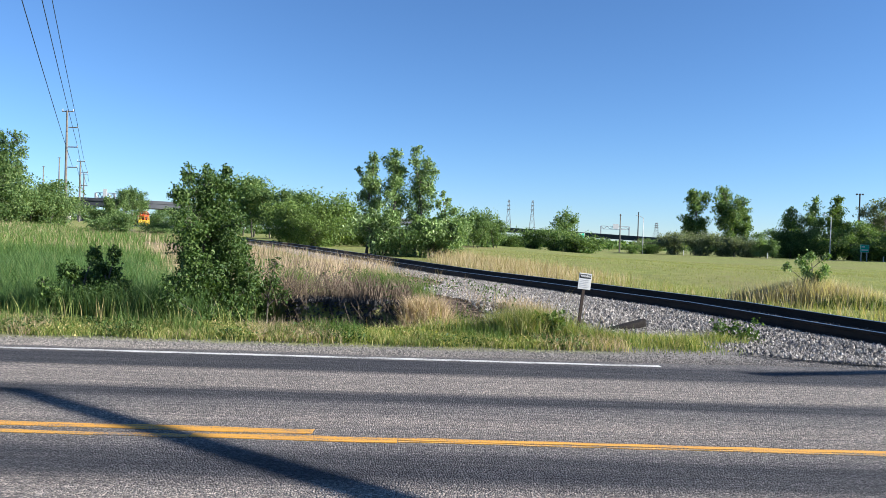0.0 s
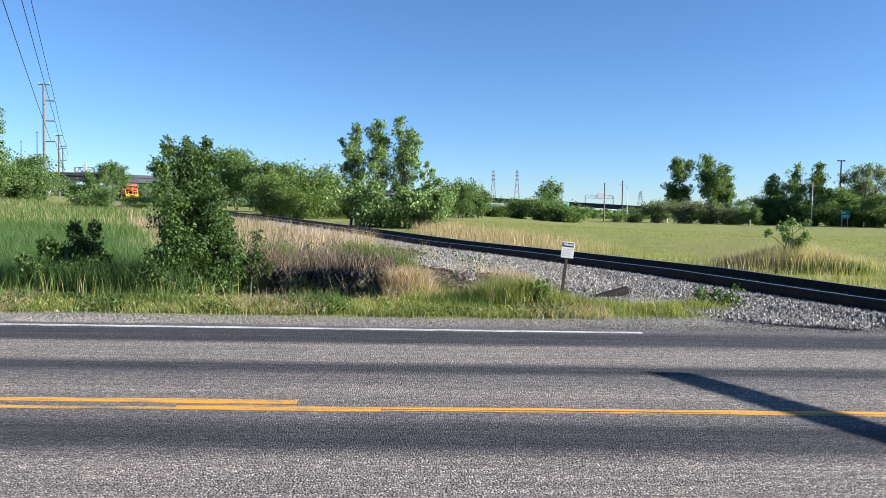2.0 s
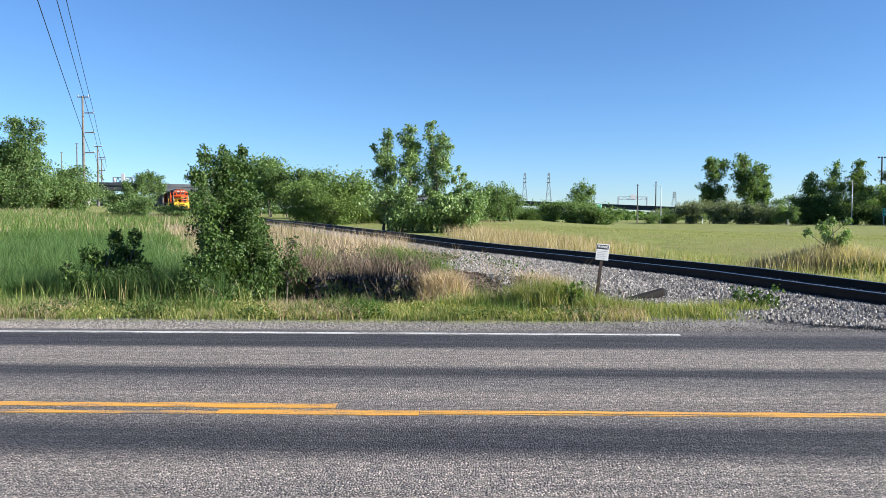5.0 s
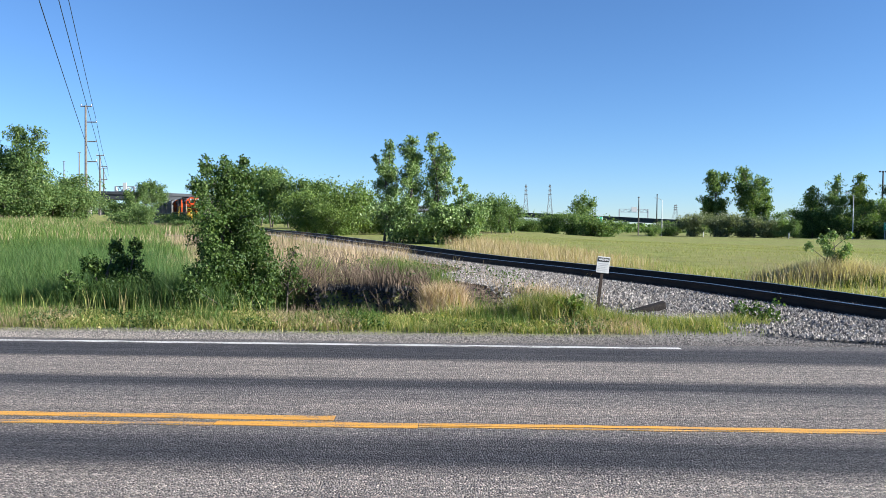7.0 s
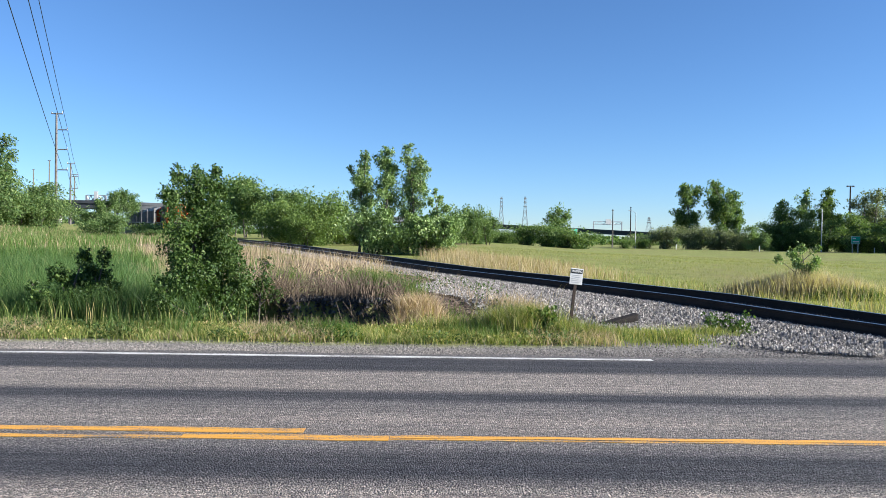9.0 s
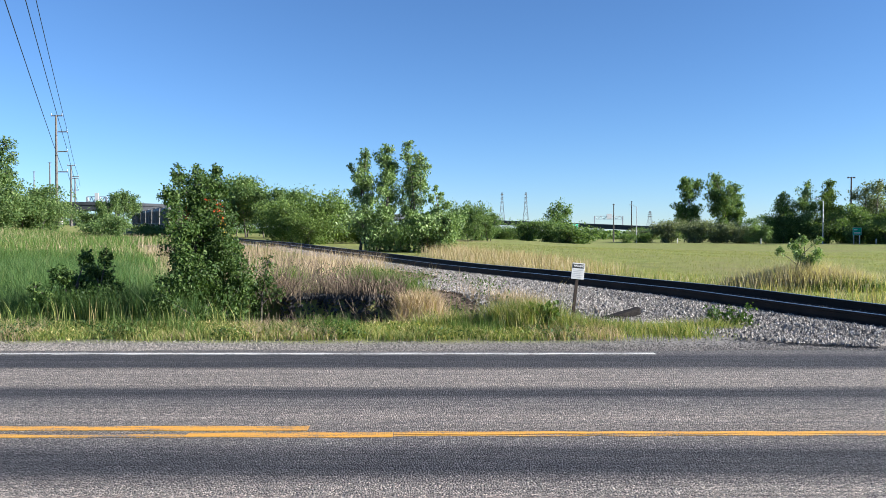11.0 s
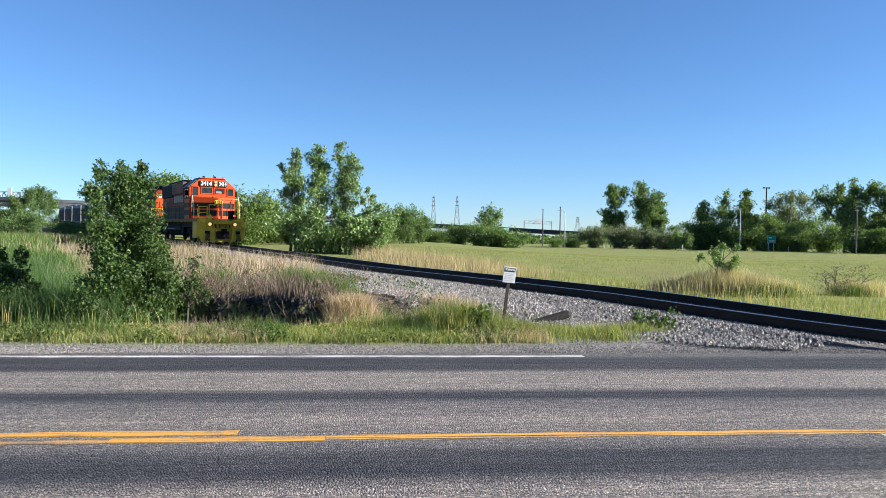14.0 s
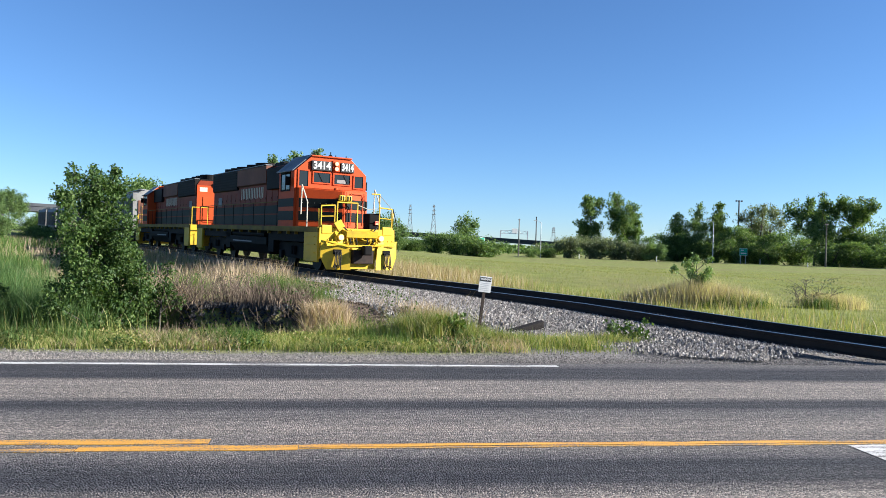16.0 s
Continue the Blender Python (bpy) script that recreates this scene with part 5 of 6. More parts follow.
def pylon(x, y, z0, top, label, k=1.0):
    root = thing("pylon", pose(x, y, z0), label, "pylon", "lattice pylons on the skyline")
    h = top - z0
    bm = shape()
    levels = [0, 0.2, 0.38, 0.54, 0.68, 0.8, 0.9, 1.0]
    half = [4.6, 3.7, 2.9, 2.1, 1.5, 1.15, 1.0, 0.7]
    c = [(-1, -1), (1, -1), (1, 1), (-1, 1)]
    for i in range(len(levels) - 1):
        for j in range(4):
            a, b = c[j], c[(j + 1) % 4]
            p, q = half[i], half[i + 1]
            rod(bm, (a[0] * p, a[1] * p, levels[i] * h), (a[0] * q, a[1] * q, levels[i + 1] * h), 0.16 * k, None, 4)
            rod(bm, (a[0] * p, a[1] * p, levels[i] * h), (b[0] * q, b[1] * q, levels[i + 1] * h), 0.1 * k, None, 4)
            rod(bm, (b[0] * p, b[1] * p, levels[i] * h), (a[0] * q, a[1] * q, levels[i + 1] * h), 0.1 * k, None, 4)
    part("lattice", bm, M_PYLON, root)
    for z, w in ((0.76, 2.9), (0.86, 2.6), (0.95, 2.0)):
        part("crossarm", prism(shape(), [(-w, 0.0), (0, -0.5), (w, 0.0), (0, 0.7)], -0.3, 0.3, "y"), M_PYLON, root).location = (0, 0, z * h)


pylon(81.8, 900, 4, 53, "grey lattice pylon on the skyline")
pylon(110.5, 900, 4, 53.3, "grey lattice pylon on the skyline")
pylon(231.9, 800, 4, 27.5, "small far lattice mast", 0.6)


def road_sign(x, y, z0, zb, zt, w, material, label, bars=2):
    root = thing("road_sign", pose(x, y, z0, 0, 0, 24), label, "road sign", "signs beyond the field")
    for a in (-w * 0.32, w * 0.32):
        part("post", box(shape(), a - 0.06, a + 0.06, -0.05, 0.05, -0.2, zt - z0 - 0.1), M_GALV, root)
    part("panel", box(shape(), -w / 2, w / 2, -0.09, -0.06, zb - z0, zt - z0, 0.01), material, root)
    h = zt - zb
    fr = shape()
    for (x0, x1, a, b) in ((-w / 2, w / 2, h - 0.07, h - 0.02), (-w / 2, w / 2, 0.02, 0.07), (-w / 2 + 0.02, -w / 2 + 0.07, 0.07, h - 0.07), (w / 2 - 0.07, w / 2 - 0.02, 0.07, h - 0.07)):
        box(fr, x0, x1, -0.098, -0.094, zb - z0 + a, zb - z0 + b)
    part("border", fr, M_SIGNWHITE, root)
    for k in range(bars):
        zz = zb - z0 + h * (0.72 - 0.42 * k)
        part("lettering_bar", box(shape(), -w * 0.34, w * (0.02 if k == 0 else 0.36), -0.1, -0.094, zz - 0.11, zz + 0.11), M_SIGNWHITE, root, "white lettering")


road_sign(79.8, 140, -0.3, 1.6, 3.05, 2.5, M_SIGNGREEN, "green guide sign with white lettering on two posts")
road_sign(26.8, 142, 0.3, 2.3, 3.7, 1.5, M_SIGNGREEN, "small green guide sign by distant bushes")


def diamond_sign():
    root = thing("warning_sign", pose(24.9, 140, 0.3), "pale yellow diamond warning sign on a post", "road sign")
    part("post", box(shape(), -0.05, 0.05, -0.04, 0.04, 0, 2.6), M_GALV, root)
    part("panel", box(shape(), -0.45, 0.45, -0.07, -0.05, -0.45, 0.45, 0.005, Matrix.Translation((0, 0, 2.45)) @ Matrix.Rotation(radians(45), 4, "Y")), M_SIGNYELLOW, root)


diamond_sign()


def marker_post(x, y, z, label="short white marker post at the edge of the field"):
    root = thing("marker_post", pose(x, y, z), label, "marker post", "marker posts")
    part("post", rod(shape(), (0, 0, -0.2), (0, 0, 1.2), 0.1, 0.09, 8), M_SIGNWHITE, root)
    part("cap", ball(shape(), (0, 0, 1.2), 0.1, (1, 1, 0.5), 1), M_SIGNWHITE, root)


marker_post(79.1, 118, -0.6)
marker_post(82.9, 139, -0.3)
marker_post(66.0, 150, -0.3)
marker_post(54.0, 165, -0.3)

# ---- by the road ----
def warning_notice():
    root = thing("notice_sign", Matrix.Translation(at_ground(2.22, 12.0)) @ pose(0, 0, 0, 2, 5.5, 6), "small white notice on a leaning dark steel post", "sign")
    part("post", box(shape(), -0.025, 0.025, -0.012, 0.012, -0.2, 1.05, 0.004), M_DARKSTEEL, root)
    part("panel", box(shape(), -0.105, 0.105, -0.022, -0.016, 0.82, 1.08, 0.004), M_SIGNWHITE, root)
    head = part("header", box(shape(), -0.092, 0.092, -0.0265, -0.0225, 1.0, 1.065), M_BLACK, root, "black header strip")
    lettering("WARNING", 0.05, M_SIGNWHITE, head, Matrix.Translation((0, -0.027, 1.033)) @ pose(0, 0, 0, 90, 0, 0), 0.168)
    for k in range(5):
        part("text_line", box(shape(), -0.08, 0.08 - 0.02 * (k % 3), -0.0255, -0.0225, 0.965 - 0.028 * k, 0.971 - 0.028 * k), M_GALV, root, "line of small grey print")


def lettering(body, size, material, parent, at, fit=None, depth=0.002):
    cu = bpy.data.curves.new("lettering", "FONT")
    cu.offset = size * 0.03
    cu.body, cu.size, cu.extrude, cu.align_x, cu.align_y = body, size, depth, "CENTER", "CENTER"
    tmp = bpy.data.objects.new("lettering_source", cu)
    scene.collection.objects.link(tmp)
    me = bpy.data.meshes.new_from_object(tmp.evaluated_get(bpy.context.evaluated_depsgraph_get()))
    bpy.data.objects.remove(tmp)
    if fit:
        xs = [v.co.x for v in me.vertices]
        k = fit / (max(xs) - min(xs))
        me.transform(Matrix.Diagonal((k, 1, 1, 1)))
    me.materials.clear()
    me.materials.append(material)
    ob = new("lettering", me)
    ob.parent = parent
    ob.matrix_basis = at
    return ob


warning_notice()


def old_tie():
    root = thing("discarded_tie", Matrix.Translation(at_ground(3.42, 13.4, 0.08)) @ pose(0, 0, 0, 4, -14, 10), "rotten dark wooden tie lying in the ballast", "timber")
    bm = box(shape(), -0.4, 0.34, -0.06, 0.06, -0.05, 0.07, 0.025)
    for v in bm.verts:
        v.co += Vector((0.03 * noise.noise(v.co * 5), 0.03 * noise.noise(v.co * 7), 0.03 * noise.noise(v.co * 6)))
    part("timber", bm, M_CHAR, root)


old_tie()


def plank(x, y, l, turn):
    root = thing("pale_plank", Matrix.Translation(at_ground(x, y, 0.05)) @ pose(0, 0, 0, 0, -3, turn), "pale broken plank lying on the stones", "timber")
    part("board", box(shape(), -l / 2, l / 2, -0.04, 0.04, -0.015, 0.015, 0.004), M_POLEWOOD, root)


plank(4.1, 12.9, 0.7, 12)
plank(7.3, 13.0, 0.9, -32)


def crossing_gate(at, label):
    """A road barrier: mast, mechanism and a striped arm that turns on its pivot."""
    root = thing("crossing_gate", at, label, "crossing gate", "crossing gates")
    part("base", box(shape(), -0.35, 0.35, -0.35, 0.35, -0.2, 0.15, 0.03), M_CONCRETE, root)
    part("mast", rod(shape(), (0.0, -0.2, 0.1), (0.0, -0.2, 2.2), 0.06, 0.06, 10), M_GALV, root)
    part("mechanism", box(shape(), -0.2, 0.2, -0.35, 0.1, 0.85, 1.5, 0.03), M_GALV, root)
    arm = new("arm")
    arm.parent = root
    arm.location = (0.26, 0, 1.2)
    part("arm_board", prism(shape(), [(-0.4, -0.15), (6.3, -0.1), (6.3, 0.1), (-0.4, 0.15)], -0.02, 0.02, "x"), M_SIGNWHITE, arm, "white arm board")
    for k in range(7):
        y = 0.4 + 0.84 * k
        part("red_band", prism(shape(), [(y, -0.146 + 0.007 * k), (y + 0.4, -0.146 + 0.007 * k), (y + 0.4, 0.146 - 0.007 * k), (y, 0.146 - 0.007 * k)], -0.024, 0.024, "x"), M_REDBAND, arm, "red reflective band")
    part("counterweight", box(shape(), -0.12, 0.12, -1.1, -0.3, -0.2, 0.2, 0.03), M_DARKSTEEL, arm)
    return root, arm


M_REDBAND = surface("red reflective sheet", (0.312, 0.0156, 0.0156), (0.429, 0.0312, 0.0234), 4.0, 40.0, 0.5)
gate_near, arm_near = crossing_gate(pose(7.8, -0.45, -0.05), "railway crossing gate lowering its striped arm beside the road")
gate_far, arm_far = crossing_gate(pose(16.2, 10.7, -0.05, 0, 0, 180), "railway crossing gate on the far side of the road")

# ---- train ----
M_ORANGE = surface("orange locomotive enamel", (0.39, 0.0484, 0.00858), (0.468, 0.0663, 0.0125), 0.8, 25.0, 0.55, relief=0.05, grime=(0.218, 0.0351, 0.0109), spec=0.15)
M_YELLOW = surface("yellow locomotive enamel", (0.515, 0.328, 0.0156), (0.577, 0.39, 0.0234), 1.2, 25.0, 0.5, relief=0.06, grime=(0.281, 0.187, 0.0312))
M_STRIPE = surface("black-green stripe enamel", (0.00328, 0.00601, 0.00601), (0.00655, 0.0098, 0.00931), 1.0, 25.0, 0.55, relief=0.03, spec=0.12)
M_ROOFGREY = surface("sooty grey roof enamel", (0.125, 0.133, 0.14), (0.234, 0.242, 0.257), 0.7, 14.0, 0.55, relief=0.1, grime=(0.0468, 0.0468, 0.0468))
M_SOOT = surface("sooty black hood enamel", (0.00468, 0.00468, 0.00468), (0.014, 0.0117, 0.0109), 0.9, 18.0, 0.7, relief=0.1, spec=0.12)
M_UNDER = surface("greasy black running gear", (0.0025, 0.0025, 0.00281), (0.00872, 0.00749, 0.00686), 1.5, 22.0, 0.7, relief=0.2, spec=0.1)
M_WHEEL = surface("worn wheel steel", (0.0078, 0.00688, 0.00624), (0.0187, 0.0156, 0.014), 2.0, 30.0, 0.6, 0.2, 0.1)
M_CARGREY = surface("weathered pale grey wagon paint", (0.15, 0.146, 0.139), (0.255, 0.247, 0.232), 0.4, 10.0, 0.65, relief=0.1, grime=(0.0975, 0.0788, 0.0638))
M_CARBROWN = surface("rust-brown wagon paint", (0.101, 0.039, 0.0234), (0.187, 0.078, 0.0468), 0.5, 12.0, 0.75, relief=0.1)
M_CREAM = surface("cream lettering enamel", (0.468, 0.429, 0.328), (0.546, 0.499, 0.39), 2.0, 30.0, 0.5, relief=0.0)
# yellow for sills and side rails, with their shade put into the colour
M_YELLOW_SHADED = surface("yellow enamel darkened for shade", (0.122, 0.0888, 0.0164), (0.197, 0.136, 0.0187), 1.5, 20.0, 0.65, relief=0.1, grime=(0.0562, 0.0421, 0.0187), spec=0.15)
M_POCKET = surface("rust-black coupler steel", (0.00936, 0.00624, 0.00468), (0.039, 0.0218, 0.0156), 5.0, 40.0, 0.8, relief=0.3)
# hood orange with the shade of the sides mixed into the paint
M_ORANGE_SHADED = surface("orange hood enamel darkened for shade", (0.125, 0.02, 0.00749), (0.212, 0.0312, 0.00872), 0.7, 20.0, 0.6, relief=0.06, grime=(0.0624, 0.0187, 0.01), spec=0.15)
M_HOSE = surface("black rubber hose", (0.0078, 0.0078, 0.0078), (0.0195, 0.0195, 0.0195), 3.0, 40.0, 0.7)


def glass_dark():
    m, nt, b = shader("dark cab glass", 0.06)
    b.inputs["Base Color"].default_value = (0.015, 0.02, 0.022, 1)
    b.inputs["Specular IOR Level"].default_value = 0.4
    return m


def glow(name, colour, strength):
    m, nt, b = shader(name, 0.3)
    b.inputs["Base Color"].default_value = (0.5, 0.36, 0.2, 1)
    b.inputs["Emission Color"].default_value = (*colour, 1)
    b.inputs["Emission Strength"].default_value = strength
    return m


M_GLASS, M_LAMP, M_REDLAMP = glass_dark(), glow("lit headlamp", (1.0, 0.5, 0.18), 0.45), glow("red marker lamp", (0.9, 0.05, 0.03), 0.6)


def bogie(root, xc, axles, wheel_r, z_frame, gap, name="truck"):
    """A truck with side frames, journals, springs and axles; the wheelsets are parts of it."""
    tr = new(name)
    tr.parent = root
    tr.location = (xc, 0, 0)
    half = (axles - 1) * gap / 2
    for s in (-1, 1):
        bm = shape()
        y0, y1 = sorted((s * 1.06, s * 1.2))
        prism(bm, [(-half - 0.5, z_frame), (-half - 0.35, z_frame - 0.42), (-half * 0.5, z_frame - 0.5), (half * 0.5, z_frame - 0.5), (half + 0.35, z_frame - 0.42), (half + 0.5, z_frame), (half + 0.3, z_frame + 0.12), (-half - 0.3, z_frame + 0.12)], y0, y1, "y")
        for k in range(axles):
            xa = -half + gap * k
            a, b = sorted((s * 1.2, s * 1.32))
            box(bm, xa - 0.16, xa + 0.16, a, b, wheel_r - 0.16, wheel_r + 0.16, 0.03)
            if k < axles - 1:
                for q in (-0.12, 0.12):
                    rod(bm, (xa + gap / 2 + q, s * 1.24, z_frame - 0.36), (xa + gap / 2 + q, s * 1.24, z_frame - 0.02), 0.08, None, 8)
        part("side_frame", bm, M_UNDER, tr)
    for k in range(axles):
        xa = -half + gap * k
        bm = shape()
        for s in (-1, 1):
            rod(bm, (0, s * 0.7, 0), (0, s * 0.82, 0), wheel_r, None, 24)
            rod(bm, (0, s * 0.66, 0), (0, s * 0.7, 0), wheel_r + 0.03, None, 24)
            rod(bm, (0, s * 0.82, 0), (0, s * 0.86, 0), wheel_r * 0.32, None, 12)
        rod(bm, (0, -0.7, 0), (0, 0.7, 0), 0.09, None, 10)
        w = part("wheelset", bm, M_WHEEL, tr, "worn steel wheelset")
        w.location = (xa, 0, wheel_r)
    return tr


def coupler(root, x, s):
    bm = box(shape(), min(x, x + s * 0.55), max(x, x + s * 0.55), -0.1, 0.1, 0.72, 0.98, 0.03)
    box(bm, min(x + s * 0.5, x + s * 0.78), max(x + s * 0.5, x + s * 0.78), -0.17, 0.15, 0.68, 1.02, 0.05)
    part("coupler", bm, M_UNDER, root, "dark steel coupler")


def pipe(root, pts, r, material, name="handrail", seg=6, label=""):
    bm = shape()
    for a, b in zip(pts[:-1], pts[1:]):
        rod(bm, a, b, r, None, seg)
    for p in pts[1:-1]:
        ball(bm, p, r, sub=1)
    return part(name, bm, material, root, label)


DECK = 1.82


def locomotive(at):
    """Four-axle road-switcher, front at +x, 19.6 m over the couplers."""
    root = thing("locomotive", at, "orange and black diesel locomotive with yellow snow plough", "locomotive", "locomotives of the train")
    F, B = 9.75, -9.85
    # frame and deck
    part("deck", box(shape(), B, F, -1.5, 1.5, DECK - 0.12, DECK, 0.02), M_UNDER, root)
    for s in (-1, 1):
        a, b = sorted((s * 1.5, s * 1.56))
        part("sill", box(shape(), B, F, a, b, DECK - 0.2, DECK + 0.02, 0.01), M_YELLOW_SHADED, root, "yellow side sill in a shaded tone")
    part("underframe", box(shape(), B + 0.4, F - 0.4, -1.2, 1.2, DECK - 0.55, DECK - 0.12), M_UNDER, root)
    tank = shape()
    prism(tank, [(-1.45, 0.95), (-1.2, 0.5), (1.2, 0.5), (1.45, 0.95), (1.45, 1.3), (-1.45, 1.3)], -3.3, 2.6, "x")
    part("fuel_tank", tank, M_UNDER, root, "black fuel tank")
    for s in (-1, 1):
        part("air_tank", rod(shape(), (-3.2, s * 1.25, 1.42), (2.0, s * 1.25, 1.42), 0.14, None, 12), M_UNDER, root)
        part("tank_stripe", box(shape(), -2.8, 0.4, *sorted((s * 1.452, s * 1.458)), 1.02, 1.08), M_ROOFGREY, root, "pale line on the tank")
    for xc in (4.9, -6.4):
        bogie(root, xc, 2, 0.51, 0.9, 2.74)
    # long hood, its sides in orange darkened for shade, its end in the plain orange
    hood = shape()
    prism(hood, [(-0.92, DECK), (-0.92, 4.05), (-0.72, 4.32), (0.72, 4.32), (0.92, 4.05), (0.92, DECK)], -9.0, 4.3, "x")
    part("long_hood", hood, M_ORANGE_SHADED, root, "orange long hood in a shaded tone")
    part("hood_end", box(shape(), -9.012, -9.0, -0.9, 0.9, DECK, 4.04), M_ORANGE, root, "bright orange hood end")
    for s in (-1, 1):
        y0, y1 = sorted((s * 0.922, s * 0.935))
        for k in range(15):
            x = -8.7 + 0.86 * k
            d = part("hood_door", box(shape(), x, x + 0.8, *sorted((s * 0.922, s * 0.932)), 2.78, 3.42, 0.004), M_ORANGE_SHADED, root)
            part("latch", box(shape(), x + 0.7, x + 0.74, *sorted((s * 0.934, s * 0.945)), 3.05, 3.15), M_UNDER, d)
        part("stripe", box(shape(), -9.0, 4.3, y0, y1, 2.4, 2.76), M_STRIPE, root, "dark green-black stripe")
        part("stripe", box(shape(), -9.0, 4.3, y0, y1, 1.9, 2.34), M_STRIPE, root, "dark green-black stripe")
        # radiators, dynamic brake and intakes
        rad = shape()
        prism(rad, [(s * 0.8, 3.5), (s * 1.02, 3.6), (s * 1.02, 4.38), (s * 0.7, 4.42)], -8.95, -4.0, "x")
        part("radiator", rad, M_SOOT, root, "sooty black radiator")
        part("radiator_edge", box(shape(), -8.95, 0.8, *sorted((s * 0.74, s * 1.05)), 4.385, 4.43, 0.008), M_ROOFGREY, root)
        db = shape()
        prism(db, [(s * 0.85, 3.62), (s * 1.04, 3.7), (s * 1.04, 4.36), (s * 0.7, 4.38)], -3.9, 0.9, "x")
        part("brake_housing", db, M_CARBROWN, root, "dull brown brake grid housing")
        part("air_intake", box(shape(), 1.2, 4.2, *sorted((s * 0.9, s * 1.1)), 3.45, 4.2, 0.03), M_SOOT, root, "black air intake")
        for k in range(14):
            part("letter_bar", box(shape(), -3.4 + 0.27 * k, -3.3 + 0.27 * k, *sorted((s * 0.936, s * 0.942)), 3.1 + 0.03 * (k % 3), 3.58), M_CREAM, root, "faded cream lettering")
        part("louvre", box(shape(), -7.9, -7.2, *sorted((s * 0.934, s * 0.95)), 2.85, 3.3, 0.01), M_ROOFGREY, root, "grey louvre panel")
    part("hood_top", box(shape(), -9.0, 4.3, -0.7, 0.7, 4.322, 4.4, 0.02), M_SOOT, root)
    for x in (-8.2, -7.0, -5.8, -3.9, -2.4):
        bm = rod(shape(), (x, 0, 4.38), (x, 0, 4.72), 0.56, 0.56, 24)
        rod(bm, (x, 0, 4.72), (x, 0, 4.75), 0.5, 0.3, 24)
        part("roof_fan", bm, M_SOOT, root, "round roof fan")
    part("exhaust_stack", box(shape(), -0.4, 0.9, -0.25, 0.25, 4.38, 4.62, 0.03), M_SOOT, root)
    part("hood_end_light", rod(shape(), (-9.0, -0.12, 4.1), (-9.08, -0.12, 4.1), 0.1, None, 12), M_GLASS, root)
    # cab
    cab = shape()
    prism(cab, [(-1.52, DECK), (-1.52, 4.02), (-0.8, 4.66), (0.8, 4.66), (1.52, 4.02), (1.52, DECK)], 4.32, 6.75, "x")
    part("cab", cab, M_ORANGE, root, "orange cab")
    for s in (-1, 1):
        a = Matrix.Translation((5.4, s * 1.17, 4.365)) @ Matrix.Rotation(-s * math.atan2(0.64, 0.72), 4, "X")
        part("cab_roof", box(shape(), -1.35, 1.2, -0.52, 0.52, -0.02, 0.03, 0.01, a), M_ROOFGREY, root, "grey sloped cab roof")
        y0, y1 = sorted((s * 1.515, s * 1.53))
        w = part("side_window", box(shape(), 4.75, 6.1, y0, y1, 3.3, 3.92, 0.01), M_GLASS, root, "dark cab side window")
        fr = shape()
        for (p, q, u, v) in ((4.68, 6.17, 3.92, 3.98), (4.68, 6.17, 3.24, 3.3), (4.68, 4.75, 3.3, 3.92), (6.1, 6.17, 3.3, 3.92), (5.4, 5.45, 3.3, 3.92)):
            box(fr, p, q, *sorted((s * 1.52, s * 1.545)), u, v)
        part("window_frame", fr, M_UNDER, w)
        part("cab_stripe", box(shape(), 4.32, 6.75, *sorted((s * 1.522, s * 1.533)), 2.62, 2.95), M_STRIPE, root, "dark stripe")
        part("cab_stripe", box(shape(), 4.32, 6.75, *sorted((s * 1.522, s * 1.533)), 2.08, 2.45), M_STRIPE, root, "dark stripe")
        part("mirror", box(shape(), 6.2, 6.26, *sorted((s * 1.55, s * 1.75)), 3.45, 3.8, 0.01), M_UNDER, root)
    part("cab_top", box(shape(), 4.2, 6.8, -0.82, 0.82, 4.662, 4.7, 0.015), M_ORANGE, root)
    for s in (-1, 1):
        part("step_panel", box(shape(), 8.75, 9.75, *sorted((s * 1.45, s * 1.55)), 0.42, DECK, 0.02), M_YELLOW, root, "yellow step well")
        for k in range(4):
            part("step", box(shape(), 8.85, 9.6, *sorted((s * 1.5, s * 1.6)), 0.45 + 0.33 * k, 0.48 + 0.33 * k), M_YELLOW, root)
        # walkway rails
        rows = [(x, s * 1.47, 2.85) for x in np.arange(-9.6, 4.2, 1.7)]
        pipe(root, rows, 0.018, M_YELLOW_SHADED)
        for x, y, z in rows:
            pipe(root, [(x, y, DECK), (x, y, z)], 0.015, M_STRIPE, "stanchion")
        pipe(root, [(-9.8, s * 1.4, 1.0), (-9.8, s * 1.4, 2.85), (-9.8, s * 0.5, 2.85), (-9.8, s * 0.5, DECK)], 0.028, M_YELLOW)
        part("rear_step_panel", box(shape(), -9.8, -8.9, *sorted((s * 1.45, s * 1.55)), 0.42, DECK, 0.02), M_YELLOW, root, "yellow step well")
        part("jacking_pad", box(shape(), 8.9, 9.5, *sorted((s * 1.4, s * 1.5)), 0.7, 0.95, 0.02), M_UNDER, root)
        part("sunshade", box(shape(), 4.7, 6.15, *sorted((s * 1.54, s * 1.72)), 3.98, 4.01), M_ROOFGREY, root)
        # boxes, pipes and skirts added in black for the shaded gap between the trucks and the tank
        part("equipment_box", box(shape(), 2.75, 3.5, *sorted((s * 1.05, s * 1.42)), 0.62, 1.5, 0.03), M_UNDER, root)
        part("equipment_box", box(shape(), -4.2, -3.45, *sorted((s * 1.05, s * 1.42)), 0.62, 1.5, 0.03), M_UNDER, root)
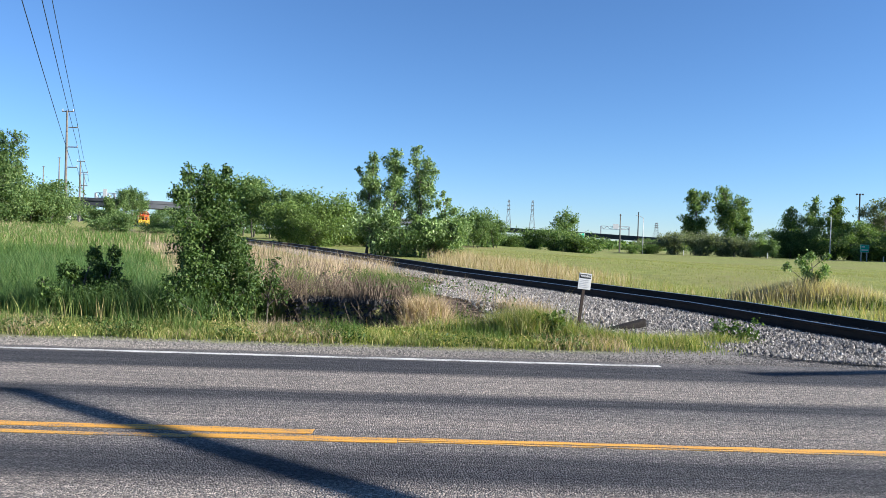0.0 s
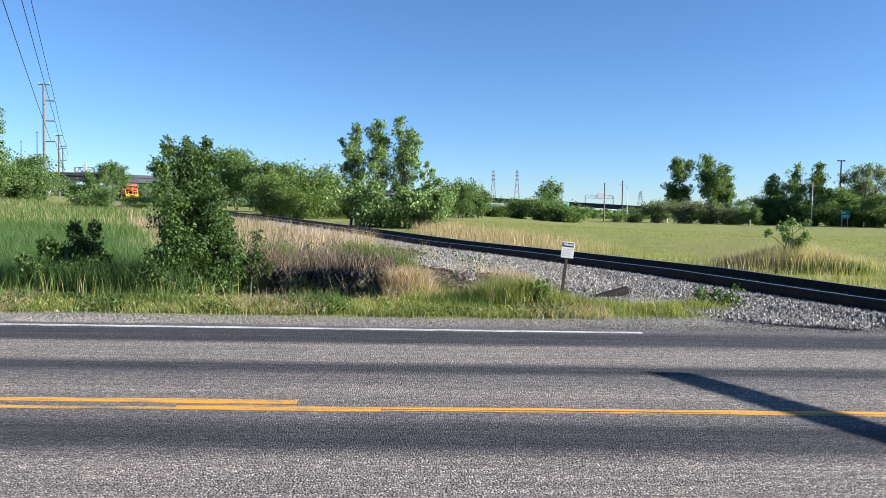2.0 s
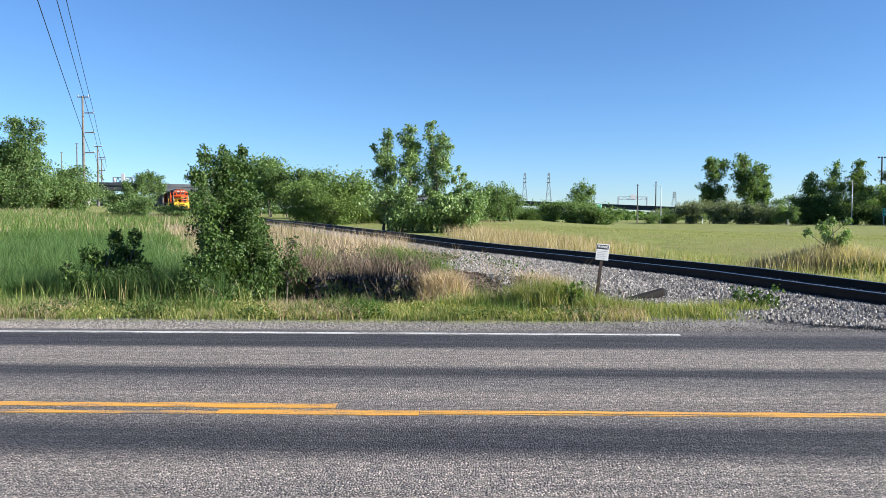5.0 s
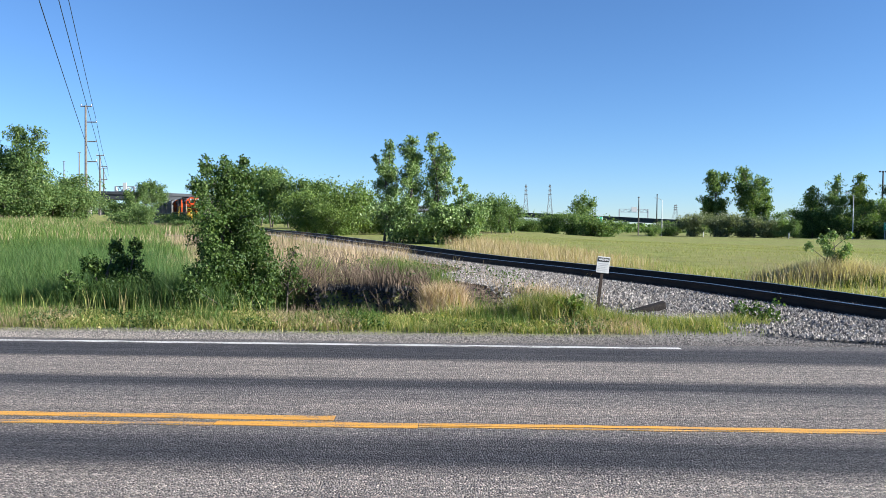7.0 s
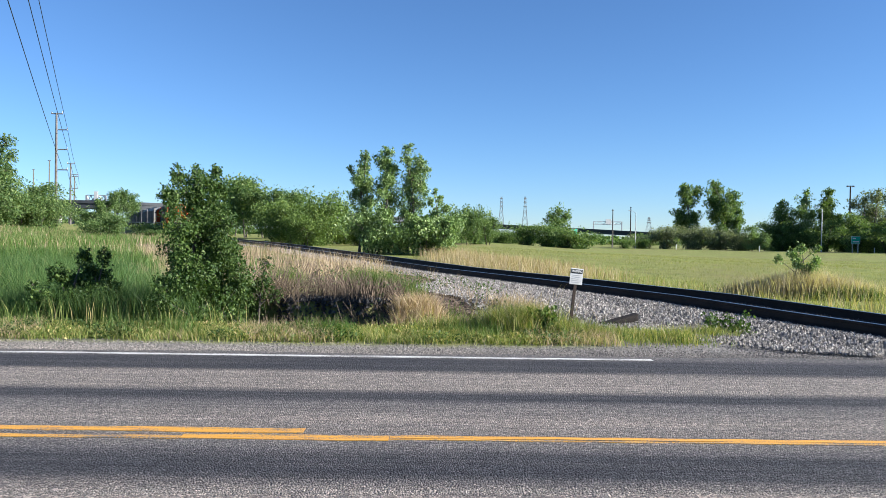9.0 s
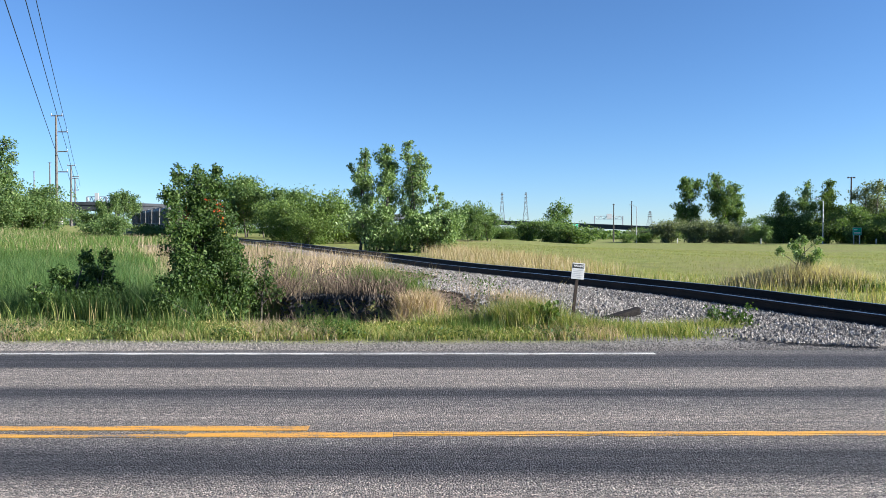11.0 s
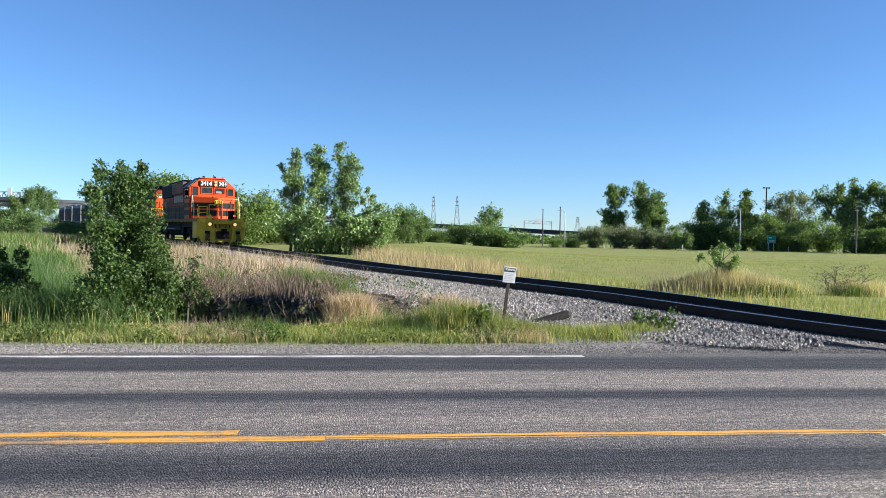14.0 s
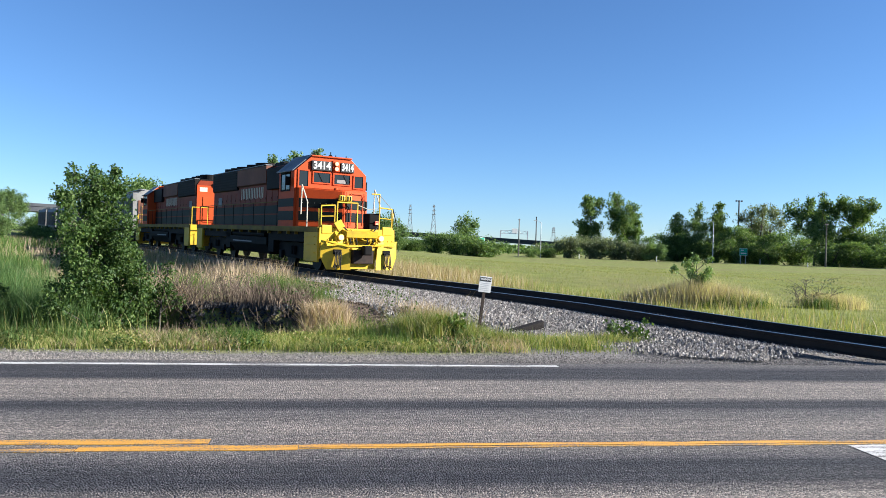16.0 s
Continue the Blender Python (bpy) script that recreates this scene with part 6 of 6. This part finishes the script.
        part("skirt", box(shape(), 3.4, 8.7, *sorted((s * 1.3, s * 1.42)), 1.18, 1.64, 0.02), M_UNDER, root)
        part("skirt", box(shape(), -8.8, -3.4, *sorted((s * 1.3, s * 1.42)), 1.18, 1.64, 0.02), M_UNDER, root)
        for k in range(12):
            xa = -8.6 + 1.45 * k
            part("sill_bracket", prism(shape(), [(xa, 1.5), (xa + 0.1, 1.5), (xa + 0.1, 1.62), (xa, 1.62)], *sorted((s * 1.42, s * 1.55)), "y"), M_YELLOW_SHADED, root)
        # louvres in the rows of the radiator and brake housings
        for k in range(6):
            part("grille_slat", box(shape(), -8.85, -4.1, *sorted((s * 1.02, s * 1.035)), 3.68 + 0.11 * k, 3.72 + 0.11 * k), M_UNDER, root)
        part("end_number", box(shape(), -9.02, -9.0125, *sorted((s * 0.3, s * 0.75)), 3.75, 3.95), M_CREAM, root, "pale number panel")
    part("hood_end_panel", box(shape(), -9.04, -9.0125, -0.55, 0.55, 2.0, 3.5, 0.01), M_ORANGE, root)
    part("rear_plate", box(shape(), -9.93, -9.85, -1.5, 1.5, 0.5, DECK, 0.01), M_YELLOW, root, "yellow end plate")
    for y in (-0.4, 0.35):
        part("horn", rod(shape(), (5.0, y, 4.78), (5.4, y, 4.8), 0.03, 0.09, 10), M_UNDER, root)
    part("antenna", rod(shape(), (5.9, 0.2, 4.7), (5.9, 0.2, 4.95), 0.02, None, 6), M_UNDER, root)
    fit_length(root)
    cab_front(root)
    pilot(root)
    coupler(root, 8.3, 1)
    coupler(root, -9.75, -1)
    return root


def cab_front(root):
    """Windows, number boards, lamps and the wide wedge nose, cab face at x = 5.45."""
    X = 5.45

    def pane(name, y0, y1, z0, z1, label):
        w = part(name, box(shape(), X + 0.002, X + 0.014, y0, y1, z0, z1, 0.02), M_GLASS, root, label)
        fr = shape()
        for p, q, u, v in ((y0 - 0.05, y1 + 0.05, z1, z1 + 0.05), (y0 - 0.05, y1 + 0.05, z0 - 0.05, z0), (y0 - 0.05, y0, z0, z1), (y1, y1 + 0.05, z0, z1)):
            box(fr, X + 0.002, X + 0.04, p, q, u, v)
        part("window_frame", fr, M_ORANGE, w)
        part("gasket", box(shape(), X + 0.0145, X + 0.018, y0 + 0.005, y1 - 0.005, z1 - 0.022, z1 - 0.004), M_BLACK, w)

    pane("windscreen", -0.74, -0.05, 3.4, 3.78, "dark windscreen")
    pane("windscreen", 0.12, 0.8, 3.38, 3.76, "dark windscreen with a sheet behind it")
    pane("corner_window", -1.34, -0.97, 3.22, 3.82, "dark corner window")
    pane("corner_window", 1.0, 1.38, 3.28, 3.74, "dark corner window")
    part("cab_notice", box(shape(), X + 0.016, X + 0.02, 0.24, 0.62, 3.42, 3.56), M_CARGREY, root, "pale sheet in the windscreen")
    for y0, y1 in ((-0.86, -0.02), (0.36, 0.95)):
        nb = part("number_board", box(shape(), X, X + 0.1, y0, y1, 3.86, 4.24, 0.02), M_BLACK, root, "black number board with white numerals")
        lettering("3414", 0.4, M_SIGNWHITE, nb, Matrix.Translation((X + 0.102, (y0 + y1) / 2, 4.05)) @ pose(0, 0, 0, 90, 0, 90), (y1 - y0) * 0.86, 0.003)
    part("lamp_housing", box(shape(), X, X + 0.09, 0.02, 0.32, 3.86, 4.3, 0.03), M_ORANGE, root)
    for z in (3.97, 4.17):
        part("lamp_ring", rod(shape(), (X + 0.08, 0.17, z), (X + 0.15, 0.17, z), 0.1, 0.095, 18), M_ORANGE, root)
        part("headlamp", rod(shape(), (X + 0.14, 0.17, z), (X + 0.156, 0.17, z), 0.075, None, 18), M_LAMP, root, "lit headlamp")
    for y in (-0.55, 0.5):
        part("wiper", rod(shape(), (X + 0.03, y, 3.78), (X + 0.03, y + 0.18, 3.44), 0.011, None, 5), M_BLACK, root)
    part("roof_lip", box(shape(), X - 0.1, X + 0.07, -0.86, 0.86, 4.4, 4.45, 0.015), M_ORANGE, root)
    for y in (-0.5, 0.25, 0.7):
        part("roof_stud", rod(shape(), (X - 0.2, y, 4.44), (X - 0.2, y, 4.54), 0.02, None, 6), M_UNDER, root)

    # wedge nose: two broad facets meeting on a blunt ridge
    plan = [(X - 0.02, -1.42), (X + 0.2, -1.42), (X + 1.06, 0.1), (X + 1.08, 0.2), (X + 0.56, 1.36), (X - 0.02, 1.42)]
    nose = shape()
    prism(nose, plan, 1.62, 3.18, "z")
    for v in nose.verts:
        if v.co.z > 3.0 and v.co.x > X + 0.1:
            v.co.x -= 0.06
            v.co.z -= 0.1 * (v.co.x - X)
    bmesh.ops.bevel(nose, geom=[e for e in nose.edges if min(e.verts[0].co.x, e.verts[1].co.x) > X + 0.1], offset=0.045, segments=3, affect="EDGES")
    part("short_hood", nose, M_ORANGE, root, "orange wedge nose")
    left, right = (Vector((X + 0.2, -1.42, 0)), Vector((X + 1.06, 0.1, 0))), (Vector((X + 1.08, 0.2, 0)), Vector((X + 0.56, 1.36, 0)))
    for (p, q), name in ((left, "nose_stripe"), (right, "nose_stripe")):
        d = (q - p).normalized()
        n = Vector((d.y, -d.x, 0))
        for z0, z1 in ((2.38, 2.74), (1.88, 2.24)):
            st = shape()
            a, b = p + d * 0.03 + n * 0.004, q - d * 0.03 + n * 0.004
            vs = [st.verts.new((c.x + n.x * o, c.y + n.y * o, z)) for o in (0.0, 0.006) for c, z in ((a, z0), (b, z0), (b, z1), (a, z1))]
            for f in ((0, 1, 2, 3), (7, 6, 5, 4), (0, 4, 5, 1), (1, 5, 6, 2), (2, 6, 7, 3), (3, 7, 4, 0)):
                st.faces.new([vs[i] for i in f])
            bmesh.ops.recalc_face_normals(st, faces=st.faces)
            part(name, st, M_STRIPE, root, "black stripe across the nose")
    d = (right[1] - right[0]).normalized()
    n = Vector((d.y, -d.x, 0))
    door = Matrix(((d.x, n.x, 0, 0), (d.y, n.y, 0, 0), (0, 0, 1, 0), (0, 0, 0, 1)))
    c = right[0] + d * 0.62
    fr = shape()
    for x0, x1, z0, z1 in ((-0.36, -0.33, 1.75, 3.0), (0.33, 0.36, 1.75, 3.0), (-0.33, 0.33, 2.97, 3.0)):
        box(fr, x0, x1, 0.004, 0.022, z0, z1, 0.0, Matrix.Translation(c) @ door)
    part("nose_door", fr, M_ORANGE, root)
    for y in (0.02, 0.3):
        lamp = part("class_lamp", box(shape(), X + 1.0, X + 1.14, y - 0.13, y + 0.13, 2.66, 2.9, 0.06), M_YELLOW, root, "yellow lamp box on the nose")
        for k in (-0.05, 0.05):
            part("lamp_slot", box(shape(), X + 1.141, X + 1.15, y + k - 0.02, y + k + 0.02, 2.7, 2.86), M_UNDER, lamp)
    part("bell", ball(shape(), (X + 0.75, -0.1, 3.12), 0.09, (1, 1, 0.9), 2), M_ORANGE, root)
    for k in range(7):
        f = 0.1 + 0.13 * k
        c = left[0].lerp(left[1], f)
        part("rivet", ball(shape(), (c.x + 0.012, c.y - 0.008, 2.56), 0.014, sub=1), M_CREAM, root)


def pilot(root):
    """The front platform: plough, hoses, lamps, rails and steps over x = 6.5 to 8.7."""
    part("end_plate", box(shape(), 8.02, 8.1, -1.5, 1.5, 0.5, 1.62, 0.01), M_YELLOW, root, "yellow end plate")
    for s in (-1, 1):
        wing = shape()
        rim = [(0.5, 0.14), (0.56, 0.93), (1.5, 1.17), (1.52, 0.6), (1.3, 0.14)]
        fronts = []
        for o in (0.0, -0.045):
            fronts.append([wing.verts.new((8.66 - 0.34 * (y - 0.5) + o - 0.1 * (z - 0.14) * (1.2 - z), s * y, z)) for y, z in rim])
        wing.faces.new(fronts[0])
        wing.faces.new(fronts[1][::-1])
        for i in range(5):
            wing.faces.new((fronts[0][i], fronts[0][(i + 1) % 5], fronts[1][(i + 1) % 5], fronts[1][i]))
        bmesh.ops.recalc_face_normals(wing, faces=wing.faces)
        w = part("plough_wing", wing, M_YELLOW, root, "yellow snow plough wing")
        part("hose_opening", box(shape(), 8.47, 8.56, *sorted((s * 0.82, s * 1.12)), 0.68, 0.86, 0.01), M_UNDER, w)
        part("wing_edge", rod(shape(), (8.64, s * 0.57, 0.95), (8.33, s * 1.5, 1.18), 0.022, None, 6), M_YELLOW, w)
        for q in range(5):
            y, dr = s * (0.84 + 0.055 * q), 0.05 * (q % 3)
            pipe(root, [(8.5, y, 0.82), (8.63, y + s * 0.02, 0.72), (8.66, y + s * 0.05, 0.4 - dr), (8.62, y + s * (0.02 + 0.02 * q), 0.16 + dr), (8.58, y, 0.3)], 0.02, M_HOSE, "air_hose", 6, "black air hose")
        # lamps and their brackets
        part("lamp_bracket", prism(shape(), [(8.1, 1.0), (8.42, 1.05), (8.36, 1.28), (8.1, 1.5)], *sorted((s * 0.68, s * 0.92)), "y"), M_YELLOW, root)
        part("ditch_lamp", rod(shape(), (8.28, s * 0.8, 1.3), (8.45, s * 0.8, 1.29), 0.1, 0.125, 16), M_YELLOW, root)
        part("ditch_light", rod(shape(), (8.445, s * 0.8, 1.29), (8.462, s * 0.8, 1.29), 0.1, None, 16), M_LAMP, root, "lit ditch light")
        part("corner_plate", box(shape(), 8.02, 8.12, *sorted((s * 1.0, s * 1.42)), 1.4, 1.72, 0.03), M_YELLOW, root)
        part("plough_shelf", prism(shape(), [(8.1, 0.98), (8.5, 0.98), (8.36, 1.14), (8.1, 1.14)], *sorted((s * 0.5, s * 1.35)), "y"), M_YELLOW, root)
        for k in range(3):
            part("bolt", rod(shape(), (8.36, s * (0.95 + 0.16 * k), 1.16), (8.36, s * (0.95 + 0.16 * k), 1.22), 0.028, None, 6), M_YELLOW, root)
        pipe(root, [(8.0, s * 1.42, 0.6), (7.98, s * 1.5, 2.3)], 0.02, M_YELLOW, "grab_iron")
        pipe(root, [(8.02, s * 0.9, 1.62), (8.02, s * 0.9, 2.44), (8.02, s * 1.42, 2.4), (8.02, s * 1.42, 1.5)], 0.026, M_YELLOW)
        pipe(root, [(8.02, s * 0.9, 2.05), (8.02, s * 1.42, 2.02)], 0.018, M_YELLOW)
        # pale rails from the walkway up to the cab door
        pipe(root, [(6.85, s * 1.5, 1.62), (6.85, s * 1.5, 2.56), (6.3, s * 1.52, 3.2), (6.25, s * 1.52, 2.1)], 0.024, M_CREAM, label="pale cab handrail")
        for q in range(4):
            y = s * (0.16 + 0.12 * q)
            pipe(root, [(8.1, y, 1.5), (8.36, y + s * 0.05, 1.42), (8.5, y + s * 0.06, 1.15), (8.42, y, 1.0)], 0.026, M_YELLOW if q % 2 else M_HOSE, "brake_hose", 6, "hose on the pilot")
    part("anticlimber", prism(shape(), [(8.1, 1.18), (8.5, 1.3), (8.54, 1.5), (8.1, 1.58)], -0.62, 0.62, "y"), M_YELLOW, root, "yellow anticlimber")
    part("centre_plate", box(shape(), 8.36, 8.46, -0.56, 0.56, 0.16, 1.02, 0.02), M_YELLOW, root, "yellow plough centre plate")
    part("coupler_pocket", box(shape(), 8.4, 8.66, -0.4, 0.4, 0.36, 0.84, 0.04), M_POCKET, root, "rust-black coupler pocket")
    part("pocket_hood", box(shape(), 8.4, 8.62, -0.44, 0.44, 0.85, 0.92, 0.02), M_YELLOW, root)
    part("uncoupling_lever", rod(shape(), (8.56, -1.2, 1.02), (8.56, 1.2, 1.02), 0.017, None, 6), M_YELLOW, root)
    part("drop_step", box(shape(), -0.02, 0.02, -0.15, 0.15, -0.15, 0.15, 0.01, Matrix.Translation((8.2, -0.78, 1.74)) @ Matrix.Rotation(radians(28), 4, "X") @ Matrix.Rotation(radians(-18), 4, "Y")), M_YELLOW, root, "yellow folding drop step")
    # centre gate rails, chain and jumper cables
    pipe(root, [(7.9, -0.75, 1.62), (7.9, -0.75, 2.56), (7.9, 0.05, 2.56), (7.9, 0.05, 1.62)], 0.028, M_YELLOW)
    pipe(root, [(7.9, 0.05, 2.5), (7.95, 0.45, 2.36), (8.0, 0.9, 2.4)], 0.012, M_CREAM, "safety_chain")
    pipe(root, [(7.2, 1.3, 1.62), (7.2, 1.3, 2.98), (7.2, 0.95, 2.98)], 0.026, M_YELLOW)
    pipe(root, [(7.2, 1.3, 2.95), (8.02, 1.42, 2.4)], 0.014, M_CREAM)
    pipe(root, [(8.02, 1.46, 2.42), (8.1, 1.62, 1.75)], 0.02, M_BLACK, "brake_lever")
    cable_run = [(8.2 + 0.22 * math.sin(math.pi * k / 10), -0.7 + 1.45 * k / 10, 1.72 - 0.42 * math.sin(math.pi * k / 10)) for k in range(11)]
    pipe(root, cable_run, 0.024, M_HOSE, "jumper_cable", 6, "black jumper cable")
    pipe(root, [(x + 0.05, y * 0.8 + 0.2, z - 0.12) for x, y, z in cable_run], 0.02, M_YELLOW, "jumper_cable", 6)
    part("porch_box", box(shape(), 7.2, 7.75, 0.62, 1.1, 1.62, 2.22, 0.04), M_UNDER, root, "black box on the porch")
    part("marker_lamp", box(shape(), 7.76, 7.82, 0.85, 1.0, 1.8, 1.93, 0.015), M_REDLAMP, root, "red marker lamp")


def fit_length(root):
    """Draws the body, laid out on a longer frame, in to a length and height that fit the camera's view."""
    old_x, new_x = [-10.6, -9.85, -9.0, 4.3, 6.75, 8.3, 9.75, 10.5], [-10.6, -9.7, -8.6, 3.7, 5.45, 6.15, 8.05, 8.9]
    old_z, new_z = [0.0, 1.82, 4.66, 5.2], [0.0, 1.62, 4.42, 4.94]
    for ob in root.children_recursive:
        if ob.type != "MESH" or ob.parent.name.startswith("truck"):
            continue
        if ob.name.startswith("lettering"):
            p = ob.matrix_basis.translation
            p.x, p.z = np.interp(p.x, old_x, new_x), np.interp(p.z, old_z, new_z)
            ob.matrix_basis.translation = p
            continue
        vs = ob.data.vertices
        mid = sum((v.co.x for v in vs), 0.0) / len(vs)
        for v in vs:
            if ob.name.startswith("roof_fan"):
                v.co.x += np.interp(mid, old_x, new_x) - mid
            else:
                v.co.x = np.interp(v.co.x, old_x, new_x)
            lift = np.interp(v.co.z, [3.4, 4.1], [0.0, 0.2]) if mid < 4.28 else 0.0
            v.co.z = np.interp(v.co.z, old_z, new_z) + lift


def hopper_car(at):
    """Covered grain hopper, 17.4 m long."""
    root = thing("hopper_wagon", at, "weathered pale grey covered hopper wagon", "railway wagon", "wagons of the train")
    L = 7.9
    body = shape()
    prism(body, [(-1.58, 1.5), (-1.6, 3.7), (-1.35, 4.2), (-0.7, 4.45), (0.7, 4.45), (1.35, 4.2), (1.6, 3.7), (1.58, 1.5)], -6.4, 6.4, "x")
    part("body", body, M_CARGREY, root)
    for s in (-1, 1):
        e = shape()
        prism(e, [(s * 6.4, 1.9), (s * 7.5, 3.6), (s * 7.6, 4.2), (s * 6.4, 4.3)], -1.4, 1.4, "y")
        part("end_slope", e, M_CARGREY, root)
        part("end_frame", box(shape(), *sorted((s * 7.45, s * 7.6)), -1.5, 1.5, 1.0, 4.2, 0.02), M_CARGREY, root)
        part("end_panel", box(shape(), *sorted((s * 7.61, s * 7.66)), -1.1, 1.1, 1.6, 3.6, 0.02), M_CARBROWN, root, "rust-brown end panel")
        part("end_sill", box(shape(), *sorted((s * 6.2, s * L)), -1.5, 1.5, 0.95, 1.25, 0.02), M_UNDER, root)
        bogie(root, s * 6.2, 2, 0.42, 0.62, 1.75)
        coupler(root, s * L, s)
        for k in range(11):
            x = -6.2 + 1.24 * k
            part("rib", box(shape(), x - 0.05, x + 0.05, *sorted((s * 1.58, s * 1.68)), 1.4, 3.75, 0.01), M_CARGREY, root)
        part("side_sill", box(shape(), -7.4, 7.4, *sorted((s * 1.5, s * 1.64)), 1.25, 1.5, 0.02), M_CARGREY, root)
        part("roof_walk", box(shape(), -7.2, 7.2, *sorted((s * 0.5, s * 0.85)), 4.52, 4.56), M_GALV, root)
    for k in range(3):
        x = -4.2 + 4.2 * k
        h = shape()
        prism(h, [(x - 1.9, 1.5), (x - 0.4, 0.5), (x + 0.4, 0.5), (x + 1.9, 1.5)], -1.2, 1.2, "y")
        part("hopper_bay", h, M_CARGREY, root)
        part("hatch", box(shape(), x - 1.6, x + 1.6, -0.35, 0.35, 4.45, 4.6, 0.04), M_CARGREY, root)
    return root


def unit_pose(y_front, length, back_to_front=False):
    """The pose of a vehicle of that length whose leading end stands at y_front on the track."""
    ln = 1.093
    ya, yb = y_front + length * 0.18 / ln, y_front + length * 0.82 / ln
    a = Vector((float(track_x(ya)), ya, float(rail_z(ya)) + 0.002))
    b = Vector((float(track_x(yb)), yb, float(rail_z(yb)) + 0.002))
    d = (a - b).normalized()
    if back_to_front:
        d = -d
    side = Vector((0, 0, 1)).cross(d).normalized()
    m = Matrix((d, side, d.cross(side))).transposed().to_4x4()
    return Matrix.Translation((a + b) / 2) @ m


lead = locomotive(unit_pose(26.3, 18.03))
second = copy_thing(lead, unit_pose(45.4, 18.03, True))
tagged(second, "trailing orange diesel locomotive running long hood first")
wagon = hopper_car(unit_pose(61.6, 17.4))
TURNED = [second]
TRAIN = [(lead, 0.0, 18.03), (second, 19.43, 18.03), (wagon, 35.98, 17.4)]
for k in range(1, 6):
    TRAIN.append((copy_thing(wagon, unit_pose(61.6 + 15.92 * k, 17.4)), 35.98 + 15.92 * k, 17.4))

def motions():
    # the gates come down as the clip begins
    lift = [(0, 43.0), (0.4, 35.4), (0.8, 28.5), (1.2, 22.2), (1.6, 16.9), (2.0, 13.0), (2.4, 9.9), (2.8, 7.0), (3.3, 4.5), (4.0, 2.0), (5.0, 0.3), (6.0, 0.0), (16.0, 0.0)]
    walk(arm_near, [(t, pose(0.26, 0, 1.2, a, 0, 0)) for t, a in lift])
    walk(arm_far, [(t, pose(0.26, 0, 1.2, a, 0, 0)) for t, a in lift])
    # the train rolls in at a steady pace and slows a little before the crossing
    def front(t):
        left = 16.0 - t
        return 26.7 + 12.3 * left - 2.6 * (1 - math.exp(-left / 1.3))

    for unit, back, apart in TRAIN:
        walk(unit, [(t, unit_pose(front(t) + back, apart, unit in TURNED)) for t in [0.5 * k for k in range(33)]])

    # the locomotives' wheels turn with the track
    for unit, sense in ((lead, 1), (second, -1)):
        for ob in unit.children_recursive:
            if ob.name.startswith("wheelset"):
                x, z = ob.location.x, ob.location.z
                walk(ob, [(k / 20.0, pose(x, 0, z, 0, sense * 74.2 * k, 0)) for k in range(321)])


motions()
